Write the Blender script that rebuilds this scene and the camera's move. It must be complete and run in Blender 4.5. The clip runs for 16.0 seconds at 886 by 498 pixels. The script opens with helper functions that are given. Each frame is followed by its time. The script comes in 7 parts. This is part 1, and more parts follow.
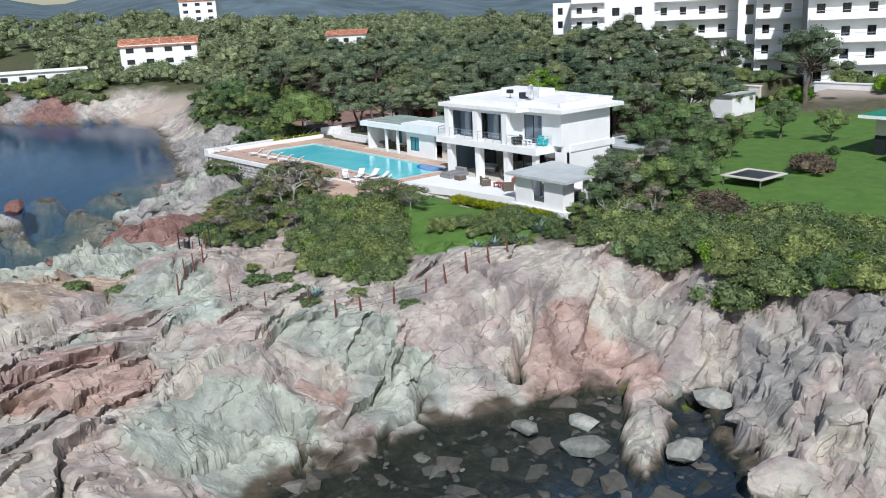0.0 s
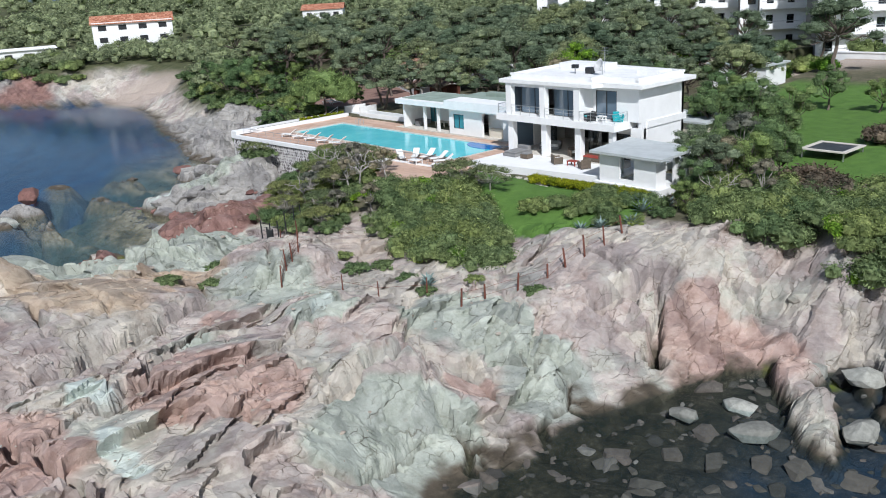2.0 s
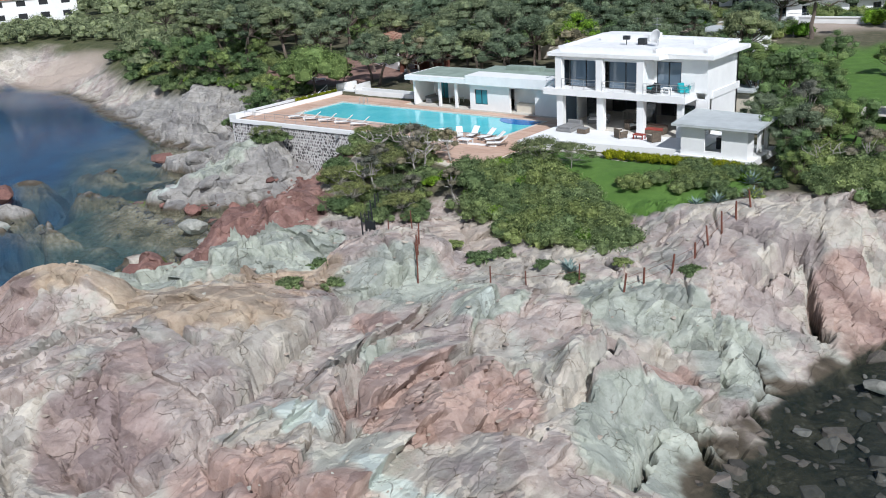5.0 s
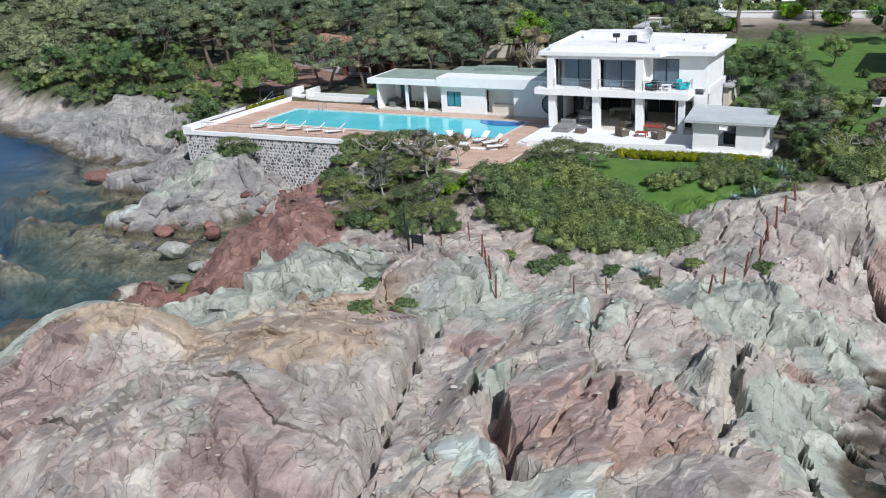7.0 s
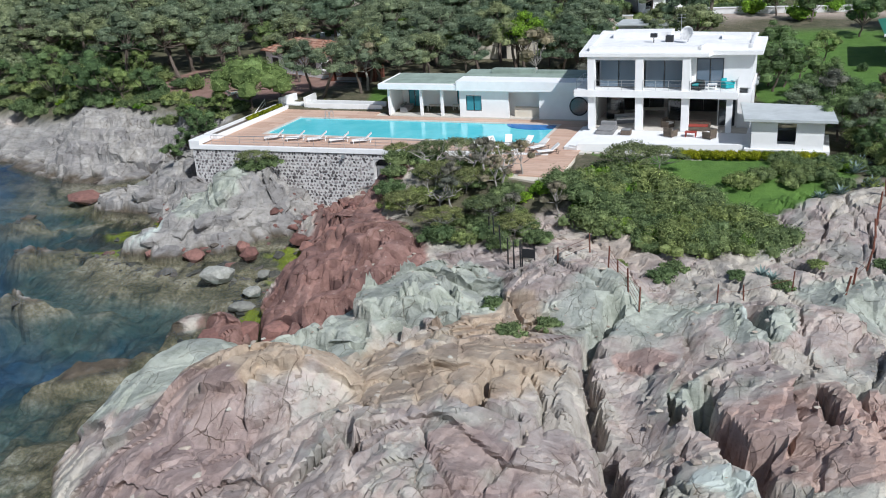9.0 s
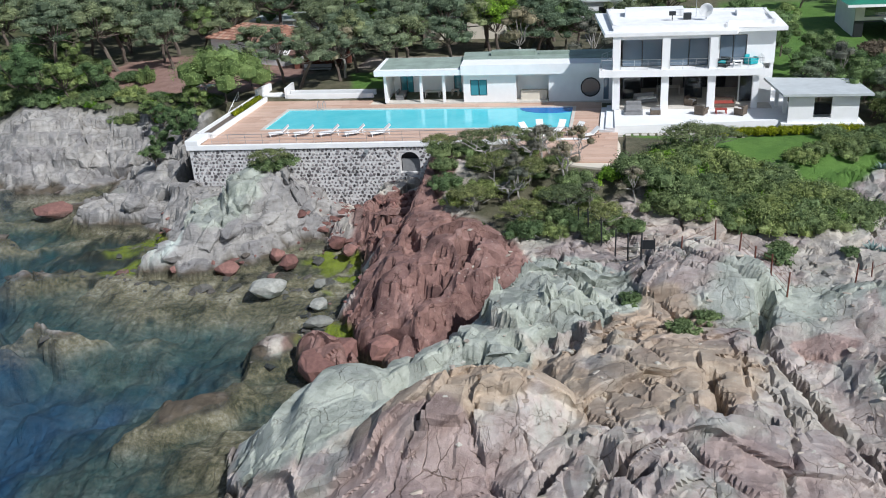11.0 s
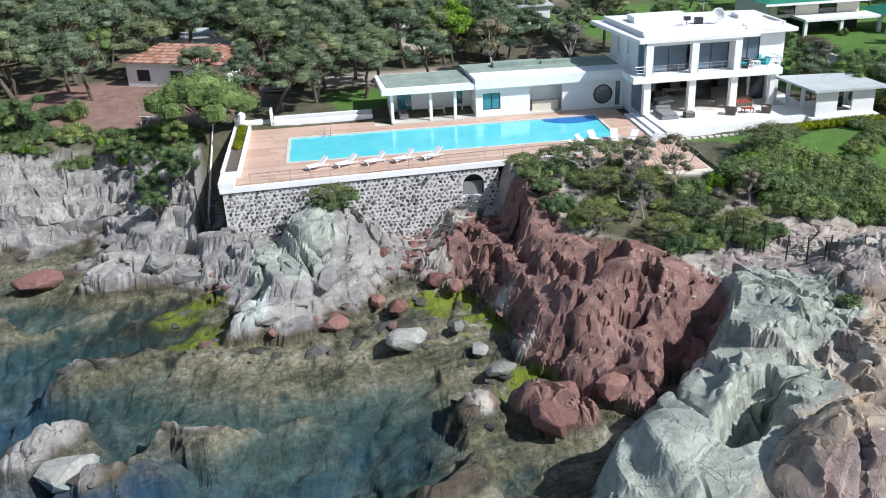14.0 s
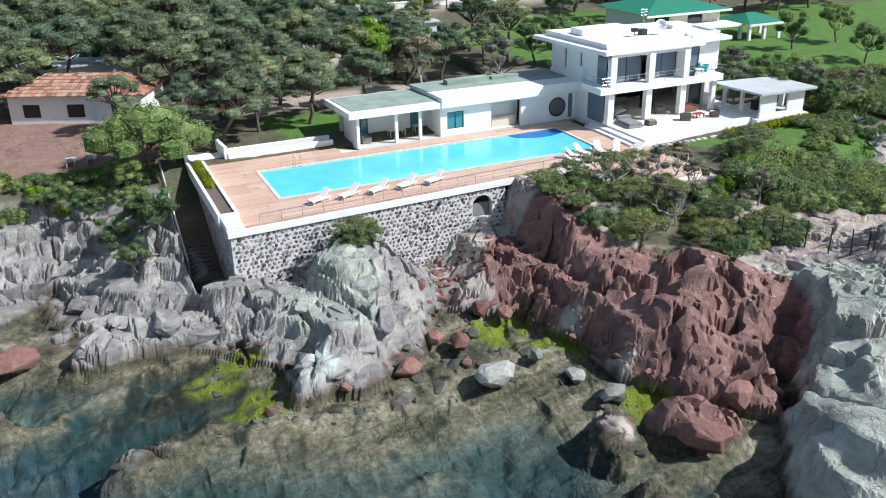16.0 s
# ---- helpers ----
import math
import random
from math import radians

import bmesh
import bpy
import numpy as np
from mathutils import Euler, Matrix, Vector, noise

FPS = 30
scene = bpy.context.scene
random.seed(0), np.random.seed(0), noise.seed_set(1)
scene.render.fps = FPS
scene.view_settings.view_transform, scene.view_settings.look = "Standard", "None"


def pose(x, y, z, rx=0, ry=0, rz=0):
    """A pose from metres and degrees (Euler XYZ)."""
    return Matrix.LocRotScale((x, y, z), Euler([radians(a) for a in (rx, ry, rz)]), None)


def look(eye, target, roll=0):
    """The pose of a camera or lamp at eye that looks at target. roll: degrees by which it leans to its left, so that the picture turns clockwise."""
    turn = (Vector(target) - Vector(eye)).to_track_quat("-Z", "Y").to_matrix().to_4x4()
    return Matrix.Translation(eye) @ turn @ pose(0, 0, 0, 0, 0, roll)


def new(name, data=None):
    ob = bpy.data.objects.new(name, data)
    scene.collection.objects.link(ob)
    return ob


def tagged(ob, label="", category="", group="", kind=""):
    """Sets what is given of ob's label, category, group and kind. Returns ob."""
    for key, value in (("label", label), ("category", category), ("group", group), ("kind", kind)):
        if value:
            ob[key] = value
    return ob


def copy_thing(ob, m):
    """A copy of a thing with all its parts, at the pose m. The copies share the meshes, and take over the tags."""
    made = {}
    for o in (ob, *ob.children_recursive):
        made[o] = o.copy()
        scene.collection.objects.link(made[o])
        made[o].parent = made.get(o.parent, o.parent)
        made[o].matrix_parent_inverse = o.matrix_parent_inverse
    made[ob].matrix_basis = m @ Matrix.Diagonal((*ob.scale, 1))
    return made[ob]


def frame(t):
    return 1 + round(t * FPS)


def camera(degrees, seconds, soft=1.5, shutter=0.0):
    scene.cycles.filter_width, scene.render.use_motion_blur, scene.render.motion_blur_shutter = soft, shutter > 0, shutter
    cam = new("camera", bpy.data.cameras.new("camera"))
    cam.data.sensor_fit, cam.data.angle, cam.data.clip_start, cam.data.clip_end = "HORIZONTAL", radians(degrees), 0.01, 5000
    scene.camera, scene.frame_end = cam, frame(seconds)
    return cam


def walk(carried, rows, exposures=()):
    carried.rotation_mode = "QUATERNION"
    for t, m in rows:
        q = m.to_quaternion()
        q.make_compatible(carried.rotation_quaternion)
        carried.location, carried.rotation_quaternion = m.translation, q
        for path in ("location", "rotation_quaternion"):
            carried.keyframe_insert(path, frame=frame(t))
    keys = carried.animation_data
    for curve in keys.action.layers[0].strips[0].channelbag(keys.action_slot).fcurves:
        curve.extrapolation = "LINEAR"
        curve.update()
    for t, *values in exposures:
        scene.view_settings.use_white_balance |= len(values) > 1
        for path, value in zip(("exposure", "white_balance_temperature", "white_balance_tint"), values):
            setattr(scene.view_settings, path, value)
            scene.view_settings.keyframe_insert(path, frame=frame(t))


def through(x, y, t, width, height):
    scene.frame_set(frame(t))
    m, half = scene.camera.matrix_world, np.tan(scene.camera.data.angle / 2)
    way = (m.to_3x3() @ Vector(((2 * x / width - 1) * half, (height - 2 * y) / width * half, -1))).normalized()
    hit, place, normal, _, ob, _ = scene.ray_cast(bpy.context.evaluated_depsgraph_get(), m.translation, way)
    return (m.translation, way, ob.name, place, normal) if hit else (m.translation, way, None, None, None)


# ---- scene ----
cam = camera(53.5, 16.0, 1.0)
METRES, EYE, TILT, LEAN, TURN = 125.0, 23.25, -15.68, 2.775, 51.9
ROWS = [
    (0.0, 0.0, 0.0, 0.0, 0.0, 0.0, -0.0),
    (0.5, -0.0226, 0.0065, 0.001, -1.62, 0.09, 0.66),
    (1.0, -0.0448, 0.0114, 0.0027, -2.46, -0.01, 1.05),
    (1.5, -0.0667, 0.0153, 0.0046, -3.02, -0.1, 1.26),
    (2.0, -0.0893, 0.0199, 0.0064, -3.43, -1.71, 1.45),
    (2.5, -0.1115, 0.0241, 0.0093, -3.67, -3.3, 1.61),
    (3.0, -0.1336, 0.0283, 0.0117, -4.14, -3.49, 1.83),
    (3.5, -0.1554, 0.0333, 0.0138, -4.88, -3.61, 2.1),
    (4.0, -0.1779, 0.0407, 0.0159, -6.56, -3.71, 2.64),
    (6.5, -0.2924, 0.0992, 0.0318, -19.88, -4.77, 6.3),
    (7.0, -0.3167, 0.1126, 0.0366, -21.5, -5.02, 6.79),
    (7.5, -0.3385, 0.1272, 0.0414, -23.34, -5.27, 7.33),
    (8.0, -0.3629, 0.1442, 0.0474, -25.23, -5.58, 7.84),
    (8.5, -0.3864, 0.1622, 0.0533, -27.13, -5.86, 8.36),
    (9.0, -0.4103, 0.1817, 0.0595, -29.17, -6.19, 8.9),
    (11.5, -0.527, 0.3037, 0.1021, -42.21, -10.34, 12.01),
    (12.0, -0.5488, 0.3319, 0.1119, -44.56, -10.88, 12.45),
    (12.5, -0.5696, 0.3625, 0.1223, -47.52, -11.58, 12.95),
    (13.0, -0.5892, 0.3951, 0.1324, -50.5, -12.18, 13.36),
    (13.5, -0.607, 0.4298, 0.1428, -54.04, -12.81, 13.86),
    (14.0, -0.6212, 0.4672, 0.1533, -58.34, -13.64, 14.38),
    (14.5, -0.6349, 0.5072, 0.1638, -62.84, -14.5, 14.78),
    (15.0, -0.6462, 0.5468, 0.1742, -66.88, -15.29, 15.07),
    (15.5, -0.6544, 0.5869, 0.1847, -71.12, -16.12, 15.32),
    (16.0, -0.6581, 0.6264, 0.1952, -75.69, -17.01, 15.5),
]
walk(cam, [(t, pose(0, 0, EYE, TILT, LEAN, TURN) @ pose(METRES * x, METRES * y, METRES * z, 90 + pitch, roll, yaw)) for t, x, y, z, yaw, pitch, roll in ROWS],
     exposures=[(0.0, -0.12), (4.0, -0.12), (9.0, -0.10), (12.5, 0.05), (16.0, 0.34)])

# ---------------------------------------------------------------- terrain form
def hash01(ix, iy, k):
    h = (ix.astype(np.int64) * 374761393 + iy.astype(np.int64) * 668265263 + k * 974634777) & 0xFFFFFFFF
    h = ((h ^ (h >> 13)) * 1274126177) & 0xFFFFFFFF
    return ((h ^ (h >> 16)) & 0xFFFF) / 65535.0


def value_noise(x, y, k):
    ix, iy = np.floor(x), np.floor(y)
    u, v = x - ix, y - iy
    u, v = u * u * (3 - 2 * u), v * v * (3 - 2 * v)
    a, b = hash01(ix, iy, k), hash01(ix + 1, iy, k)
    c, d = hash01(ix, iy + 1, k), hash01(ix + 1, iy + 1, k)
    return (a * (1 - u) + b * u) * (1 - v) + (c * (1 - u) + d * u) * v - 0.5


def fbm(x, y, k, octaves=4):
    total = np.zeros_like(x)
    for o in range(octaves):
        total += value_noise(x * 2 ** o, y * 2 ** o, k + o) / 2 ** o
    return total


def blocks(x, y, k, crisp=24.0):
    """Broken rock: every cell a tilted facet, worn where it meets the next. Returns the height and the distance to the nearest joint."""
    ix, iy = np.floor(x), np.floor(y)
    near, facets = [], []
    for dx in (-1, 0, 1):
        for dy in (-1, 0, 1):
            cx, cy = ix + dx, iy + dy
            px, py = cx + hash01(cx, cy, k), cy + hash01(cx, cy, k + 1)
            near.append(np.hypot(x - px, y - py))
            facets.append(hash01(cx, cy, k + 2) - 0.5 + (hash01(cx, cy, k + 3) - 0.5) * (x - px) + (hash01(cx, cy, k + 4) - 0.5) * (y - py))
    near = np.stack(near)
    two = np.partition(near, 1, axis=0)[:2]
    w = np.exp(-crisp * (near - two[0]))
    return (w * np.stack(facets)).sum(0) / w.sum(0), two[1] - two[0]


def creased(x, y, k, octaves=4):
    """Rounded faces that meet in sharp creases, 0 in the creases."""
    total, amp = np.zeros_like(x), 1.0
    for o in range(octaves):
        total += amp * np.abs(value_noise(x * 2.1 ** o + 3.7 * o, y * 2.1 ** o, k + o)) * 2
        amp *= 0.55
    return total / 1.6


def bedding(p, wide=0.93):
    """One bed after another: a slow rise, then a broken edge. Returns the height and how far the edge leans out."""
    f = p - np.floor(p)
    lean = ramp(f, wide - 0.22, wide) * (1 - ramp(f, wide, 1.0)) - 0.45 * ramp(f, wide, 1.0) - 0.45 * (1 - ramp(f, 0.0, 0.06))
    return f - ramp(f, wide, 1.0) - 0.45, lean


def along(x, y, lines):
    """Distance to the nearest of several open lines."""
    best = np.full(x.shape, 1e9)
    for line in lines:
        for (x0, y0), (x1, y1) in zip(line, line[1:]):
            ex, ey = x1 - x0, y1 - y0
            t = np.clip(((x - x0) * ex + (y - y0) * ey) / (ex * ex + ey * ey), 0, 1)
            best = np.minimum(best, np.hypot(x - x0 - t * ex, y - y0 - t * ey))
    return best


def ramp(v, a, b):
    u = np.clip((v - a) / (b - a), 0, 1)
    return u * u * (3 - 2 * u)


def side_of(x, y, poly):
    """Signed distance to the outline of a polygon, positive inside."""
    best, inside = np.full(x.shape, 1e9), np.zeros(x.shape, bool)
    for (x0, y0), (x1, y1) in zip(poly, poly[1:] + poly[:1]):
        ex, ey = x1 - x0, y1 - y0
        t = np.clip(((x - x0) * ex + (y - y0) * ey) / (ex * ex + ey * ey), 0, 1)
        best = np.minimum(best, np.hypot(x - x0 - t * ex, y - y0 - t * ey))
        if y0 != y1:
            cross = ((y0 > y) != (y1 > y)) & (x < x0 + (y - y0) * ex / ey)
            inside ^= cross
    return np.where(inside, best, -best)


def hump(x, y, cx, cy, rx, ry, turn, power=2.0):
    """1 in the middle of a turned ellipse, 0 at its rim."""
    c, s = math.cos(radians(turn)), math.sin(radians(turn))
    u, v = ((x - cx) * c + (y - cy) * s) / rx, (-(x - cx) * s + (y - cy) * c) / ry
    return np.clip(1 - (u * u + v * v) ** (power / 2), 0, 1)


def uplift(h, v):
    """Lifts the ground to v where v is above nothing, with a foot under water."""
    return np.maximum(h, np.where(v > 0, v - 0.9 * np.clip(1 - v, 0, 1), -90))


# open clefts across the headland, each with its half width
CLEFTS = [(0.34, [(-55.2, -3.0), (-55.4, 3.4), (-57.8, 8.4), (-58.9, 12.4), (-59.9, 15.0), (-59.1, 20.6)]), (0.30, [(-42.7, 12.2), (-42.6, 14.5), (-44, 20)]),
          (0.42, [(-41.4, 32.8), (-40.6, 37.8), (-39, 36.4), (-37.6, 33.8)]), (0.2, [(-42.6, 24.9), (-41.2, 26.9)]), (0.26, [(-45.2, 20.4), (-42.9, 23.3)]), (0.16, [(-40.8, 19.4), (-38.3, 19.6), (-37.7, 18.7)]),
          (0.12, [(-40.0, 9.9), (-38.6, 11.8), (-39.1, 14.2), (-40.1, 17.2)]), (0.62, [(-53.4, 12.2), (-53.0, 9.9), (-51.2, 7.8), (-49.9, 5.6)]), (0.30, [(-55.1, 12.3), (-54.3, 10.3)]), (0.34, [(-51.9, 21.8), (-51, 18.4)]),
          (0.2, [(-70.4, 1.6), (-69.6, 3.4)]), (0.26, [(-68.6, 3.6), (-66.2, 2.4)]), (0.2, [(-45.5, 9.3), (-41.6, 10.0)]), (0.26, [(-48.5, 14.2), (-47.4, 11.3)]), (0.16, [(-62.9, 6.4), (-62.8, 10.4)]), (0.2, [(-63, 6.3), (-60.8, 6.6)]),
          (0.22, [(-52, 0.5), (-46, 1.6), (-41, 2.2)]), (0.2, [(-66.5, -3.5), (-63.8, -0.5)])]

# the waterline, from the east round the headland and the cove to the far bay
COAST = [(80, 70), (-4, 46), (-12, 36), (-20, 32.5), (-25, 37), (-28.5, 41), (-33, 38), (-35.3, 33), (-36.3, 26), (-36, 18), (-31, 9), (-34, -2),
         (-44, -9), (-56, -10), (-67, -8), (-78, -4), (-86, 3), (-87.5, 9), (-83, 13.5), (-80, 17), (-83, 20), (-86, 24.5), (-86, 29), (-88, 35), (-92, 38),
         (-96, 33), (-101, 30.5), (-104.5, 31), (-105.5, 36), (-109, 39.5), (-116, 43), (-118.5, 49), (-119.5, 50.5), (-123, 48), (-129, 48), (-140, 52),
         (-158, 57), (-174, 63), (-192, 67), (-207, 66), (-213, 57), (-230, 47), (-262, 36), (-420, 10), (-560, 60), (-540, 240), (-455, 330), (-330, 400), (-150, 520), (200, 560)]


def ground_height(x, y):
    """Height of the bare ground, and how rocky it is."""
    d = side_of(x, y, COAST) + 0.9 * fbm(x * 0.23, y * 0.23, 3, 3)
    # level of the land: the headland, the garden, the slope behind
    level = 4.3 + 2.1 * ramp(y, 33, 45 - 6 * ramp(-x, 58, 66)) + 0.7 * ramp(y, 58, 70) + 1.6 * ramp(y, 85, 130) + 0.3 * ramp(y, 130, 260)
    level += 2.5 * ramp(-x, 160, 300) * ramp(y, 60, 90) + 9 * ramp(-x, 270, 480) * ramp(y, 20, 90) * ramp(-y, -240, -160)
    width = 5.5 - 2.5 * hump(x, y, -80, 25, 14, 14, 0) + 4 * hump(x, y, -110, 45, 16, 14, 0) + 5.5 * ramp(-x, 107, 110) * ramp(x, -132, -126) * ramp(-y, -66, -60) + 4.5 * hump(x, y, -38, 20, 9, 30, 0) + 2 * hump(x, y, -25, 44, 14, 10, 0)
    width = width + 9 * ramp(-x, 128, 138)
    h = np.where(d > 0, level * ramp(d, -1.2, width) - 0.2 * (1 - ramp(d, 0, 2)), -0.35 - (0.16 + 0.16 * ramp(-y, -14, 0)) * np.minimum(-d, 12) - 0.30 * np.clip(-d - 9, 0, 40))
    # shallow floor of the cove and of the inlet
    shallow = np.maximum(hump(x, y, -97, 34, 20, 9.5, 8, 3), hump(x, y, -31, 27, 9, 16, 0, 3)) * (d < 0)
    h = h + 0.85 * shallow * np.maximum(-0.32 - h, 0)
    # the headland: high ridge, long trough, southern slope, eastern shoulder
    h += 1.5 * hump(x, y, -65, 7, 9, 11, 15) + 1.9 * hump(x, y, -62.5, 23, 5, 5, 0) + 0.6 * hump(x, y, -50, 11, 6, 6, 0) + 0.9 * hump(x, y, -51.5, 20, 5, 4, 0)
    h -= 1.0 * hump(x, y, -57, 10.5, 2.6, 7, 12) + 1.4 * hump(x, y, -57, -2.5, 8, 5, 0) + 1.6 * hump(x, y, -43, 24, 4, 4.5, 0) + 0.9 * hump(x, y, -38.2, 15, 3.5, 6, 0)
    h += 0.8 * hump(x, y, -45, 37, 6, 5, 20) + 1.0 * hump(x, y, -43, 18, 2.6, 3, 0)
    # the crest above the lobe, the smooth green lobe and the green crag
    h += 2.7 * hump(x, y, -74.2, 5.8, 5.2, 3.4, 20, 2.4)
    h += np.maximum(0, 4.5 * hump(x, y, -81.6, 9.8, 5.4, 3.8, 60, 3) - np.maximum(h, 0)) + 1.2 * hump(x, y, -72, 20, 4, 5, 20, 3)
    # gully between the green crag and the red rock, and the cleft behind the lobe
    h -= 3.6 * hump(x, y, -76.4, 20.6, 2.0, 5.5, -45) + 1.5 * hump(x, y, -80, 21.8, 3, 2.5, 0) + 3.4 * hump(x, y, -77.0, 11.6, 1.5, 4.2, -38, 2.5)
    # the red rock: dome, long foot to the water, and the ridge up to the wall
    h = uplift(h, 5.7 * hump(x, y, -77.6, 27.4, 5.6, 4.5, -55, 2.4) ** 0.62)
    h = uplift(h, 2.5 * hump(x, y, -80.9, 23.2, 4.4, 3.4, 50, 2.2) ** 0.8)
    h = uplift(h, 3.4 * hump(x, y, -83.6, 36.4, 3.4, 5.4, -20, 2.6) ** 0.8)
    h = uplift(h, 1.6 * hump(x, y, -85.2, 18.6, 3.4, 1.6, -35, 2.2))
    # low shelf under the pool wall
    shelf = 3.0 - 2.5 * hump(x, y, -90.8, 42.5, 3.2, 6, 0)
    under = ramp(x, -109, -106) * ramp(-x, 82.5, 84) * ramp(-y, -47, -46)
    h = h + (np.minimum(h, shelf) - h) * under
    # the grey crag below the pool wall, and the pale spit in front of it
    h = uplift(h, 5.2 * hump(x, y, -97.7, 40.4, 5.8, 4.8, 15, 2.4) ** 0.8)
    h = uplift(h, 2.6 * hump(x, y, -98.6, 35.6, 4.6, 3.0, 15, 2.4) ** 0.8)
    h = uplift(h, 1.7 * hump(x, y, -103.4, 32.2, 2.6, 1.5, 35, 2)) 
    h = uplift(h, 1.0 * hump(x, y, -98.6, 32.6, 4.2, 0.9, 8, 2))
    h -= 1.4 * hump(x, y, -103.3, 35.2, 1.6, 1.0, 10)
    # strata shelves running out to the west, and the garden bank
    h = uplift(h, 2.0 * hump(x, y, -110.5, 42.5, 8, 2.2, 10, 2.2))
    h = uplift(h, 1.1 * hump(x, y, -115.5, 45.4, 7, 1.4, 8, 2.2))
    # stairs' gully beside the pool terrace, and the void under the terrace
    h = np.where((x > -108.6) & (x < -105.4) & (y > 44) & (y < 60), np.minimum(h, 1.0 + 0.52 * np.clip(y - 49.5, 0, 20)), h)
    h = np.where((x > -105.6) & (x < -79) & (y > 44.6 + 0.04 * (x + 105)) & (y < 60), np.minimum(h, 3.0), h)
    h = np.where((x > -79.5) & (x < -45) & (y > 46) & (y < 64), np.minimum(h, 6.2), h)
    h = np.where((x > -79) & (x < -67) & (y > 37.5), np.minimum(h, 6.1), h)
    # eastern crag by the inlet
    h -= 0.2 * hump(x, y, -23.5, 40, 9, 7, 30) + 2.2 * hump(x, y, -35.4, 43.4, 3.6, 5, 0)
    # long slab lying in the inlet
    kx, ky = x + 1.6 * fbm(x * 0.4, y * 0.4, 161, 4), y + 1.6 * fbm(x * 0.4, y * 0.4, 171, 4)
    h = uplift(h, 1.2 * hump(kx, ky, -28.6, 36, 1.7, 6.5, 40, 3))
    # low reefs in the cove
    for cx, cy, rx, ry, turn, top in ((-106.6, 20.8, 4.2, 0.8, 8, 0.28), (-113.8, 20.6, 2.6, 1.9, 20, 1.3), (-110, 18, 3, 1.2, 25, 0.25), (-89, 20.5, 3.0, 1.8, 60, 0.3),
                                      (-113, 30, 4, 1.5, 15, 0.15), (-92, 13, 4, 1.8, 50, 0.2), (-122, 36, 5, 2, 10, 0.1), (-126, 29, 4, 2, 10, 0.25)):
        reef = hump(kx, ky, cx, cy, rx * 1.7, ry * 1.7, turn)
        h = np.maximum(h, np.where(reef > 0, top - (top + 5.0) * (1 - reef) ** 1.3, -90))
    # where earth and grass cover the rock
    soil = ramp(side_of(x, y, GARDEN) + 1.2 * fbm(x * 0.3, y * 0.3, 9, 3), -0.5, 1.5)
    rock = 1 - soil
    # rock relief: beds that break off to the east, angular blocks, open clefts, pitted red rock
    u, v, wx, wy = strike(x, y)
    (b1, j1), (b2, j2) = joints(u, v, wx, wy)
    b4, j4 = blocks(u / 0.9 + wx * 2, v / 0.65 + wy * 2, 55)
    broken = ramp(fbm(x * 0.11, y * 0.11, 65, 3), -0.15, 0.22)
    smooth = np.maximum(hump(x, y, -81.6, 9.8, 6.0, 4.4, 60, 4), 0.85 * hump(x, y, -39.8, 15, 4.6, 3.0, 80, 4)) + 0.5 * hump(x, y, -75, 0, 6, 4, 0, 3) + 0.4 * hump(x, y, -62, 4, 5, 4, 0, 3)
    smooth = np.clip(smooth, 0, 1)
    pitted = np.maximum(hump(x, y, -79.5, 26.0, 8, 6.5, -50, 4), hump(x, y, -84.5, 36.5, 5, 6, 0, 4))
    near = ramp(-np.hypot(x + 75, y - 30), -260, -120)
    dry = rock * ramp(h, -0.5, 1.0) * near
    rough = dry * (1 - 0.92 * smooth) * (1 - 0.75 * pitted)
    crag = creased(u / 3.2 + wx, v / 1.9 + wy, 81, 3)
    for trend, share in TRENDS:
        part_of = rough * share(x, y)
        for wave, drop, lean, mask in beds(*strike(x, y, trend), b1, b2):
            h = h + part_of * drop * bedding(wave)[0] * mask
    h = h + rough * (0.40 * b1 + (0.07 + 0.16 * broken) * b2 + (0.05 + 0.09 * broken) * b4 + (0.03 + 0.14 * broken) * (crag - 0.35))
    west = np.maximum.reduce([ramp(-x, 89, 94) * ramp(y, 29, 34), hump(x, y, -74, 17, 8, 8, 0, 4), ramp(x, -33, -26) * ramp(y, 30, 34)])
    h = h + rough * west * (0.35 * (creased(u / 3.0, v / 2.2, 95, 3) - 0.4) + 0.30 * b2 + 0.14 * b4)
    jag = dry * np.maximum(hump(x, y, -73.5, 15.5, 7.5, 8.5, 20, 4), 0.7 * hump(x, y, -22, 40, 11, 9, 20, 4)) * (1 - smooth)
    h = h + jag * (1.5 * (creased(x / 4.2, y / 4.2, 97, 2) - 0.42) + 0.7 * b2)
    step = h / 1.25 + 0.9 * b1 + 0.5 * wx
    step = step - np.floor(step)
    h = h + dry * np.maximum(west, 0.35 * pitted) * (1 - smooth) * 1.0 * (ramp(step, 0.5, 0.95) - step)
    open1 = ramp(fbm(x * 0.16, y * 0.16, 68, 2), -0.15, 0.05)
    h = h - rough * (0.6 * open1 * (1 - ramp(j1, 0.01, 0.06)) + 0.30 * (1 - ramp(j2, 0.03, 0.13)) * ramp(fbm(x * 0.3, y * 0.3, 69, 2), -0.1, 0.1))
    sx, sy = x + 0.6 * fbm(x * 0.9, y * 0.9, 83, 3), y + 0.6 * fbm(x * 0.9, y * 0.9, 85, 3)
    for half, line in CLEFTS:
        gap = along(sx, sy, [line])
        h = h - dry * (0.9 + 1.9 * half) * (1 - ramp(gap, half * 0.5, half + 0.22)) + dry * 0.16 * (1 - ramp(np.abs(gap - 1.0), 0.2, 0.9))
    holes = fbm(x * 0.62, y * 0.62, 77, 2)
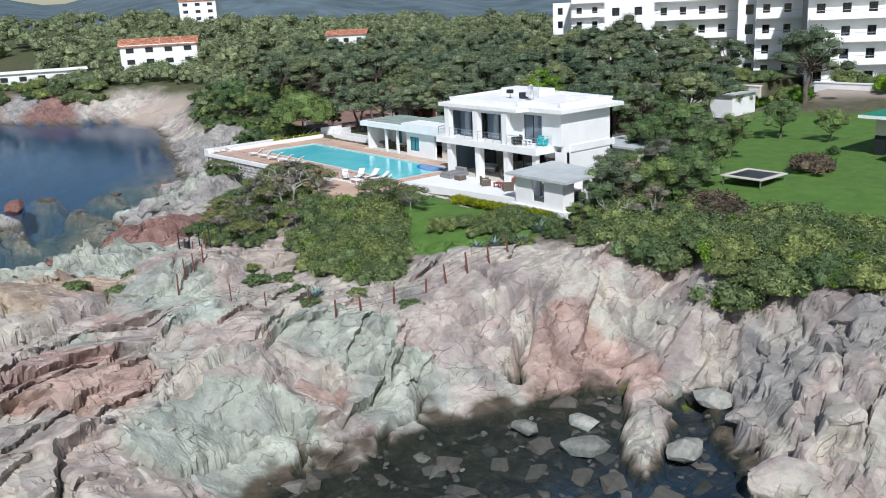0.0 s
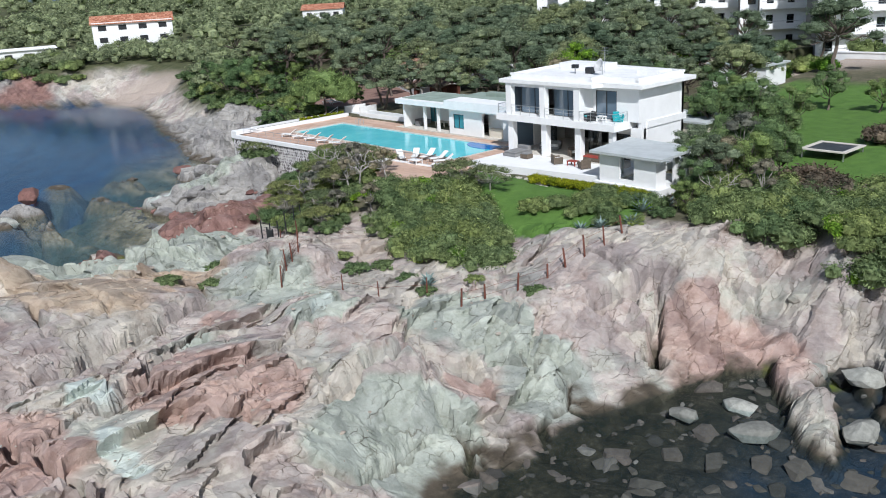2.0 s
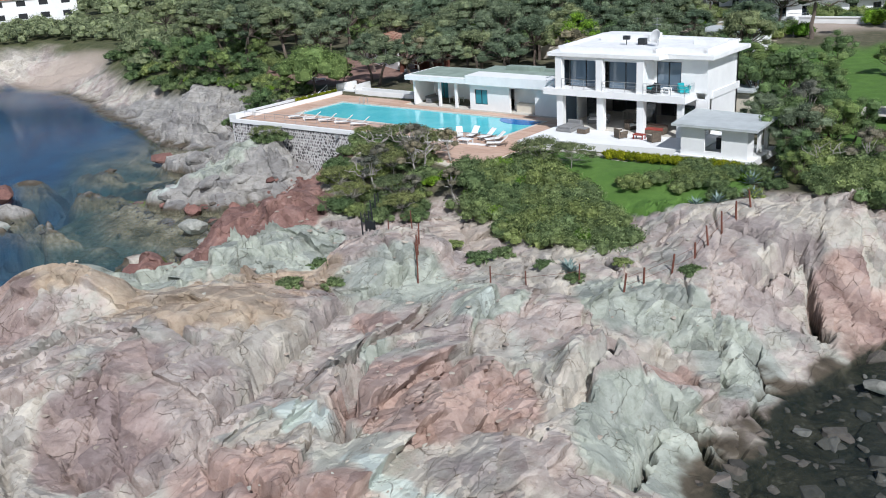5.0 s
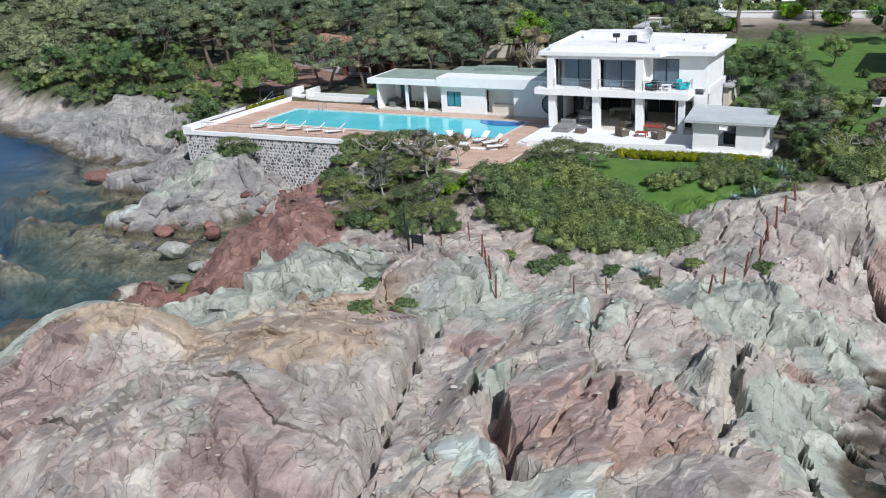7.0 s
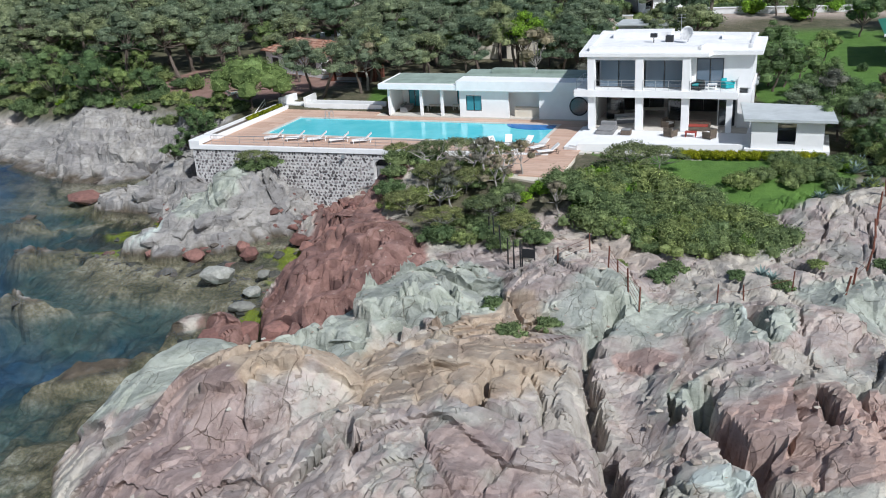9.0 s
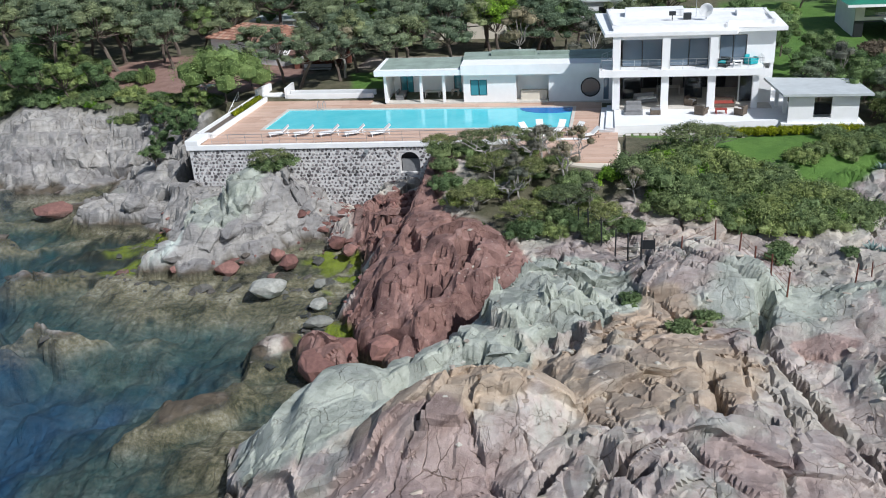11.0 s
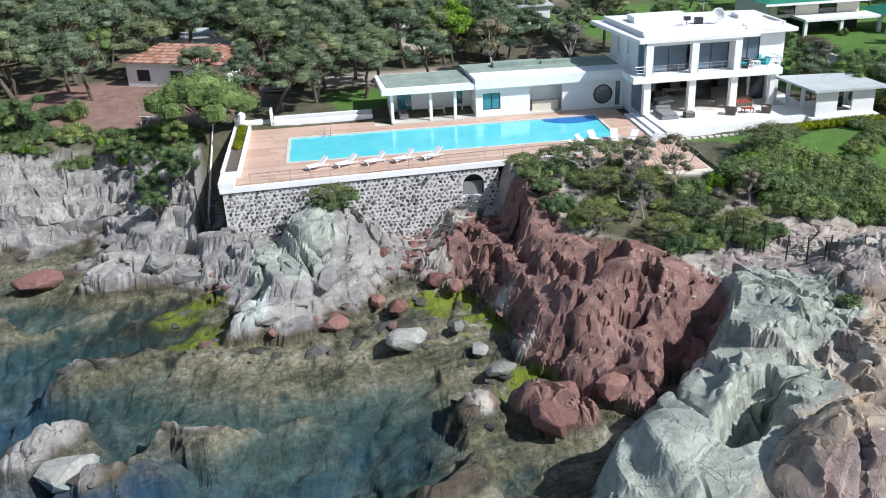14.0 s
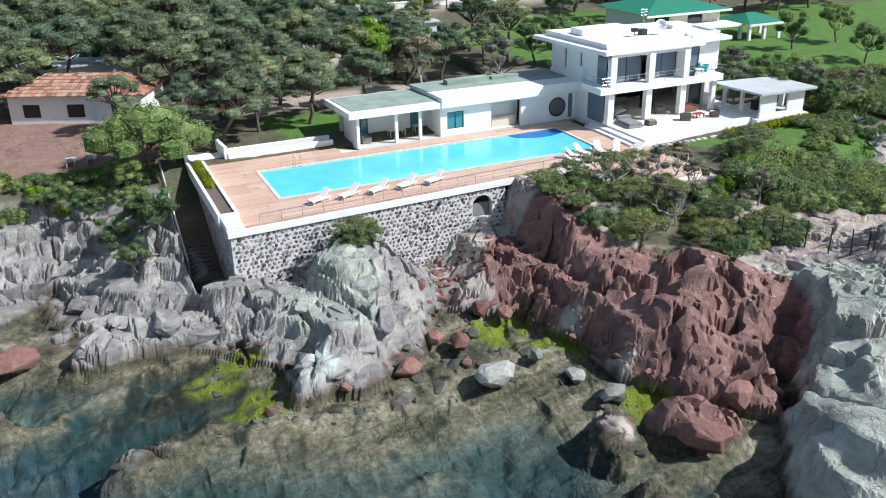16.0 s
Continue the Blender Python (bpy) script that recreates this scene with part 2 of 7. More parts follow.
    h = h + dry * pitted * (0.30 * creased(x / 2.2, y / 2.2, 91, 3) - 0.10 + 0.16 * b2 - 1.2 * ramp(holes, 0.17, 0.23) - 0.5 * ramp(fbm(x * 1.7, y * 1.7, 78, 2), 0.22, 0.3))
    h = h + dry * smooth * (0.10 * b1 + 0.30 * fbm(x * 0.4, y * 0.4, 75, 3)) + (1 - rock) * 0.12 * fbm(x * 0.5, y * 0.5, 80, 3)
    b3 = value_noise(x * 1.1, y * 1.1, 60)
    shoal = (1 - ramp(h, -0.6, 0.3)) * rock * ramp(-np.hypot(x + 88, y - 25), -85, -30)
    h = h + shoal * (0.28 * b2 + 0.35 * b3 + 0.20 * crag + 0.10 * b4 + 0.95 * np.clip(fbm(x * 0.10, y * 0.42, 79, 4), -0.4, 0.4) - 0.27)
    return h, rock


def strike(x, y, trend=96):
    """Along and across the beds of the headland, and two slow waves that bend them."""
    c, s = math.cos(radians(trend)), math.sin(radians(trend))
    u, v = x * c + y * s, x * s - y * c
    return u, v, fbm(u * 0.13, v * 0.13, 21, 2), fbm(u * 0.13, v * 0.13, 31, 2)


# trend of the beds, and where it holds: the east breaks off eastward, the west southward
TRENDS = ((96, lambda x, y: ramp(x + 0.25 * y, -58, -50)), (14, lambda x, y: 0.62 - 0.62 * ramp(x + 0.25 * y, -60, -52)))


def joints(u, v, wx, wy):
    """Two sizes of broken block: facets and distance to the joint."""
    return blocks(u / 7.0 + wx * 0.45, v / 4.5 + wy * 0.5, 40), blocks(u / 2.4 + wx * 0.7, v / 1.5 + wy * 0.7, 50)


def beds(u, v, wx, wy, b1, b2):
    """The sets of beds: phase, height of the broken edge, how far it leans out, where it shows."""
    yield v / 6.2 + 0.7 * wy + 0.5 * b1, 1.1, 0.6, ramp(fbm(u * 0.11, v * 0.2, 66, 3), -0.22, 0.12)
    yield v / 2.7 + 0.7 * wx + 0.16 * u + 1.0 * b1, 0.48, 0.38, ramp(fbm(u * 0.22, v * 0.4, 67, 2), -0.10, 0.2)
    yield v / 1.1 + 0.6 * wy - 0.30 * u + 1.3 * b2, 0.18, 0.16, ramp(fbm(u * 0.35, v * 0.5, 64, 2), -0.05, 0.2)


def lean_out(x, y, h, rock):
    """How far the rock leans sideways: overhanging edges of the beds, and uneven cliffs."""
    u, v, wx, wy = strike(x, y)
    (b1, _), (b2, _) = joints(u, v, wx, wy)
    near = rock * ramp(h, -0.2, 1.0) * ramp(-np.hypot(x + 75, y - 25), -80, -55)
    smooth = np.maximum(hump(x, y, -81.6, 9.8, 6.0, 4.4, 60, 4), hump(x, y, -79.5, 26.0, 8, 6.5, -50, 4))
    near_x, near_y = np.zeros_like(x), np.zeros_like(x)
    for trend, share in TRENDS:
        out = np.zeros_like(x)
        for wave, drop, lean, mask in beds(*strike(x, y, trend), b1, b2):
            out += lean * bedding(wave)[1] * mask
        out *= near * (1 - 0.9 * smooth) * share(x, y)
        near_x, near_y = near_x + out * math.sin(radians(trend)), near_y - out * math.cos(radians(trend))
        jx, jy = fbm(x * 0.7 + 0.5 * h, y * 0.7 - 0.9 * h, 141, 3), fbm(x * 0.7 - 0.9 * h, y * 0.7 + 0.5 * h, 151, 3)
    return near_x + 0.28 * near * (1 - smooth) * jx, near_y + 0.28 * near * (1 - smooth) * jy


# earth-covered ground: lawns, garden and woods behind the rock edge
GARDEN = [(80, 120), (10, 62), (-15, 50), (-24, 47.5), (-30, 45), (-36, 46.5), (-40.5, 43), (-46, 42.5), (-52, 38.5), (-57, 33), (-63, 33.5), (-66, 36), (-70, 32), (-76, 29.5), (-79, 33),
          (-79, 44), (-92, 47), (-107, 48), (-110, 56.5), (-120, 59), (-130, 58), (-145, 61), (-163, 65), (-188, 74), (-212, 76), (-222, 62), (-240, 58), (-262, 45), (-300, 32), (-420, 16), (-555, 64), (-534, 238), (-452, 326), (-328, 395), (-150, 514), (200, 555)]

# ---------------------------------------------------------------- light
world = bpy.data.worlds.new("world")
scene.world = world
world.use_nodes = True
SUN_TO = Vector((0.70, -0.52, 0.86)).normalized()
sky = world.node_tree.nodes.new("ShaderNodeTexSky")
sky.sky_type, sky.sun_disc = "NISHITA", False
sky.sun_elevation, sky.sun_rotation = math.asin(SUN_TO.z), math.atan2(SUN_TO.x, SUN_TO.y)
background = world.node_tree.nodes["Background"]
background.inputs["Strength"].default_value = 0.102
world.node_tree.links.new(sky.outputs[0], background.inputs["Color"])
sun = new("sun", bpy.data.lights.new("sun", "SUN"))
sun.data.energy, sun.data.angle, sun.data.color = 5.0, radians(0.6), (0.935, 0.958, 1.0)
sun.matrix_world = look(SUN_TO * 100, (0, 0, 0))


# ---------------------------------------------------------------- materials
def material(name):
    m = bpy.data.materials.new(name)
    m.use_nodes = True
    return m, m.node_tree.nodes, m.node_tree.links, m.node_tree.nodes["Principled BSDF"]


def noise_node(n, l, scale, detail=5.0, rough=0.6, coords="Object", stretch=(1, 1, 1)):
    tc, mp, tex = n.new("ShaderNodeTexCoord"), n.new("ShaderNodeMapping"), n.new("ShaderNodeTexNoise")
    mp.inputs["Scale"].default_value = stretch
    tex.inputs["Scale"].default_value, tex.inputs["Detail"].default_value, tex.inputs["Roughness"].default_value = scale, detail, rough
    l.new(tc.outputs[coords], mp.inputs[0])
    l.new(mp.outputs[0], tex.inputs["Vector"])
    return tex.outputs["Fac"]


def ramp_node(n, l, fac, stops):
    r = n.new("ShaderNodeValToRGB")
    while len(r.color_ramp.elements) < len(stops):
        r.color_ramp.elements.new(0.5)
    for e, (p, c) in zip(r.color_ramp.elements, stops):
        e.position, e.color = p, (*c, 1)
    l.new(fac, r.inputs[0])
    return r.outputs[0]


def mix(n, l, fac, a, b, blend="MIX"):
    m = n.new("ShaderNodeMix")
    m.data_type, m.blend_type = "RGBA", blend
    for i, v in ((0, fac), (6, a), (7, b)):
        if isinstance(v, (int, float)):
            m.inputs[i].default_value = v
        elif isinstance(v, tuple):
            m.inputs[i].default_value = (*v, 1)
        else:
            l.new(v, m.inputs[i])
    return m.outputs[2]


def bump(n, l, bsdf, fac, strength, distance):
    b = n.new("ShaderNodeBump")
    b.inputs["Strength"].default_value, b.inputs["Distance"].default_value = strength, distance
    l.new(fac, b.inputs["Height"])
    l.new(b.outputs[0], bsdf.inputs["Normal"])


def plain(name, colour, rough=0.6, metal=0.0, vary=0.12, scale=3.0, grain=0.0):
    """A painted or plain surface with slight blotches and grain."""
    m, n, l, b = material(name)
    a = noise_node(n, l, scale)
    dark = tuple(c * (1 - vary) for c in colour)
    lite = tuple(min(1, c * (1 + vary * 0.5)) for c in colour)
    l.new(ramp_node(n, l, a, [(0.3, dark), (0.7, lite)]), b.inputs["Base Color"])
    b.inputs["Roughness"].default_value, b.inputs["Metallic"].default_value = rough, metal
    if grain:
        bump(n, l, b, noise_node(n, l, scale * 12), 0.4, grain)
    return m


def leafy(name, dark, lite, rough=0.7):
    """Foliage, each leaf and each plant a little different."""
    m, n, l, b = material(name)
    dark, lite = ((c[0] * k * 1.14, c[1] * k * 1.13, c[2] * k * 1.16) for c, k in ((dark, 0.62), (lite, 0.95)))
    info, geo = n.new("ShaderNodeObjectInfo"), n.new("ShaderNodeNewGeometry")
    base = ramp_node(n, l, geo.outputs["Random Per Island"], [(0.0, dark), (0.75, lite), (1.0, tuple(min(1, c * 1.3) for c in lite))])
    # clump noise puts shaded gaps and lit tufts into the leaf colour
    clump = ramp_node(n, l, noise_node(n, l, 0.9, 4), [(0.3, (0.42, 0.48, 0.46)), (0.7, (1.38, 1.32, 1.2))])
    tint = ramp_node(n, l, info.outputs["Random"], [(0.0, (0.66, 0.76, 0.76)), (0.5, (1, 1, 1)), (1.0, (1.36, 1.24, 1.0))])
    col = mix(n, l, 1.0, mix(n, l, 1.0, base, clump, "MULTIPLY"), tint, "MULTIPLY")
    l.new(col, b.inputs["Base Color"])
    b.inputs["Roughness"].default_value = rough
    b.inputs["Specular IOR Level"].default_value = 0.12
    bump(n, l, b, noise_node(n, l, 5.0, 4, 0.7), 0.8, 0.12)
    soft, both = n.new("ShaderNodeBsdfTranslucent"), n.new("ShaderNodeMixShader")
    l.new(mix(n, l, 1.0, col, (1.0, 1.15, 0.8), "MULTIPLY"), soft.inputs["Color"])
    both.inputs[0].default_value = 0.36
    l.new(b.outputs[0], both.inputs[1])
    l.new(soft.outputs[0], both.inputs[2])
    l.new(both.outputs[0], n["Material Output"].inputs[0])
    return m


def ground_material():
    m, n, l, b = material("ground")

    def zone(key):
        a = n.new("ShaderNodeAttribute")
        a.attribute_name = key
        return a.outputs["Fac"]
    big, mid, fine = noise_node(n, l, 0.13, 5, 0.6), noise_node(n, l, 0.7, 8, 0.7), noise_node(n, l, 6.0, 6, 0.7)
    strata = noise_node(n, l, 1.6, 6, 0.6, stretch=(0.25, 1.0, 2.2))
    fleck = noise_node(n, l, 3.2, 8, 0.75)
    rock = ramp_node(n, l, mid, [(0.25, (0.25, 0.225, 0.19)), (0.5, (0.45, 0.415, 0.365)), (0.75, (0.57, 0.54, 0.485))])
    pink = ramp_node(n, l, mid, [(0.25, (0.23, 0.16, 0.14)), (0.55, (0.445, 0.388, 0.358)), (0.8, (0.545, 0.492, 0.462))])
    mauve = ramp_node(n, l, mid, [(0.25, (0.20, 0.165, 0.155)), (0.55, (0.37, 0.32, 0.30)), (0.8, (0.48, 0.43, 0.41))])
    green = ramp_node(n, l, mid, [(0.25, (0.19, 0.215, 0.175)), (0.55, (0.385, 0.412, 0.365)), (0.8, (0.505, 0.535, 0.485))])
    red = ramp_node(n, l, mid, [(0.25, (0.11, 0.06, 0.053)), (0.55, (0.255, 0.15, 0.13)), (0.8, (0.35, 0.245, 0.215))])
    grey = ramp_node(n, l, mix(n, l, 0.65, strata, mid), [(0.25, (0.145, 0.138, 0.13)), (0.5, (0.295, 0.285, 0.272)), (0.75, (0.44, 0.428, 0.412))])
    col = mix(n, l, ramp_node(n, l, big, [(0.47, (0, 0, 0)), (0.53, (1, 1, 1))]), rock, pink)
    col = mix(n, l, ramp_node(n, l, noise_node(n, l, 0.16, 6, 0.6, stretch=(0.8, 1.3, 1)), [(0.54, (0, 0, 0)), (0.60, (0.9, 0.9, 0.9))]), col, mauve)
    col = mix(n, l, ramp_node(n, l, noise_node(n, l, 0.19, 6, 0.65, stretch=(1.2, 0.7, 1)), [(0.54, (0, 0, 0)), (0.61, (0.5, 0.5, 0.5))]), col, green)
    col = mix(n, l, ramp_node(n, l, noise_node(n, l, 0.33, 6, 0.7), [(0.68, (0, 0, 0)), (0.74, (0.35, 0.35, 0.35))]), col, red)
    salmon = ramp_node(n, l, mid, [(0.25, (0.22, 0.125, 0.10)), (0.55, (0.43, 0.305, 0.265)), (0.8, (0.54, 0.42, 0.375))])
    tan = ramp_node(n, l, mid, [(0.25, (0.25, 0.18, 0.125)), (0.55, (0.44, 0.345, 0.255)), (0.8, (0.53, 0.445, 0.35))])
    dusk = ramp_node(n, l, mid, [(0.25, (0.16, 0.11, 0.10)), (0.55, (0.33, 0.25, 0.235)), (0.8, (0.42, 0.34, 0.32))])
    col = mix(n, l, zone("tan"), col, tan)
    col = mix(n, l, zone("mauve"), col, dusk)
    col = mix(n, l, zone("salmon"), col, salmon)
    col = mix(n, l, zone("grey"), col, grey)
    col = mix(n, l, zone("green"), col, green)
    col = mix(n, l, zone("mint"), col, (0.52, 0.575, 0.535))
    col = mix(n, l, zone("red"), col, red)
    col = mix(n, l, ramp_node(n, l, fleck, [(0.60, (0, 0, 0)), (0.70, (0.5, 0.5, 0.5))]), col, (0.56, 0.53, 0.47))
    col = mix(n, l, ramp_node(n, l, fleck, [(0.28, (0.7, 0.7, 0.7)), (0.38, (0, 0, 0))]), col, (0.11, 0.085, 0.07))
    vor = n.new("ShaderNodeTexVoronoi")
    vor.inputs["Scale"].default_value = 0.55
    warp = n.new("ShaderNodeVectorMath")
    warp.operation = "ADD"
    tcw, tn = n.new("ShaderNodeTexCoord"), n.new("ShaderNodeTexNoise")
    tn.inputs["Scale"].default_value, tn.inputs["Detail"].default_value = 0.7, 5
    l.new(tcw.outputs["Object"], warp.inputs[0])
    l.new(tcw.outputs["Object"], tn.inputs["Vector"])
    l.new(tn.outputs["Color"], warp.inputs[1])
    l.new(warp.outputs[0], vor.inputs["Vector"])
    sep = n.new("ShaderNodeSeparateColor")
    l.new(vor.outputs["Color"], sep.inputs[0])
    tone = ramp_node(n, l, sep.outputs[0], [(0.0, (0.78, 0.77, 0.78)), (0.5, (1.0, 0.99, 0.97)), (1.0, (1.16, 1.14, 1.10))])
    col = mix(n, l, 1.0, col, tone, "MULTIPLY")
    stain = ramp_node(n, l, strata, [(0.30, (0.80, 0.77, 0.74)), (0.42, (1, 1, 1))])
    col = mix(n, l, 0.8, col, stain, "MULTIPLY")
    cracks = []
    for scale, width, seed_at in ((0.16, 0.008, 1.0), (0.42, 0.012, 2.3)):
        mp, ce = n.new("ShaderNodeMapping"), n.new("ShaderNodeTexVoronoi")
        mp.inputs["Rotation"].default_value, mp.inputs["Scale"].default_value = (0, 0, radians(-16)), (1.6, 0.75, 1.2)
        mp.inputs["Location"].default_value = (seed_at, 0, 0)
        ce.feature = "DISTANCE_TO_EDGE"
        ce.inputs["Scale"].default_value = scale
        l.new(warp.outputs[0], mp.inputs[0])
        l.new(mp.outputs[0], ce.inputs["Vector"])
        keep = ramp_node(n, l, noise_node(n, l, scale * 0.9, 3), [(0.52, (1, 1, 1)), (0.64, (0, 0, 0))])
        line = ramp_node(n, l, ce.outputs["Distance"], [(0.0, (0, 0, 0)), (width, (1, 1, 1))])
        cracks.append(mix(n, l, 1.0, line, keep, "LIGHTEN"))
    crack = mix(n, l, 1.0, cracks[0], cracks[1], "DARKEN")
    # crack lines darkened for their dirt and their shadow, both put into the colour
    col = mix(n, l, 1.0, col, mix(n, l, crack, (0.55, 0.50, 0.45), (1.0, 1.0, 1.0)), "MULTIPLY")
    lines = []
    for scale, stretch, wide in ((0.5, (1.7, 0.7, 1.1), 0.014), (1.7, (1.5, 0.8, 1.1), 0.022)):
        mp, ce = n.new("ShaderNodeMapping"), n.new("ShaderNodeTexVoronoi")
        mp.inputs["Rotation"].default_value, mp.inputs["Scale"].default_value = (0, 0, radians(-8)), stretch
        ce.feature = "DISTANCE_TO_EDGE"
        ce.inputs["Scale"].default_value = scale
        l.new(warp.outputs[0], mp.inputs[0])
        l.new(mp.outputs[0], ce.inputs["Vector"])
        lines.append(ramp_node(n, l, ce.outputs["Distance"], [(0.0, (0, 0, 0)), (wide, (1, 1, 1))]))
    lines[0] = mix(n, l, 1.0, lines[0], ramp_node(n, l, noise_node(n, l, 0.5, 4), [(0.52, (1, 1, 1)), (0.62, (0, 0, 0))]), "LIGHTEN")
    where = ramp_node(n, l, noise_node(n, l, 0.6, 4), [(0.54, (1, 1, 1)), (0.66, (0, 0, 0))])
    small = mix(n, l, 1.0, lines[1], where, "LIGHTEN")
    # further crack lines with dirt and shadow painted in the same way
    col = mix(n, l, 1.0, col, mix(n, l, lines[0], (0.42, 0.38, 0.35), (1.0, 1.0, 1.0)), "MULTIPLY")
    col = mix(n, l, 1.0, col, mix(n, l, small, (0.66, 0.62, 0.58), (1.0, 1.0, 1.0)), "MULTIPLY")
    wet = ramp_node(n, l, mid, [(0.3, (0.05, 0.04, 0.03)), (0.7, (0.13, 0.105, 0.075))])
    col = mix(n, l, zone("wet"), col, wet)
    streak = mix(n, l, 0.45, noise_node(n, l, 0.5, 8, 0.75, stretch=(0.28, 1.0, 1.0)), noise_node(n, l, 0.2, 6, 0.7))
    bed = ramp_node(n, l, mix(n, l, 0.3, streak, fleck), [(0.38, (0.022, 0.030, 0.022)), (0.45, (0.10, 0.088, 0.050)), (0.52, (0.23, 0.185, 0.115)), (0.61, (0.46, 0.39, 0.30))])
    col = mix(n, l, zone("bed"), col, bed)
    # darker bed in the inlet and the west of the cove
    dark_bed = ramp_node(n, l, mix(n, l, 0.5, mid, fleck), [(0.42, (0.014, 0.017, 0.012)), (0.55, (0.045, 0.040, 0.026)), (0.66, (0.13, 0.11, 0.085))])
    col = mix(n, l, zone("dark_bed"), col, dark_bed)
    # light lost in deeper water, painted into the bed as teal and blue
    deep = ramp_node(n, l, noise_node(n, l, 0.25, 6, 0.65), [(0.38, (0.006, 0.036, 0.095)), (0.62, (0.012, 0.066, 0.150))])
    depth_teal = ramp_node(n, l, mix(n, l, 0.5, streak, noise_node(n, l, 0.9, 8, 0.75)), [(0.36, (0.010, 0.030, 0.036)), (0.62, (0.022, 0.095, 0.100))])
    col = mix(n, l, zone("deep"), col, depth_teal)
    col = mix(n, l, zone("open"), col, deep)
    algae = ramp_node(n, l, fine, [(0.3, (0.10, 0.12, 0.012)), (0.7, (0.26, 0.28, 0.035))])
    col = mix(n, l, zone("algae"), col, algae)
    earth = ramp_node(n, l, mid, [(0.3, (0.045, 0.06, 0.025)), (0.55, (0.09, 0.095, 0.045)), (0.8, (0.19, 0.155, 0.11))])
    litter = ramp_node(n, l, mid, [(0.3, (0.06, 0.065, 0.035)), (0.55, (0.12, 0.11, 0.07)), (0.8, (0.24, 0.20, 0.15))])
    col = mix(n, l, zone("soil"), col, mix(n, l, zone("far"), litter, earth))
    col = mix(n, l, zone("patio"), col, ramp_node(n, l, mid, [(0.3, (0.20, 0.115, 0.09)), (0.7, (0.33, 0.215, 0.175))]))
    sand = ramp_node(n, l, fine, [(0.3, (0.34, 0.27, 0.22)), (0.7, (0.50, 0.42, 0.36))])
    col = mix(n, l, zone("sand"), col, sand)
    lawn = ramp_node(n, l, mid, [(0.3, (0.066, 0.14, 0.028)), (0.7, (0.115, 0.215, 0.045))])
    col = mix(n, l, zone("lawn"), col, lawn)
    l.new(col, b.inputs["Base Color"])
    b.inputs["Roughness"].default_value = 0.85
    b.inputs["Specular IOR Level"].default_value = 0.25
    tot = mix(n, l, 0.5, mix(n, l, 0.75, mid, fleck), mix(n, l, 0.4, fine, noise_node(n, l, 14.0, 4, 0.7)))
    relief = mix(n, l, 0.3, mix(n, l, 0.2, tot, crack), mix(n, l, 0.5, lines[0], small))
    bump(n, l, b, relief, 1.0, 0.36)
    return m


def water_material():
    """Clear sea: looks through to the bed, with a rippled sheen."""
    m = bpy.data.materials.new("sea_water")
    m.use_nodes = True
    n, l = m.node_tree.nodes, m.node_tree.links
    n.clear()
    out, clear, gloss, fres, both = (n.new("ShaderNode" + k) for k in ("OutputMaterial", "BsdfTransparent", "BsdfGlossy", "Fresnel", "MixShader"))
    clear.inputs[0].default_value = (0.88, 0.94, 0.95, 1)
    gloss.inputs["Roughness"].default_value = 0.06
    fres.inputs["IOR"].default_value = 1.12
    b = n.new("ShaderNodeBump")
    b.inputs["Strength"].default_value, b.inputs["Distance"].default_value = 0.25, 0.07
    l.new(noise_node(n, l, 1.3, 5, 0.6, stretch=(1.0, 0.6, 1)), b.inputs["Height"])
    for k in (gloss, fres):
        l.new(b.outputs[0], k.inputs["Normal"])
    l.new(fres.outputs[0], both.inputs[0])
    l.new(clear.outputs[0], both.inputs[1])
    l.new(gloss.outputs[0], both.inputs[2])
    l.new(both.outputs[0], out.inputs[0])
    return m


def pane_material(name, tint, through=0.25):
    """Window glass: mirrors the sky, lets some light through."""
    m, n, l, b = material(name)
    b.inputs["Base Color"].default_value = (*tint, 1)
    b.inputs["Roughness"].default_value = 0.03
    b.inputs["Specular IOR Level"].default_value = 1.0
    b.inputs["Alpha"].default_value = 1 - through
    return m


def pool_material():
    m, n, l, b = material("pool_water")
    a = noise_node(n, l, 0.35, 3)
    l.new(ramp_node(n, l, a, [(0.3, (0.09, 0.56, 0.63)), (0.7, (0.15, 0.64, 0.69))]), b.inputs["Base Color"])
    b.inputs["Roughness"].default_value = 0.08
    bump(n, l, b, noise_node(n, l, 2.2, 4), 0.25, 0.05)
    return m


def plank_material(name, dark, lite):
    m, n, l, b = material(name)
    info = n.new("ShaderNodeObjectInfo")
    base = ramp_node(n, l, info.outputs["Random"], [(0, dark), (1, lite)])
    wear = ramp_node(n, l, noise_node(n, l, 0.6, 6), [(0.3, (0.75, 0.75, 0.75)), (0.7, (1.15, 1.12, 1.1))])
    l.new(mix(n, l, 1.0, base, wear, "MULTIPLY"), b.inputs["Base Color"])
    b.inputs["Roughness"].default_value = 0.75
    bump(n, l, b, noise_node(n, l, 9, 5, stretch=(0.2, 2, 1)), 0.3, 0.01)
    return m


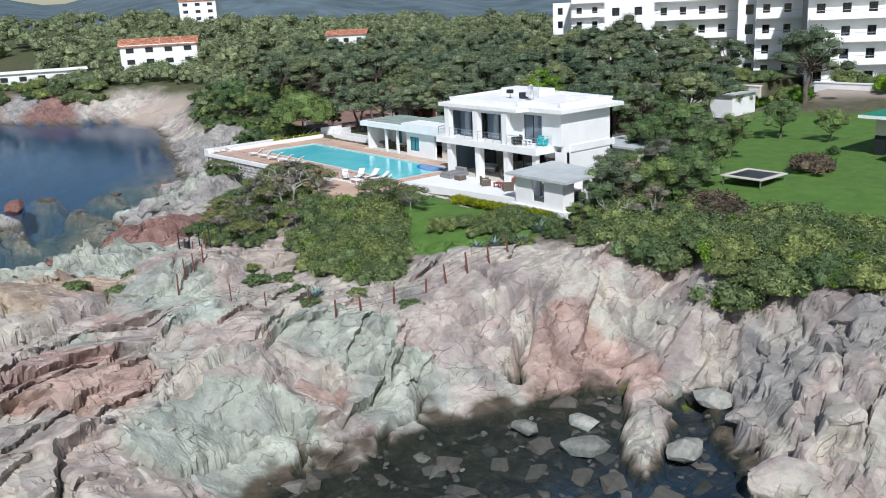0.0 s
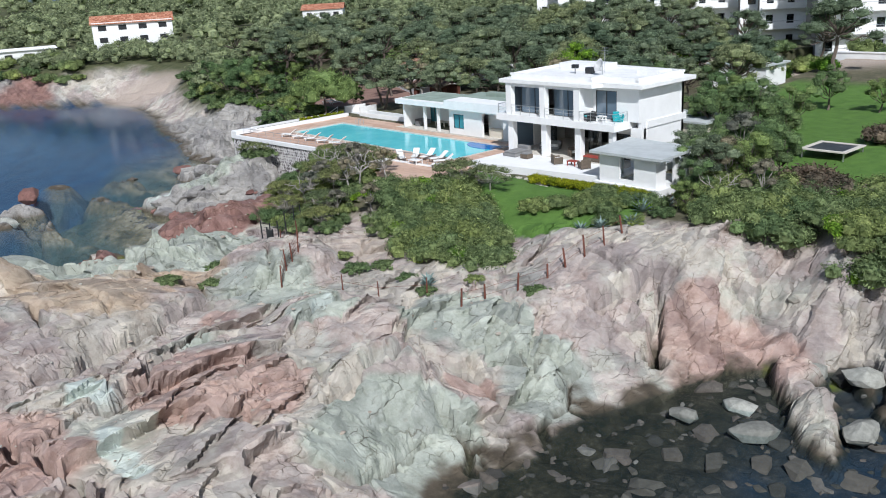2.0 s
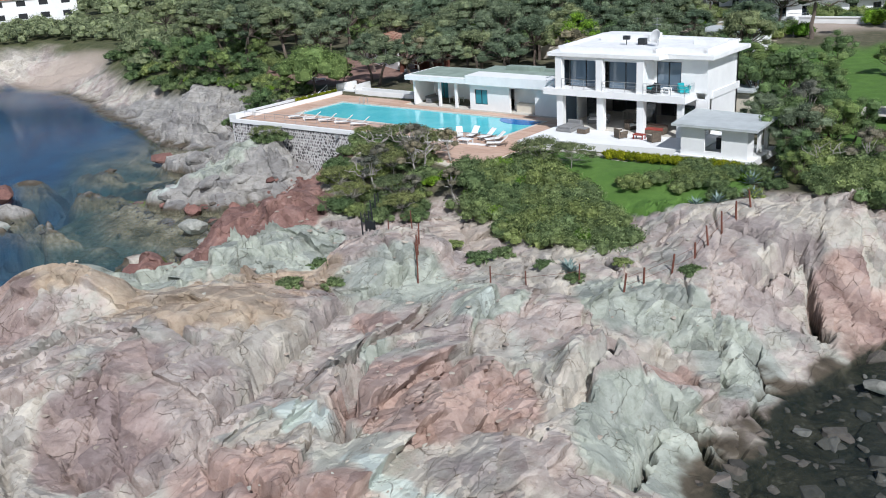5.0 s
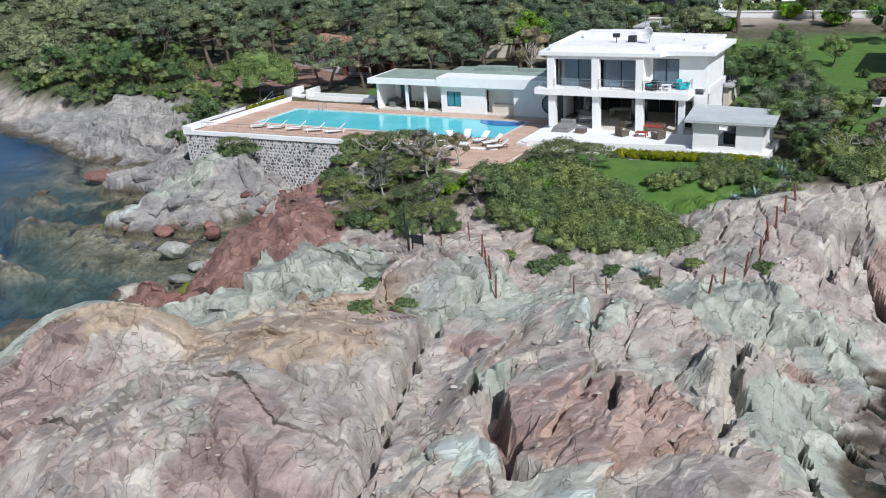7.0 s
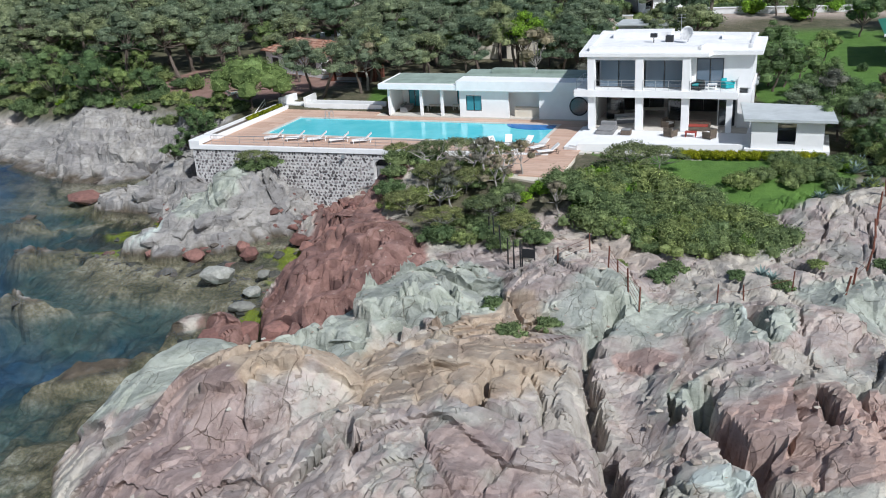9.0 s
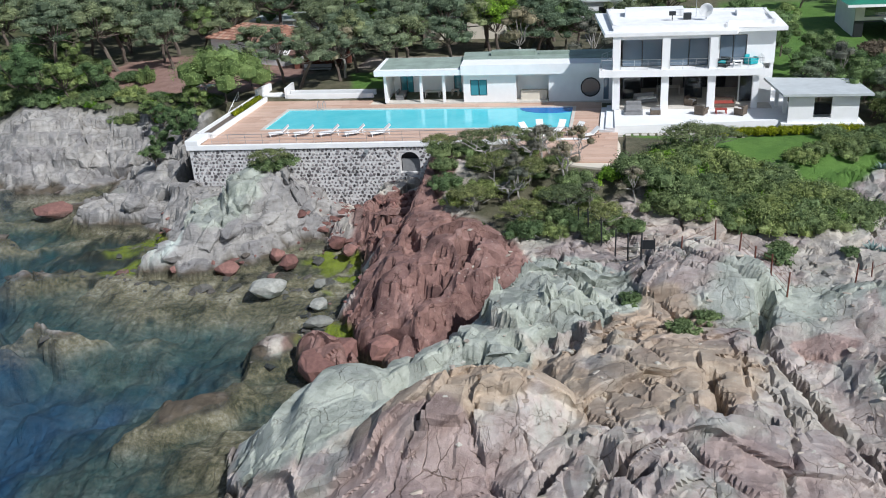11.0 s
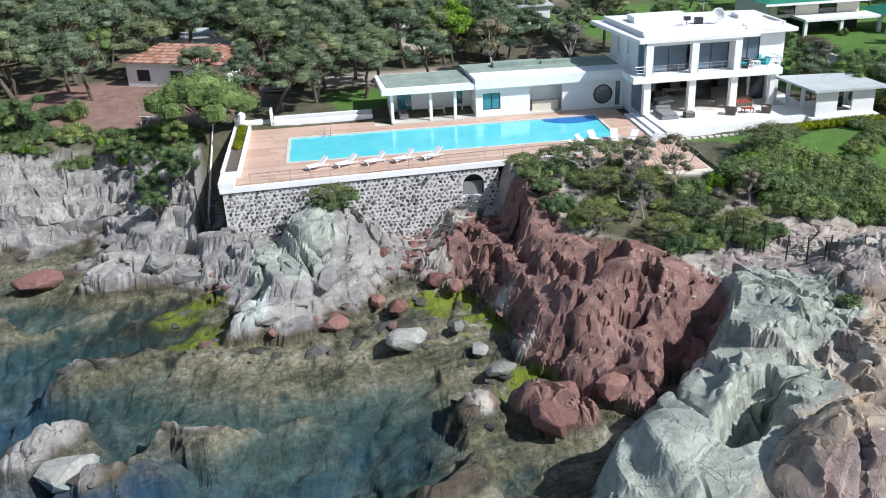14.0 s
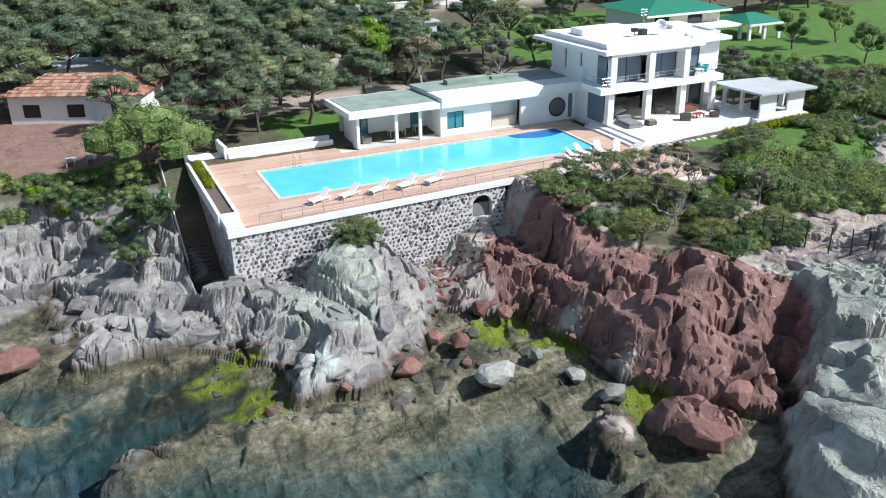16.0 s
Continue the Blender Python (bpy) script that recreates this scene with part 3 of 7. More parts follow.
def stone_material(name, stops):
    """Loose stones, each with its own tone."""
    m, n, l, b = material(name)
    info, geo = n.new("ShaderNodeObjectInfo"), n.new("ShaderNodeNewGeometry")
    add = n.new("ShaderNodeMath")
    add.operation = "FRACT"
    s = n.new("ShaderNodeMath")
    l.new(info.outputs["Random"], s.inputs[0])
    l.new(geo.outputs["Random Per Island"], s.inputs[1])
    l.new(s.outputs[0], add.inputs[0])
    base = ramp_node(n, l, add.outputs[0], stops)
    wear = ramp_node(n, l, noise_node(n, l, 3.0, 6), [(0.3, (0.7, 0.7, 0.7)), (0.7, (1.2, 1.2, 1.2))])
    l.new(mix(n, l, 1.0, base, wear, "MULTIPLY"), b.inputs["Base Color"])
    b.inputs["Roughness"].default_value = 0.9
    bump(n, l, b, noise_node(n, l, 8, 6), 0.7, 0.04)
    return m


WHITE = plain("white_render", (0.80, 0.80, 0.79), 0.7, vary=0.06, scale=0.8, grain=0.004)
# lighter than the villa's white, for the apartment facades
BRIGHT_WHITE = plain("bright_white_paint", (0.90, 0.90, 0.89), 0.6, vary=0.03, scale=0.5)
ROOF_WHITE = plain("white_roof_coat", (0.78, 0.78, 0.77), 0.75, vary=0.10, scale=0.9)
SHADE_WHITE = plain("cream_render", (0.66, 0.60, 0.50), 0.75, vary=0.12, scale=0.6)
FELT = plain("green_roof_felt", (0.26, 0.325, 0.275), 0.9, vary=0.25, scale=0.7)
HUT_ROOF = plain("grey_roof_sheet", (0.46, 0.49, 0.49), 0.8, vary=0.15, scale=0.9)
DARK = plain("dark_frame_and_shade", (0.02, 0.022, 0.025), 0.4, vary=0.1)
# darker than the outer render: the dimness of rooms is put into the colour
INSIDE = plain("dim_inner_wall", (0.30, 0.28, 0.26), 0.9)
GLASS = pane_material("window_glass", (0.02, 0.03, 0.04), 0.35)
# blue of the reflected sky is put into the pane colour
GLASS_BLUE = pane_material("sky_tinted_glass", (0.13, 0.18, 0.23), 0.05)
TEAL_GLASS = pane_material("teal_window_glass", (0.05, 0.25, 0.30), 0.1)
POOL = pool_material()
POOL_STEP = plain("pool_step_blue", (0.015, 0.17, 0.48), 0.25, vary=0.15)
DECK = plank_material("terracotta_deck", (0.50, 0.33, 0.245), (0.60, 0.43, 0.335))
METAL = plain("rail_metal", (0.55, 0.56, 0.57), 0.35, 0.8)
RUST = plain("rusty_metal", (0.16, 0.055, 0.035), 0.8, vary=0.4, scale=6)
WICKER = plain("brown_wicker", (0.13, 0.10, 0.075), 0.8, vary=0.3, scale=8)
CUSHION = plain("white_cushion", (0.76, 0.75, 0.72), 0.85, vary=0.06)
RED_CLOTH = plain("red_cloth", (0.30, 0.05, 0.035), 0.85, vary=0.2)
TURQ = plain("turquoise_cloth", (0.01, 0.33, 0.36), 0.8, vary=0.15)
GREY_CLOTH = plain("grey_cloth", (0.22, 0.22, 0.22), 0.9, vary=0.15)
BARK = plain("bark", (0.135, 0.105, 0.085), 0.95, vary=0.35, scale=5, grain=0.03)
BARK_GREY = plain("bleached_branch", (0.38, 0.35, 0.32), 0.95, vary=0.25, scale=5)
WALLSTONE = stone_material("wall_stone", [(0, (0.05, 0.045, 0.045)), (0.35, (0.15, 0.135, 0.135)), (0.7, (0.30, 0.275, 0.27)), (1, (0.46, 0.43, 0.41))])
MORTAR = plain("pale_mortar", (0.60, 0.585, 0.57), 0.95, vary=0.2, scale=3)
BOULDER_RED = stone_material("red_boulder", [(0, (0.13, 0.06, 0.05)), (1, (0.27, 0.14, 0.115))])
BOULDER_GREY = stone_material("grey_boulder", [(0, (0.17, 0.17, 0.15)), (1, (0.36, 0.36, 0.32))])
TILE = stone_material("orange_roof_tile", [(0, (0.30, 0.11, 0.06)), (0.6, (0.48, 0.20, 0.12)), (1, (0.55, 0.29, 0.19))])
OLD_TILE = stone_material("faded_roof_tile", [(0, (0.22, 0.10, 0.07)), (0.5, (0.40, 0.20, 0.13)), (1, (0.46, 0.30, 0.22))])
MOSS_TILE = stone_material("mossy_roof_tile", [(0, (0.10, 0.06, 0.05)), (0.6, (0.22, 0.12, 0.095)), (1, (0.30, 0.21, 0.17))])
GREEN_TILE = plain("green_roof_sheet", (0.02, 0.20, 0.12), 0.5, vary=0.2, scale=2)
PAVING = plain("pale_paving", (0.58, 0.54, 0.48), 0.85, vary=0.15, scale=1.5)
GROUND = ground_material()
SEA = water_material()
PINE = leafy("pine_needles", (0.104, 0.143, 0.091), (0.257, 0.312, 0.214))
OAK = leafy("holm_oak_leaves", (0.077, 0.126, 0.061), (0.211, 0.297, 0.138))
LIME = leafy("bright_leaves", (0.090, 0.187, 0.023), (0.224, 0.390, 0.055))
YELLOW = leafy("yellow_hedge_leaves", (0.17, 0.22, 0.015), (0.33, 0.36, 0.03))
SCRUB = leafy("scrub_leaves", (0.101, 0.152, 0.065), (0.252, 0.321, 0.156))
WIND = leafy("windswept_needles", (0.095, 0.125, 0.062), (0.235, 0.275, 0.150))
GREYLEAF = leafy("grey_leaves", (0.120, 0.120, 0.102), (0.264, 0.252, 0.216))
UMBRELLA = leafy("light_green_leaves", (0.20, 0.27, 0.09), (0.40, 0.48, 0.19))
DRY = leafy("dry_heath", (0.13, 0.085, 0.065), (0.24, 0.18, 0.14))


# ---------------------------------------------------------------- building helpers
def thing(name, at, label, category, group="", kind="", rz=0.0):
    ob = new(name)
    ob.matrix_world = pose(*at, 0, 0, rz)
    ob.empty_display_size = 0.2
    return tagged(ob, label, category, group, kind)


def part(name, bm, mat, parent=None, label="", smooth=False):
    """Links a bmesh, made in world coordinates, as one mesh under a thing or a part."""
    me = bpy.data.meshes.new(name)
    bmesh.ops.recalc_face_normals(bm, faces=bm.faces)
    if smooth:
        for f in bm.faces:
            f.smooth = True
    bm.to_mesh(me)
    bm.free()
    me.materials.append(mat)
    ob = new(name, me)
    if parent:
        chain, top = Matrix(), parent
        while top:
            chain, top = top.matrix_basis @ chain, top.parent
        me.transform(chain.inverted())
        ob.parent = parent
    if label:
        ob["label"] = label
    return ob


def box(bm, x0, x1, y0, y1, z0, z1, bevel=0.0):
    vs = [bm.verts.new((x, y, z)) for z in (z0, z1) for x, y in ((x0, y0), (x1, y0), (x1, y1), (x0, y1))]
    fs = [bm.faces.new([vs[i] for i in f]) for f in ((3, 2, 1, 0), (4, 5, 6, 7), (0, 1, 5, 4), (1, 2, 6, 5), (2, 3, 7, 6), (3, 0, 4, 7))]
    if bevel:
        bmesh.ops.bevel(bm, geom=list({e for f in fs for e in f.edges}), offset=bevel, segments=2, affect="EDGES", profile=0.6)
    return bm


def boxes(*rows, bevel=0.0):
    bm = bmesh.new()
    for r in rows:
        box(bm, *r, bevel=bevel)
    return bm


def prism(poly, z0, z1, bm=None, bevel=0.0):
    bm = bm or bmesh.new()
    lo, hi = [bm.verts.new((x, y, z0)) for x, y in poly], [bm.verts.new((x, y, z1)) for x, y in poly]
    fs = [bm.faces.new(lo[::-1]), bm.faces.new(hi)]
    for i in range(len(poly)):
        j = (i + 1) % len(poly)
        fs.append(bm.faces.new((lo[i], lo[j], hi[j], hi[i])))
    if bevel:
        bmesh.ops.bevel(bm, geom=list({e for f in fs for e in f.edges}), offset=bevel, segments=2, affect="EDGES", profile=0.6)
    return bm


def tube(bm, a, b, r0, r1=None, sides=6):
    a, b = Vector(a), Vector(b)
    r1 = r0 if r1 is None else r1
    q = (b - a).to_track_quat("Z", "Y")
    rings = [[bm.verts.new(p + q @ Vector((r * math.cos(2 * math.pi * i / sides), r * math.sin(2 * math.pi * i / sides), 0))) for i in range(sides)] for p, r in ((a, r0), (b, r1))]
    for i in range(sides):
        j = (i + 1) % sides
        bm.faces.new((rings[0][i], rings[0][j], rings[1][j], rings[1][i]))
    bm.faces.new(rings[0][::-1])
    bm.faces.new(rings[1])
    return bm


def pierced(x0, x1, y0, y1, z0, z1, holes):
    """A wall along x with rectangular openings (xa, xb, za, zb) through it, in one piece."""
    bm = bmesh.new()
    xs = sorted({x0, x1, *(min(max(v, x0), x1) for h in holes for v in h[:2])})
    zs = sorted({z0, z1, *(min(max(v, z0), z1) for h in holes for v in h[2:])})
    solid = {(i, k) for i in range(len(xs) - 1) for k in range(len(zs) - 1)
             if not any(a < (xs[i] + xs[i + 1]) / 2 < b and c < (zs[k] + zs[k + 1]) / 2 < d for a, b, c, d in holes)}
    grid = {}

    def vert(i, k, y):
        if (i, k, y) not in grid:
            grid[i, k, y] = bm.verts.new((xs[i], y, zs[k]))
        return grid[i, k, y]
    for i, k in solid:
        ring = ((i, k), (i + 1, k), (i + 1, k + 1), (i, k + 1))
        for y in (y0, y1):
            bm.faces.new([vert(*p, y) for p in ring])
        for (a, b), beside in zip(zip(ring, ring[1:] + ring[:1]), ((i, k - 1), (i + 1, k), (i, k + 1), (i - 1, k))):
            if beside not in solid:
                bm.faces.new((vert(*a, y0), vert(*b, y0), vert(*b, y1), vert(*a, y1)))
    return bm


def glazed(parent, x0, x1, y, z0, z1, mat, mullions=1, name="window", bar=0.06):
    """A window in a wall along x: frame, mullions and panes."""
    w = part(name, boxes((x0, x1, y - 0.05, y + 0.05, z0, z0 + bar), (x0, x1, y - 0.05, y + 0.05, z1 - bar, z1), (x0, x0 + bar, y - 0.05, y + 0.05, z0 + bar, z1 - bar),
                         (x1 - bar, x1, y - 0.05, y + 0.05, z0 + bar, z1 - bar)), DARK, parent)
    step = (x1 - x0) / (mullions + 1)
    for i in range(mullions):
        part("mullion", boxes((x0 + step * (i + 1) - 0.025, x0 + step * (i + 1) + 0.025, y - 0.04, y + 0.04, z0 + bar, z1 - bar)), DARK, w)
    for i in range(mullions + 1):
        part("pane", boxes((x0 + step * i + bar, x0 + step * (i + 1) - bar * 0.5, y - 0.008, y + 0.008, z0 + bar, z1 - bar)), mat, w)
    return w


def railing(parent, pts, height=0.95, spacing=1.2):
    """A thin metal rail through pts with posts and three wires."""
    bm = bmesh.new()
    for a, b in zip(pts, pts[1:]):
        a, b = Vector(a), Vector(b)
        for k, r in ((1.0, 0.028), (0.68, 0.012), (0.36, 0.012)):
            tube(bm, a + Vector((0, 0, height * k)), b + Vector((0, 0, height * k)), r, sides=5)
        count = max(1, round((b - a).length / spacing))
        for i in range(count + 1):
            p = a.lerp(b, i / count)
            tube(bm, p, p + Vector((0, 0, height)), 0.02, sides=5)
    return part("railing", bm, METAL, parent, "thin metal railing")


# ---------------------------------------------------------------- ground and sea
def stretched(lo, hi, step, far, below, above):
    """Even steps from lo to hi, ever wider ones out to far on both sides."""
    mid, ends = list(np.arange(lo, hi, step)), []
    for grow in (below, above):
        out, d = [], step
        while sum(out) < far:
            d *= grow
            out.append(d)
        ends.append(np.cumsum(out))
    return np.array([lo - a for a in ends[0][::-1]] + mid + [mid[-1] + a for a in ends[1]])


LAWNS = [[(-67.5, 47.5), (-62, 44), (-60, 39), (-56, 36.5), (-50, 38), (-46, 42), (-46, 47.5)],
         [(-52, 62), (-38, 54), (-22, 55), (0, 70), (20, 95), (-40, 108), (-66, 104), (-60, 80)],
         [(-96, 63.5), (-70, 65), (-70, 71), (-98, 70)], [(-112, 61), (-120, 61.5), (-121, 63), (-112, 62.8)]]
DRIVE = [(-98, 72), (-62, 72), (-62, 77), (-98, 78)]
ROAD = [(-100, 113), (-15, 118), (-15, 126), (-100, 119)]
PATIO = [(-131, 62), (-108, 63), (-103, 70), (-106, 80), (-118, 84), (-131, 80)]


def zone_weights(x, y, h, rock):
    """How far each kind of rock, earth, lawn or sea bed, or the water's painted depth, covers the ground."""
    n1, n2 = fbm(x * 0.25, y * 0.25, 101, 4), fbm(x * 0.8, y * 0.8, 111, 4)
    red = np.maximum.reduce([hump(x, y, -79.5, 26.5, 8, 6, -50, 4), hump(x, y, -84.5, 36.5, 5, 6, 0, 4), hump(x, y, -83, 20.5, 6, 4.5, 0, 3),
                             hump(x, y, -226, 56, 14, 8, -20, 3), 0.7 * hump(x, y, -250, 46, 20, 8, -20, 3)])
    green = np.maximum.reduce([hump(x, y, -81.6, 9.8, 7, 5.0, 60, 5), hump(x, y, -71.5, 21, 5.5, 6, 20, 4), 1.0 * hump(x, y, -40, 15.4, 5.6, 3.4, 80, 3), 0.6 * hump(x, y, -58, 21, 6, 3.5, 25, 3),
                               0.7 * hump(x, y, -75.5, 14, 4, 4, 0, 3), 0.6 * hump(x, y, -45.6, 25.4, 4.5, 4, 0, 3), 0.6 * hump(x, y, -39.6, 26, 3, 4, 0, 3), 0.7 * hump(x, y, -51.5, 19.5, 2, 2.6, 0, 3), 0.7 * hump(x, y, -54, 12.6, 1.6, 1.2, 0, 3), 0.55 * hump(x, y, -99.5, 37.5, 5, 4, 20, 3)])
    salmon = np.maximum.reduce([hump(x, y, -47.4, 10.6, 6.8, 4.2, 20, 3), hump(x, y, -41.7, 22.8, 2.0, 1.2, 50, 3), 0.6 * hump(x, y, -94, 38, 3, 4, 0, 3), 0.9 * hump(x, y, -34.5, 37, 5, 5, 0, 3), 0.8 * hump(x, y, -57, 15.6, 1.6, 1.1, 0, 3), 0.6 * hump(x, y, -48, 1, 8, 3.4, 0, 3)])
    mauve = np.maximum.reduce([hump(x, y, -76, 0.6, 7, 4.6, 10, 3), 0.9 * hump(x, y, -62, 3.7, 2.3, 1.7, 20, 3), 0.6 * hump(x, y, -59.5, 0.5, 4, 4, 0, 3), 0.55 * hump(x, y, -47, 0, 7, 3, 0, 3)])
    tan = np.maximum.reduce([hump(x, y, -75.5, 6.6, 5.5, 3.2, 15, 3), 0.8 * hump(x, y, -66.5, 10.5, 8, 5.5, 10, 3), hump(x, y, -66, 17, 4, 4, 0, 3)])
    mint = np.maximum.reduce([0.45 * hump(x, y, -103.6, 32.1, 3.0, 1.5, 35, 2), hump(x, y, -45.2, 4.3, 4.2, 0.9, -5, 2), hump(x, y, -52, 5.4, 1.6, 1.2, 30, 2), hump(x, y, -51.8, 20, 0.8, 1.8, 10, 2)])
    grey = np.maximum(ramp(-x, 90, 94) * ramp(-y, -63, -58), 0.45 * hump(x, y, -23, 42, 8, 9, 0, 3))
    lawn = np.maximum.reduce([ramp(side_of(x, y, p) + 0.6 * n2, -0.3, 0.4) for p in LAWNS])
    pale = np.maximum.reduce([ramp(side_of(x, y, ROAD), -0.3, 0.4), ramp(side_of(x, y, DRIVE), -0.3, 0.4), hump(x, y, -196, 72, 15, 6, 14, 3), 0.7 * hump(x, y, -61, 30.5, 4.5, 4, 0, 3)])
    under = 1 - ramp(h, -0.35, -0.05)
    far = ramp(-x, 140, 165) + ramp(y, 118, 140)
    fine = ramp(-np.hypot(x + 80, y - 25), -75, -45)
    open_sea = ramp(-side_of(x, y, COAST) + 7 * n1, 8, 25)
    algae = np.maximum.reduce([hump(x, y, cx, cy, 3.4, 2.0, 10) * ramp(n2, -0.25, 0.15) for cx, cy in ((-108.2, 36.6), (-106.4, 32.6), (-86.6, 30.5), (-89.6, 34.4), (-85.6, 22.2), (-32, 40))])
    # deep and open carry the water's darkening with depth as bed colour
    return {"red": ramp(red + 0.8 * n1 * ramp(red, 0, 0.15), 0.12, 0.4), "green": ramp(green + 0.8 * n1 * (0.35 + 0.65 * ramp(green, 0, 0.15)), 0.12, 0.4), "grey": ramp(grey + 0.5 * n1, 0.2, 0.6),
            "salmon": 0.85 * ramp(salmon + 0.9 * n1 * ramp(salmon, 0, 0.15), 0.15, 0.5), "mauve": 0.85 * ramp(mauve + 0.9 * n1 * ramp(mauve, 0, 0.15), 0.15, 0.5), "tan": 0.8 * ramp(tan + 0.9 * n1 * ramp(tan, 0, 0.15), 0.1, 0.5), "mint": ramp(mint + 0.9 * n2 * ramp(mint, 0, 0.15), 0.2, 0.5), "lawn": lawn, "sand": pale,
             "soil": 1 - rock, "wet": ramp(0.68 + 0.9 * n2 * fine - h, 0, 0.7) * rock, "bed": under * 0.92, "deep": 0.72 * ramp(-h, 0.7, 2.1), "open": np.clip(open_sea + 1 - fine, 0, 1) * under * (1 - 0.85 * hump(x, y, -97, 33, 21, 10, 8, 4)), "far": np.clip(far, 0, 1), "patio": ramp(side_of(x, y, PATIO) + n2, -0.3, 0.6), "dark_bed": ramp(np.maximum(hump(x, y, -30, 28, 11, 18, 0, 4), 0.6 * hump(x, y, -112, 34, 10, 5, 8, 3)) + 0.7 * n2, 0.1, 0.5) * ramp(-h, -0.22, 0.12), "algae": np.clip(algae * 2.2, 0, 1) * ramp(h, -1.7, -0.8) * ramp(-h, -0.35, 0.05)}


def build_ground():
    xs, ys = stretched(-128, -13, 0.17, 2600, 1.055, 1.17), stretched(-9, 56, 0.17, 2600, 1.17, 1.085)
    gx, gy = np.meshgrid(xs, ys)
    x, y = gx.ravel(), gy.ravel()
    h, rock = ground_height(x, y)
    nx, ny = len(xs), len(ys)
    idx = np.arange(nx * ny).reshape(ny, nx)
    quads = np.stack([idx[:-1, :-1], idx[:-1, 1:], idx[1:, 1:], idx[1:, :-1]], -1).reshape(-1, 4)
    me = bpy.data.meshes.new("ground")
    me.vertices.add(len(x))
    ox, oy = lean_out(x, y, h, rock)
    me.vertices.foreach_set("co", np.stack([x + ox, y + oy, h], -1).ravel().astype(np.float32))
    me.loops.add(quads.size)
    me.loops.foreach_set("vertex_index", quads.ravel().astype(np.int32))
    me.polygons.add(len(quads))
    me.polygons.foreach_set("loop_start", np.arange(0, quads.size, 4, dtype=np.int32))
    me.polygons.foreach_set("use_smooth", np.zeros(len(quads), bool))
    me.update()
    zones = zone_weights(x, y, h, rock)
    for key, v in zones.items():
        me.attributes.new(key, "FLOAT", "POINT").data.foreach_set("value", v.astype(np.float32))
    me.materials.append(GROUND)
    return tagged(new("ground", me), "pink, red and grey-green broken coastal rock with garden earth and lawn behind", "ground", kind="structure")


ground_sheet = build_ground()
bm = bmesh.new()
ring = [bm.verts.new((2600 * math.cos(a) - 75, 2600 * math.sin(a) + 30, 0.0)) for a in (2 * math.pi * i / 48 for i in range(48))]
bm.faces.new(ring)
tagged(part("water", bm, SEA), "clear blue-green sea with small ripples over a rocky bed", "sea", kind="structure")


def ground_at(x, y):
    h, _ = ground_height(np.array([float(x)]), np.array([float(y)]))
    return float(h[0])


# ---------------------------------------------------------------- pool terrace
T = 6.35
FRONT = lambda x: 43.75 + 0.055 * (x + 105.7)
terrace = thing("pool_terrace", (-88, 50, 0), "terracotta pool terrace with white edge on a dark stone retaining wall", "terrace", kind="structure")
edge = [(-105.7, FRONT(-105.7)), (-70, FRONT(-70)), (-78, 41), (-67.3, 38), (-67.4, 44.5), (-68, 48), (-69.2, 48.2), (-69.2, 58.6), (-91, 58.6), (-92.6, 60.4), (-105.6, 60.6)]
part("terrace_slab", prism([(x, y) for x, y in edge], T - 0.45, T - 0.12), SHADE_WHITE, terrace)
# terracotta planks round the pool basin
PX0, PX1, PY0, PY1 = -100.6, -71.9, 49.3, 56.4
random.seed(4)
unit = bpy.data.meshes.new("deck_board")
ub = box(bmesh.new(), 0, 1, 0, 1, 0, 1)
bmesh.ops.recalc_face_normals(ub, faces=ub.faces)
ub.to_mesh(unit)
ub.free()
unit.materials.append(DECK)


def board(x0, x1, y0, y1):
    ob = new("deck_board", unit)
    ob.parent = terrace
    top = T + random.uniform(-0.006, 0.006)
    ob.matrix_basis = terrace.matrix_basis.inverted() @ Matrix.Translation((x0, y0, T - 0.118)) @ Matrix.Diagonal((x1 - x0 - 0.015, y1 - y0 - 0.015, top - T + 0.118, 1))


y = 38.4
while y < 60.3:
    y1 = y + 0.62
    x0 = -105.3
    right = -69.25 if y > 47.6 else -67.6
    if y > 58.0:
        right = -92.7
    while x0 < right - 0.2:
        x1 = min(x0 + random.uniform(2.6, 4.2), right)
        fx = FRONT(x0) + 0.25 if x0 < -77 else 38.3 + 0.3 * max(0, -67.5 - x0)
        if y > fx:
            if y1 > PY0 - 0.3 and y < PY1 + 0.3:
                for a, b in ((x0, min(x1, PX0 - 0.3)), (max(x0, PX1 + 0.3), x1)):
                    if b - a > 0.1:
                        board(a, b, max(y, y), y1)
            else:
                board(x0, x1, y, y1)
        x0 = x1
    y = y1
# white front edge and corner
kerb = bmesh.new()
prism([(-105.9, FRONT(-105.9) - 0.15), (-70, FRONT(-70) - 0.15), (-70, FRONT(-70) + 0.2), (-105.9, FRONT(-105.9) + 0.2)], T - 0.35, T + 0.10, kerb, 0.03)
part("front_kerb", kerb, WHITE, terrace)
part("corner_block", boxes((-105.95, -104.7, FRONT(-105.7) - 0.12, FRONT(-105.7) + 2.2, T + 0.10, T + 0.55), bevel=0.04), WHITE, terrace)
part("pool_coping", boxes((PX0 - 0.3, PX1 + 0.3, PY0 - 0.3, PY0, T - 0.11, T + 0.03), (PX0 - 0.3, PX1 + 0.3, PY1, PY1 + 0.3, T - 0.11, T + 0.03),
                          (PX0 - 0.3, PX0, PY0, PY1, T - 0.11, T + 0.03), (PX1, PX1 + 0.3, PY0, PY1, T - 0.11, T + 0.03)), PAVING, terrace)
pool = thing("swimming_pool", (-86, 53, T - 0.2), "long swimming pool full of bright turquoise water", "swimming pool", kind="structure")
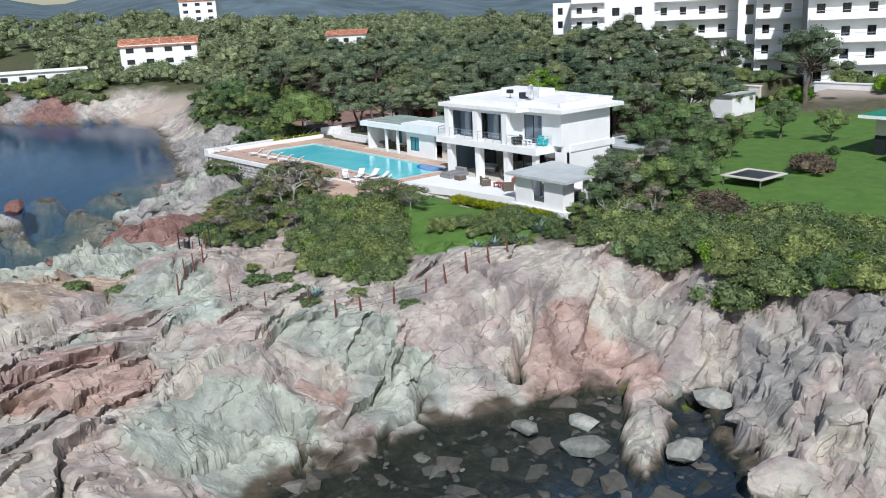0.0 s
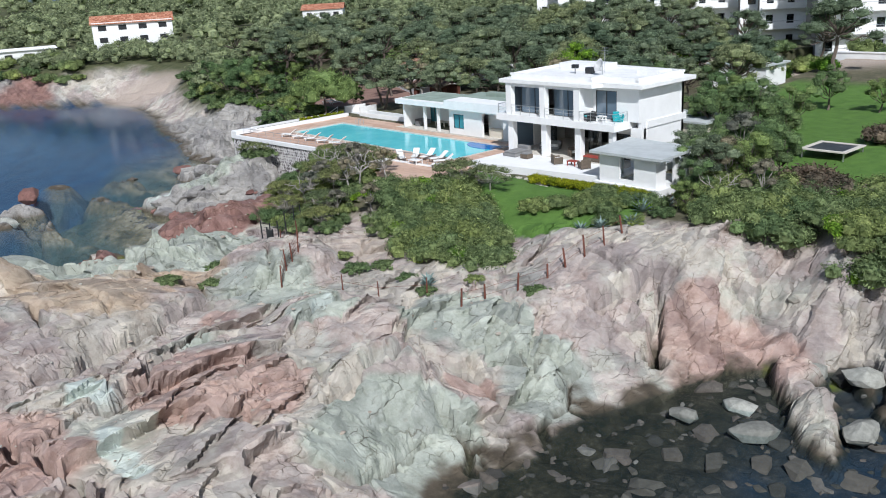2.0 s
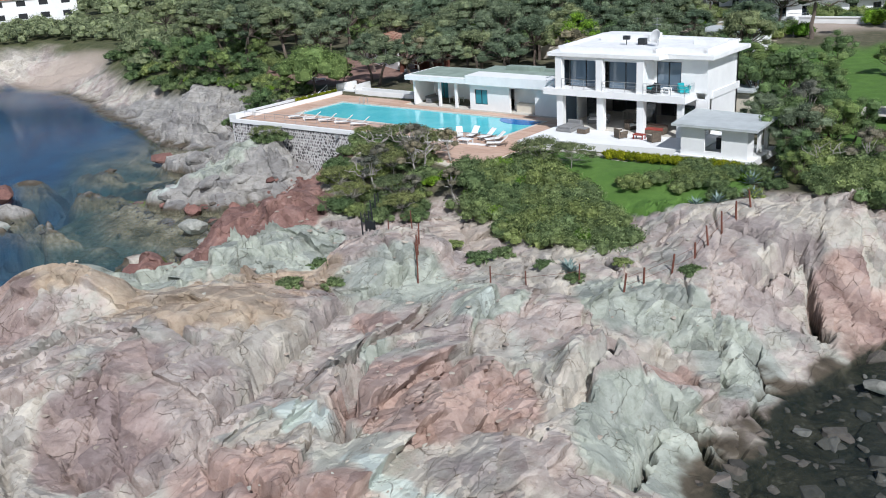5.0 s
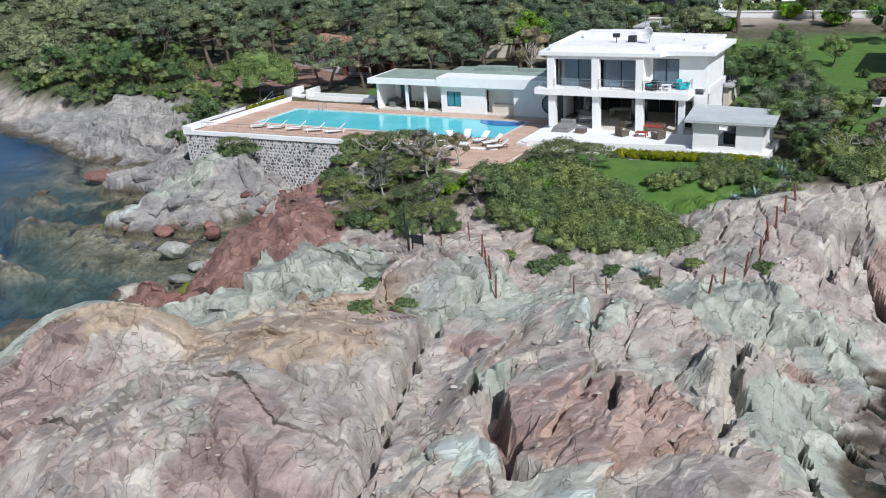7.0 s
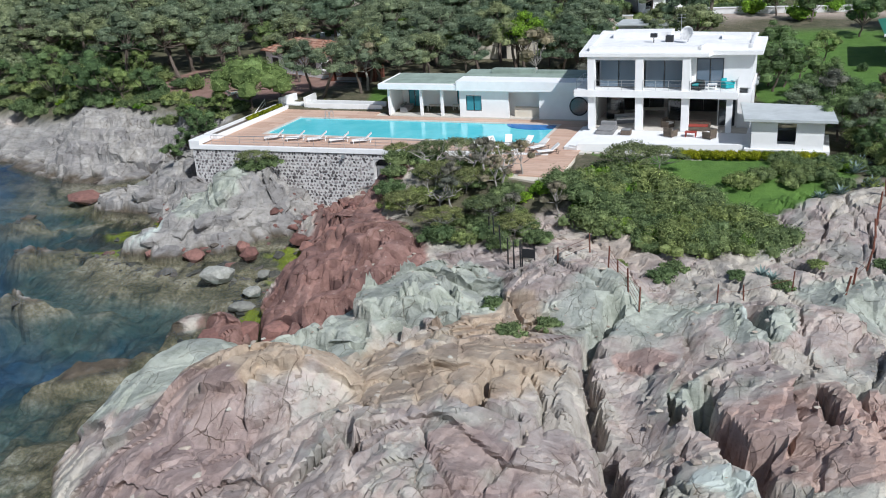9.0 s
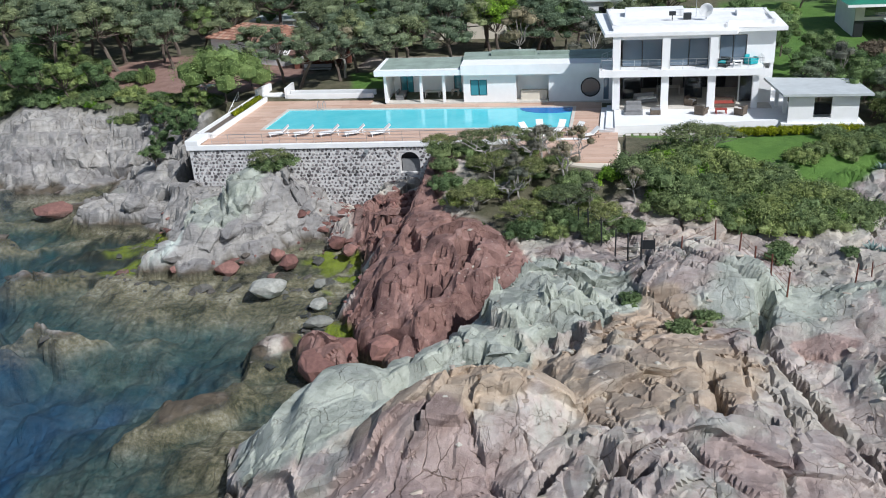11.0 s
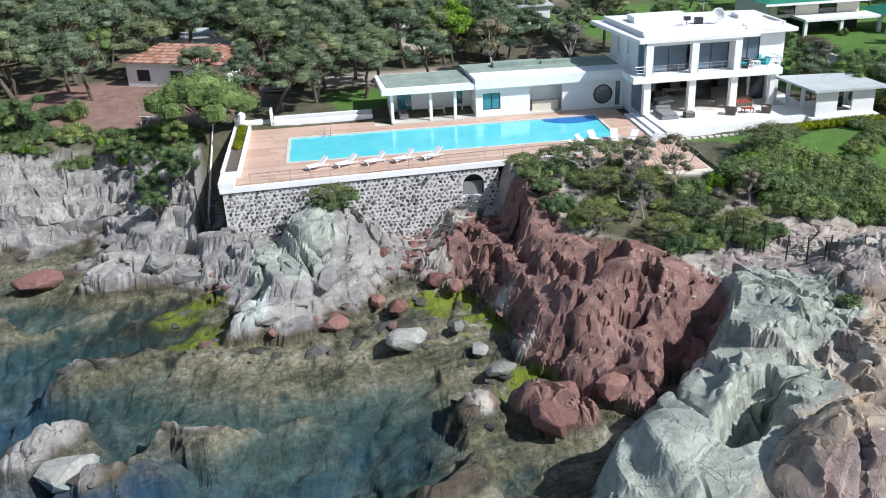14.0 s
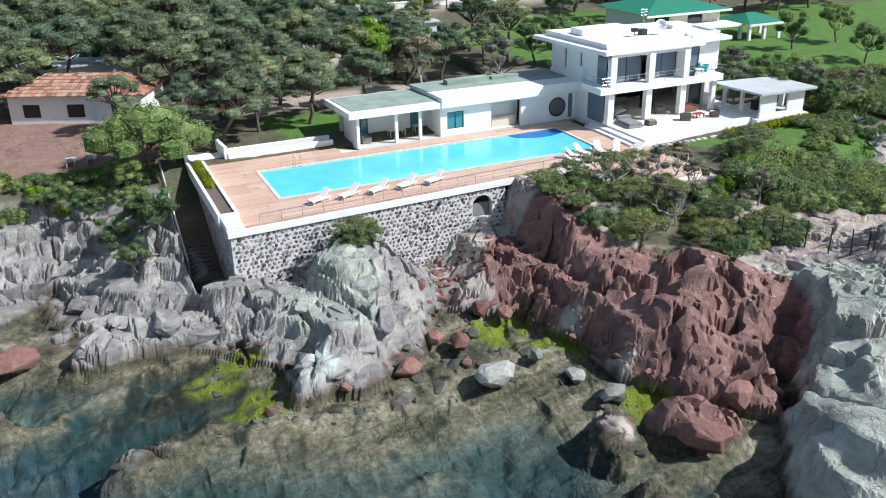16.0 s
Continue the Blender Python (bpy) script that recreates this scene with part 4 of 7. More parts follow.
part("pool_water", boxes((PX0, PX1, PY0, PY1, T - 0.4, T - 0.07)), POOL, pool)
bm = bmesh.new()
arc = [(-74.0 + 3.0 * math.cos(a), PY1 - 0.02 - 1.9 * math.sin(a)) for a in (math.pi * i / 24 for i in range(25))]
prism(arc, T - 0.3, T - 0.03, bm)
part("pool_step", bm, POOL_STEP, pool, "round deep-blue step in the pool corner")
bm = bmesh.new()
for dx in (0, 0.55):
    pts = [(-97.5 + dx, PY1 - 0.15, T - 0.3), (-97.5 + dx, PY1 - 0.15, T + 0.65), (-97.5 + dx, PY1 + 0.3, T + 0.8), (-97.5 + dx, PY1 + 0.6, T + 0.55), (-97.5 + dx, PY1 + 0.6, T)]
    for a, b in zip(pts, pts[1:]):
        tube(bm, a, b, 0.03)
part("pool_ladder", bm, METAL, pool, "chrome pool ladder")
# retaining wall
rw = thing("retaining_wall", (-88, FRONT(-88), 0), "retaining wall of dark volcanic stones in pale mortar", "wall", kind="structure")
wall = bmesh.new()
prism([(-105.7, FRONT(-105.7)), (-86.4, FRONT(-86.4)), (-86.4, FRONT(-86.4) + 0.6), (-105.1, FRONT(-105.7) + 0.6), (-105.1, 60), (-105.7, 60)], -0.5, T - 0.36, wall)
prism([(-84.6, FRONT(-84.6)), (-83.4, FRONT(-83.4)), (-83.4, FRONT(-83.4) + 0.6), (-84.6, FRONT(-84.6) + 0.6)], 1, T - 0.36, wall)
prism([(-81.4, FRONT(-81.4)), (-66, FRONT(-66)), (-66, FRONT(-66) + 0.6), (-81.4, FRONT(-81.4) + 0.6)], 1, T - 0.36, wall)
prism([(-83.4, FRONT(-83.4)), (-81.4, FRONT(-81.4)), (-81.4, FRONT(-81.4) + 0.6), (-83.4, FRONT(-83.4) + 0.6)], 1, 3.9, wall)
prism([(-86.4, FRONT(-86.4)), (-84.6, FRONT(-84.6)), (-84.6, FRONT(-84.6) + 0.6), (-86.4, FRONT(-86.4) + 0.6)], 1, 3.6, wall)
prism([(-86.4, FRONT(-86.4)), (-84.6, FRONT(-84.6)), (-84.6, FRONT(-84.6) + 0.6), (-86.4, FRONT(-86.4) + 0.6)], 5.5, T - 0.36, wall)
part("mortar", wall, MORTAR, rw)
# near-black blocks stand for the shade inside both wall openings
part("doorway_recess", boxes((-86.6, -84.4, FRONT(-85.5) + 0.75, FRONT(-85.5) + 1.6, 3.0, 5.9)), DARK, rw)
part("store_recess", boxes((-83.6, -81.2, FRONT(-82.4) + 1.3, FRONT(-82.4) + 1.9, 3.4, 6.0)), DARK, rw)
part("door", boxes((-86.3, -84.7, FRONT(-85.5) + 0.45, FRONT(-85.5) + 0.55, 3.6, 4.75)), GREY_CLOTH, rw, "grey wooden door under the arch")
bm = bmesh.new()
arc = [(-85.5 + 0.9 * math.cos(a), 4.6 + 0.9 * math.sin(a)) for a in (math.pi * i / 14 for i in range(15))]
for (xa, za), (xb, zb) in zip(arc, arc[1:]):
    f0 = FRONT(-85.5) + 0.02
    vs = [bm.verts.new(p) for yy in (f0, f0 + 0.5) for p in ((xa, yy, za), (xb, yy, zb), (xb, yy, 5.52), (xa, yy, 5.52))]
    for f in ((0, 1, 2, 3), (7, 6, 5, 4), (0, 4, 5, 1), (2, 6, 7, 3)):
        bm.faces.new([vs[i] for i in f])
part("arch", bm, MORTAR, rw, "rounded stone arch over the door")
railing(terrace, [(-103.5, FRONT(-103.5) + 0.12, T + 0.1), (-70.2, FRONT(-70.2) + 0.12, T + 0.1)], 0.9, 1.6)

# planter along the west edge, gate posts and back wall
pl = thing("planter_wall", (-105, 52, T), "low white planter wall round the pool terrace", "planter", kind="structure")
part("planter_side", boxes((-106.0, -105.75, 46.3, 60.6, T - 0.4, T + 0.55), (-104.7, -104.45, 46.3, 60.2, T - 0.1, T + 0.45)), WHITE, pl)
part("planter_end", boxes((-105.74, -104.71, 46.3, 46.55, T - 0.1, T + 0.5)), WHITE, pl)
part("planter_soil", boxes((-105.74, -104.71, 46.56, 60.2, T - 0.1, T + 0.3)), BARK, pl)
part("gate_wing", prism([(-106.0, 60.7), (-105.7, 60.7), (-105.2, 63.6), (-105.5, 63.6)], T - 0.2, T + 1.15), WHITE, pl)
part("gate_wing", prism([(-102.6, 60.6), (-102.3, 60.6), (-102.5, 63.4), (-102.8, 63.4)], T - 0.2, T + 1.25), WHITE, pl)
part("gate_step", boxes((-105.5, -102.7, 61.2, 63.2, T - 0.2, T + 0.3)), WHITE, pl)
part("back_wall", boxes((-102.3, -92.8, 60.5, 60.8, T - 0.2, T + 0.62), (-102.3, -92.8, 61.6, 61.9, T - 0.2, T + 0.75)), WHITE, pl)

# ---------------------------------------------------------------- villa
villa = thing("villa", (-72, 58, T), "white modern two-storey villa with flat roofs and large windows", "house")
# single-storey wing
WY = 58.7
part("wing_floor", boxes((-91, -68.3, WY - 0.05, 63.5, T - 0.25, T + 0.02)), PAVING, villa)
part("wing_wall", pierced(-82.9, -68.3, WY, WY + 0.3, T + 0.02, 9.25, [(-82.2, -80.5, 7.0, 8.6), (-77.6, -74.4, T + 0.02, 8.95), (-69.1, -68.6, 6.5, 8.9)]), WHITE, villa)
glazed(villa, -82.2, -80.5, WY + 0.12, 7.0, 8.6, TEAL_GLASS, 1)
part("recess_wall", boxes((-77.9, -74.1, WY + 1.3, WY + 1.5, T, 9.2)), WHITE, villa)
part("recess_counter", boxes((-77.2, -74.6, WY + 0.7, WY + 1.29, T, T + 0.95)), SHADE_WHITE, villa)
part("wing_side_window", boxes((-69.1, -68.6, WY + 0.1, WY + 0.14, 6.5, 8.9)), GLASS_BLUE, villa)
bm = bmesh.new()
disc = [(-70.35 + 0.95 * math.cos(2 * math.pi * i / 32), 7.72 + 0.95 * math.sin(2 * math.pi * i / 32)) for i in range(32)]
lo = [bm.verts.new((x, WY - 0.02, z)) for x, z in disc]
hi = [bm.verts.new((-70.35 + (x + 70.35) * 1.0, WY + 0.02 - 0.06, 7.72 + (z - 7.72) * 1.0)) for x, z in disc]
inn = [bm.verts.new((-70.35 + (x + 70.35) * 0.88, WY - 0.06, 7.72 + (z - 7.72) * 0.88)) for x, z in disc]
for i in range(32):
    j = (i + 1) % 32
    bm.faces.new((lo[i], lo[j], hi[j], hi[i]))
    bm.faces.new((hi[i], hi[j], inn[j], inn[i]))
rwin = part("round_window", bm, DARK, villa)
bm = bmesh.new()
bm.faces.new([bm.verts.new((-70.35 + (x + 70.35) * 0.9, WY - 0.04, 7.72 + (z - 7.72) * 0.9)) for x, z in disc])
part("pane", bm, GLASS, rwin)
part("loggia_back_wall", pierced(-90.9, -82.9, 62.2, 62.45, T + 0.02, 9.2, [(-90.2, -88.8, 6.4, 8.8), (-84.5, -83.7, 6.4, 8.8)]), WHITE, villa)
glazed(villa, -90.2, -88.8, 62.3, 6.4, 8.8, TEAL_GLASS, 1)
glazed(villa, -84.5, -83.7, 62.3, 6.4, 8.8, TEAL_GLASS, 0)
part("loggia_end_wall", boxes((-91.1, -90.9, WY + 0.3, 62.45, T - 0.2, 9.2)), WHITE, villa)
part("loggia_side_wall", boxes((-82.9, -82.6, WY + 0.3, 62.2, T + 0.02, 9.2)), WHITE, villa)
for x in (-90.95, -87.25, -84.9):
    part("loggia_column", boxes((x - 0.14, x + 0.14, WY, WY + 0.28, T + 0.02, 9.2), bevel=0.015), WHITE, villa)
part("loggia_roof", prism([(-91.9, 58.2), (-83.0, 58.2), (-83.0, 64.6), (-92.2, 64.6)], 9.2, 9.75), WHITE, villa)
part("loggia_roof_felt", prism([(-91.4, 58.9), (-83.1, 58.9), (-83.1, 64.3), (-91.8, 64.3)], 9.75, 9.80), FELT, villa)
part("wing_roof", prism([(-83.0, 58.1), (-68.2, 58.1), (-68.2, 64.8), (-83.4, 64.8)], 9.2, 10.15), WHITE, villa)
part("wing_roof_felt", prism([(-83.2, 61.0), (-68.4, 60.4), (-68.4, 64.6), (-83.6, 64.6)], 10.15, 10.22), FELT, villa)
part("roof_hatch", boxes((-80.5, -76.0, 62.3, 63.3, 10.22, 10.65), (-75.6, -72.6, 62.5, 63.1, 10.22, 10.5)), FELT, villa)
part("wing_back_wall", boxes((-91.1, -68.3, 63.5, 63.8, T - 0.2, 9.2)), WHITE, villa)
# main block, ground floor
FL = 6.9
part("podium", prism([(-67.9, 47.7), (-52.6, 49.6), (-52.6, 62), (-68.2, 62)], T - 0.6, FL - 0.02), WHITE, villa)
part("entrance_step", prism([(-69.2, 48.0), (-67.9, 47.6), (-67.9, 55.5), (-69.2, 55.5)], T - 0.2, T + 0.17), WHITE, villa)
part("entrance_step", prism([(-68.7, 48.0), (-67.9, 47.65), (-67.9, 55.5), (-68.7, 55.5)], T + 0.17, T + 0.36), WHITE, villa)
for x in (-67.88, -63.6, -59.57):
    part("column", boxes((x - 0.33, x + 0.33, 53.15, 53.75, FL, 9.95), bevel=0.02), WHITE, villa)
part("column", boxes((-56.1, -55.6, 53.15, 53.6, FL, 9.95), bevel=0.02), WHITE, villa)
part("living_floor", boxes((-68.1, -54.3, 53.2, 61.8, FL - 0.02, FL + 0.01)), PAVING, villa)
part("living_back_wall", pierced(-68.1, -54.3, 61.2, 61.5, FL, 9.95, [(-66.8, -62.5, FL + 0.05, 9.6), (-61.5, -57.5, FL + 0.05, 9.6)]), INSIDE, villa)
glazed(villa, -66.8, -62.5, 61.35, FL + 0.05, 9.6, GLASS, 2)
glazed(villa, -61.5, -57.5, 61.35, FL + 0.05, 9.6, GLASS, 2)
part("west_glazing", boxes((-68.2, -68.12, 54.0, 56.6, FL, 9.9)), GLASS_BLUE, villa)
part("west_wall", boxes((-68.3, -68.0, 56.6, 61.5, T, 9.95)), WHITE, villa)
for x0, x1 in ((-67.3, -65.6), (-61.6, -60.0)):
    glazed(villa, x0, x1, 57.2, FL + 0.02, 9.9, GLASS, 0)
part("service_wall", boxes((-57.0, -54.2, 55.6, 55.9, FL, 9.95)), WHITE, villa)
glazed(villa, -56.9, -55.5, 55.5, FL + 0.1, 9.3, GLASS, 0)
# first floor
part("balcony_slab", prism([(-69.4, 52.75), (-55.2, 52.75), (-55.2, 56.0), (-54.1, 56.0), (-54.1, 61.8), (-68.3, 63.6), (-68.3, 58.05), (-69.4, 56.0)], 9.95, 10.55), WHITE, villa)
UZ, UT = 10.55, 13.5
for x in (-67.88, -63.6, -59.55):
    part("post", boxes((x - 0.34, x + 0.34, 53.0, 53.55, UZ, UT), bevel=0.02), WHITE, villa)
part("lintel", prism([(-68.22, 53.05), (-59.2, 53.05), (-59.2, 54.7), (-68.22, 54.7)], 13.2, UT), WHITE, villa)
glazed(villa, -67.4, -63.9, 54.3, UZ + 0.02, 13.2, GLASS_BLUE, 1)
glazed(villa, -63.3, -59.9, 54.3, UZ + 0.02, 13.2, GLASS_BLUE, 1)
part("upper_front_wall", pierced(-59.2, -54.2, 54.9, 55.2, UZ, UT, [(-58.9, -56.6, UZ + 0.02, 13.1)]), WHITE, villa)
glazed(villa, -58.9, -56.6, 55.0, UZ + 0.02, 13.1, GLASS_BLUE, 1)
part("upper_cross_wall", boxes((-59.9, -59.2, 53.56, 55.2, UZ, 13.2)), WHITE, villa)
part("east_wall", boxes((-54.5, -54.2, 55.2, 61.5, T - 0.3, UT)), WHITE, villa)
part("east_front_wall", boxes((-55.3, -54.5, 55.2, 55.5, T - 0.3, 10.0)), WHITE, villa)
bm = bmesh.new()
ww = [(55.3, 57.9, UZ, UT), (57.9, 58.25, UZ, 11.6), (57.9, 58.25, 12.9, UT), (58.25, 60.7, UZ, UT), (60.7, 61.05, UZ, 11.0), (60.7, 61.05, 12.9, UT), (61.05, 63.5, UZ, UT)]
for a, b, z0, z1 in ww:
    box(bm, -68.22, -67.95, a, b, z0, z1)
part("upper_west_wall", bm, WHITE, villa)
part("slit_window", boxes((-68.1, -68.06, 57.9, 58.25, 11.6, 12.9)), GLASS_BLUE, villa)
part("slit_window", boxes((-68.1, -68.06, 60.7, 61.05, 11.0, 12.9)), GLASS_BLUE, villa)
part("west_balcony_window", boxes((-68.15, -68.08, 53.9, 55.3, UZ, 13.1)), GLASS_BLUE, villa)
part("upper_back_wall", prism([(-68.2, 63.5), (-68.2, 63.2), (-54.2, 61.2), (-54.2, 61.5)], T, UT), WHITE, villa)
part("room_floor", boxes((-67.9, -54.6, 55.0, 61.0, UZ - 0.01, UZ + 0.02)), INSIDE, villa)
roof_line = [(-68.95, 52.85), (-57.7, 52.85), (-57.5, 54.1), (-53.4, 54.1), (-53.4, 62.2), (-70.15, 64.2)]
part("roof_eave", prism(roof_line, UT, 13.85, bevel=0.03), ROOF_WHITE, villa)
inner = [(-68.2, 53.8), (-58.4, 53.8), (-58.2, 55.0), (-54.3, 55.0), (-54.3, 61.6), (-69.0, 63.5)]
part("roof_deck", prism(inner, 13.85, 14.12), ROOF_WHITE, villa)
bm = bmesh.new()
for (ax, ay), (bx, by) in zip(inner, inner[1:] + inner[:1]):
    d = Vector((bx - ax, by - ay)).normalized() * 0.12
    nrm = Vector((-d.y, d.x))
    prism([(ax - d.x, ay - d.y), (bx - d.x, by - d.y), (bx - d.x + nrm.x * 2, by - d.y + nrm.y * 2), (ax - d.x + nrm.x * 2, ay - d.y + nrm.y * 2)], 14.12, 14.33, bm)
part("roof_parapet", bm, ROOF_WHITE, villa)
part("roof_box", boxes((-67.2, -61.8, 59.6, 61.8, 14.12, 14.7), bevel=0.03), ROOF_WHITE, villa)
part("roof_box", boxes((-57.2, -54.8, 58.6, 60.4, 14.12, 14.5), bevel=0.03), ROOF_WHITE, villa)
part("roof_vent", boxes((-62.0, -61.3, 57.2, 57.8, 14.12, 14.7), bevel=0.05), DARK, villa)
railing(villa, [(-67.5, 52.95, UZ), (-63.95, 52.95, UZ)], 0.9)
railing(villa, [(-63.25, 52.95, UZ), (-59.9, 52.95, UZ)], 0.9)
railing(villa, [(-59.2, 52.95, UZ), (-55.35, 52.95, UZ), (-55.35, 54.8, UZ)], 0.9)
railing(villa, [(-68.2, 52.95, UZ), (-69.2, 52.95, UZ), (-69.2, 55.8, UZ), (-68.3, 57.5, UZ)], 0.9)
# pavilion beside the villa
hut = thing("garden_pavilion", (-50.5, 50.5, 6.6), "small white pavilion with a flat grey roof", "pavilion")
part("pavilion_floor", boxes((-54.2, -47.7, 48.6, 54.2, 5.6, 6.75)), WHITE, hut)
part("pavilion_roof", prism([(-54.3, 48.3), (-47.3, 48.3), (-47.7, 53.8), (-55.0, 54.6)], 9.12, 9.32), HUT_ROOF, hut)
part("pavilion_wall", pierced(-53.7, -48.2, 48.9, 49.1, 6.75, 9.12, [(-51.7, -50.3, 7.15, 8.9)]), WHITE, hut)
part("pavilion_wall", boxes((-48.4, -48.2, 49.1, 50.2, 6.75, 9.12)), WHITE, hut)
part("pavilion_wall", boxes((-48.4, -48.2, 51.4, 52.0, 6.75, 9.12)), WHITE, hut)
for x, y in ((-53.55, 51.6), (-53.9, 53.7), (-48.3, 53.2)):
    part("pavilion_post", boxes((x - 0.15, x + 0.15, y - 0.15, y + 0.15, 6.75, 9.12)), WHITE, hut)
part("pavilion_counter", boxes((-51.8, -49.6, 51.5, 52.2, 6.75, 7.7)), DARK, hut)


# ---------------------------------------------------------------- plants
def leaf_cloud(blobs, count, size, flat=0.35, rng=None, heart=0.60, slim=0.45):
    """Leaves strewn over a cluster of blobs (x, y, z, rx, rz), with a darker heart in each blob."""
    rng = rng or np.random.default_rng(1)
    b = np.array(blobs, float)
    w = b[:, 3] ** 2
    pick = rng.choice(len(b), count, p=w / w.sum())
    d = rng.normal(size=(count, 3))
    d /= np.linalg.norm(d, axis=1)[:, None]
    d[:, 2] = np.where(d[:, 2] < -0.35, -d[:, 2], d[:, 2])
    rad = rng.uniform(0.70, 1.14, count) + 0.15 * np.sin(9 * d[:, 0] + 5 * d[:, 1] + pick)
    c = b[pick, :3] + d * rad[:, None] * np.stack([b[pick, 3], b[pick, 3], b[pick, 4]], -1)
    nrm = d + rng.normal(scale=0.5, size=(count, 3)) + np.array([0, 0, flat])
    nrm /= np.linalg.norm(nrm, axis=1)[:, None]
    ref = rng.normal(size=(count, 3))
    t1 = np.cross(nrm, ref)
    t1 /= np.linalg.norm(t1, axis=1)[:, None]
    t2 = np.cross(nrm, t1)
    s = size * rng.uniform(0.6, 1.4, count)[:, None]
    quad = np.stack([c - t1 * s, c - t2 * s * slim, c + t1 * s * 0.9 + t2 * s * slim], 1).reshape(-1, 3)
    faces = np.arange(count * 3).reshape(-1, 3)
    verts, polys = [tuple(v) for v in quad], [tuple(f) for f in faces]
    for x, y, z, rx, rz in blobs:
        base = len(verts)
        rows, cols = 3, 6
        for i in range(rows + 1):
            for j in range(cols):
                a, e = 2 * math.pi * j / cols, math.pi * i / rows
                k = heart + 0.08 * math.sin(3 * a + x * 7 + i)
                verts.append((x + rx * k * math.cos(a) * math.sin(e), y + rx * k * math.sin(a) * math.sin(e), z + rz * k * math.cos(e)))
        for i in range(rows):
            for j in range(cols):
                p, q = base + i * cols + j, base + i * cols + (j + 1) % cols
                polys.append((p, q, q + cols, p + cols))
    me = bpy.data.meshes.new("crown")
    me.from_pydata(verts, [], polys)
    me.update()
    return me


def limb(bm, a, b, r0, r1, rng, bends=3, sag=0.12, root=None):
    """A bent tapering limb, grown from the vertex root where one is given. Returns its tip."""
    a, b = Vector(a), Vector(b)
    q, sides = (b - a).to_track_quat("Z", "Y"), 6 if r0 > 0.12 else 4
    rings = []
    for i in range(bends + 1):
        f = i / bends
        p, r = a.lerp(b, f), r0 + (r1 - r0) * f
        if 0 < i < bends:
            p += Vector(rng.normal(scale=sag * (b - a).length / bends, size=3))
        rings.append([root] if root and i == 0 else [bm.verts.new(p + q @ Vector((r * math.cos(6.2832 * j / sides), r * math.sin(6.2832 * j / sides), 0))) for j in range(sides)])
    tip = bm.verts.new(b + (b - a).normalized() * r1)
    rings.append([tip])
    for lo, hi in zip(rings, rings[1:]):
        for j in range(sides):
            k = (j + 1) % sides
            if len(lo) == 1:
                bm.faces.new((lo[0], hi[k], hi[j]))
            elif len(hi) == 1:
                bm.faces.new((lo[j], lo[k], hi[0]))
            else:
                bm.faces.new((lo[j], lo[k], hi[k], hi[j]))
    return tip


def make_tree(name, seed, height, spread, mat, leaves, size, label, bare=0.35, blobs=9, flat=0.5, bark=BARK, top_only=True, category="tree", heart=0.72, thick=0.6, puff=1.0):
    """One tree at the origin: tapered leaning trunk with limbs, and a crown of many leaves."""
    rng = np.random.default_rng(seed)
    root = thing(name, (0, 0, 0), label, category)
    bm = bmesh.new()
    fork = Vector((rng.normal(0, 0.08) * height, rng.normal(0, 0.08) * height, height * bare))
    tip = limb(bm, (0, 0, -0.6), fork, 0.028 * height, 0.02 * height, rng, 4, 0.10)
    cl = []
    for i in range(blobs):
        a = 2 * math.pi * (i * 0.618 + rng.uniform(0, 0.1))
        r = spread * math.sqrt((i + 0.3) / blobs) * rng.uniform(0.7, 1.0)
        z = height * (0.86 - 0.42 * (r / spread) ** 1.6 + rng.uniform(-0.06, 0.06)) if top_only else height * rng.uniform(0.4, 0.9)
        rb = puff * spread * rng.uniform(0.9, 1.6) / math.sqrt(blobs)
        cl.append((fork.x + r * math.cos(a), fork.y + r * math.sin(a), z, rb, rb * rng.uniform(0.85, 1.15) * thick))
        limb(bm, fork, (cl[-1][0], cl[-1][1], z - 0.15), 0.012 * height, 0.004 * height, rng, 3, 0.14, tip)
    part("trunk", bm, bark, root)
    me = leaf_cloud(cl, leaves, size, flat, rng, heart)
    me.materials.append(mat)
    crown = new("crown", me)
    crown.parent = root
    return root


def make_shrub(name, seed, rx, rz, mat, leaves, size, label, blobs=13, category="shrub"):
    """One low bush at the origin, a single mesh of leaves."""
    rng = np.random.default_rng(seed)
    cl = [(0, 0, rz * 0.35, rx * 0.7, rz * 0.5)]
    for i in range(blobs):
        a = 2 * math.pi * i / blobs + rng.uniform(-0.3, 0.3)
        r = rx * math.sqrt(rng.uniform(0.05, 0.75))
        cl.append((r * math.cos(a), r * math.sin(a), rz * rng.uniform(0.5, 0.75) * (1.1 - (r / rx) ** 2 * 0.8), rx * rng.uniform(0.22, 0.36), rz * rng.uniform(0.22, 0.36)))
    me = leaf_cloud(cl, leaves, size, 0.4, rng, 0.75)
    me.materials.append(mat)
    return tagged(new(name, me), label, category)


def planted(proto, rows, group=""):
    """Copies of a plant at (x, y, turn, scale[, z])."""
    first = True
    for row in rows:
        x, y, turn, k = row[:4]
        z = row[4] if len(row) > 4 else max(ground_at(x, y), 0.2) - 0.1
        m = pose(x, y, z, 0, 0, turn) @ Matrix.Scale(k, 4)
        ob = copy_thing(proto, m) if not first else proto
        ob.matrix_basis = m
        if group:
            ob["group"] = group
        first = False


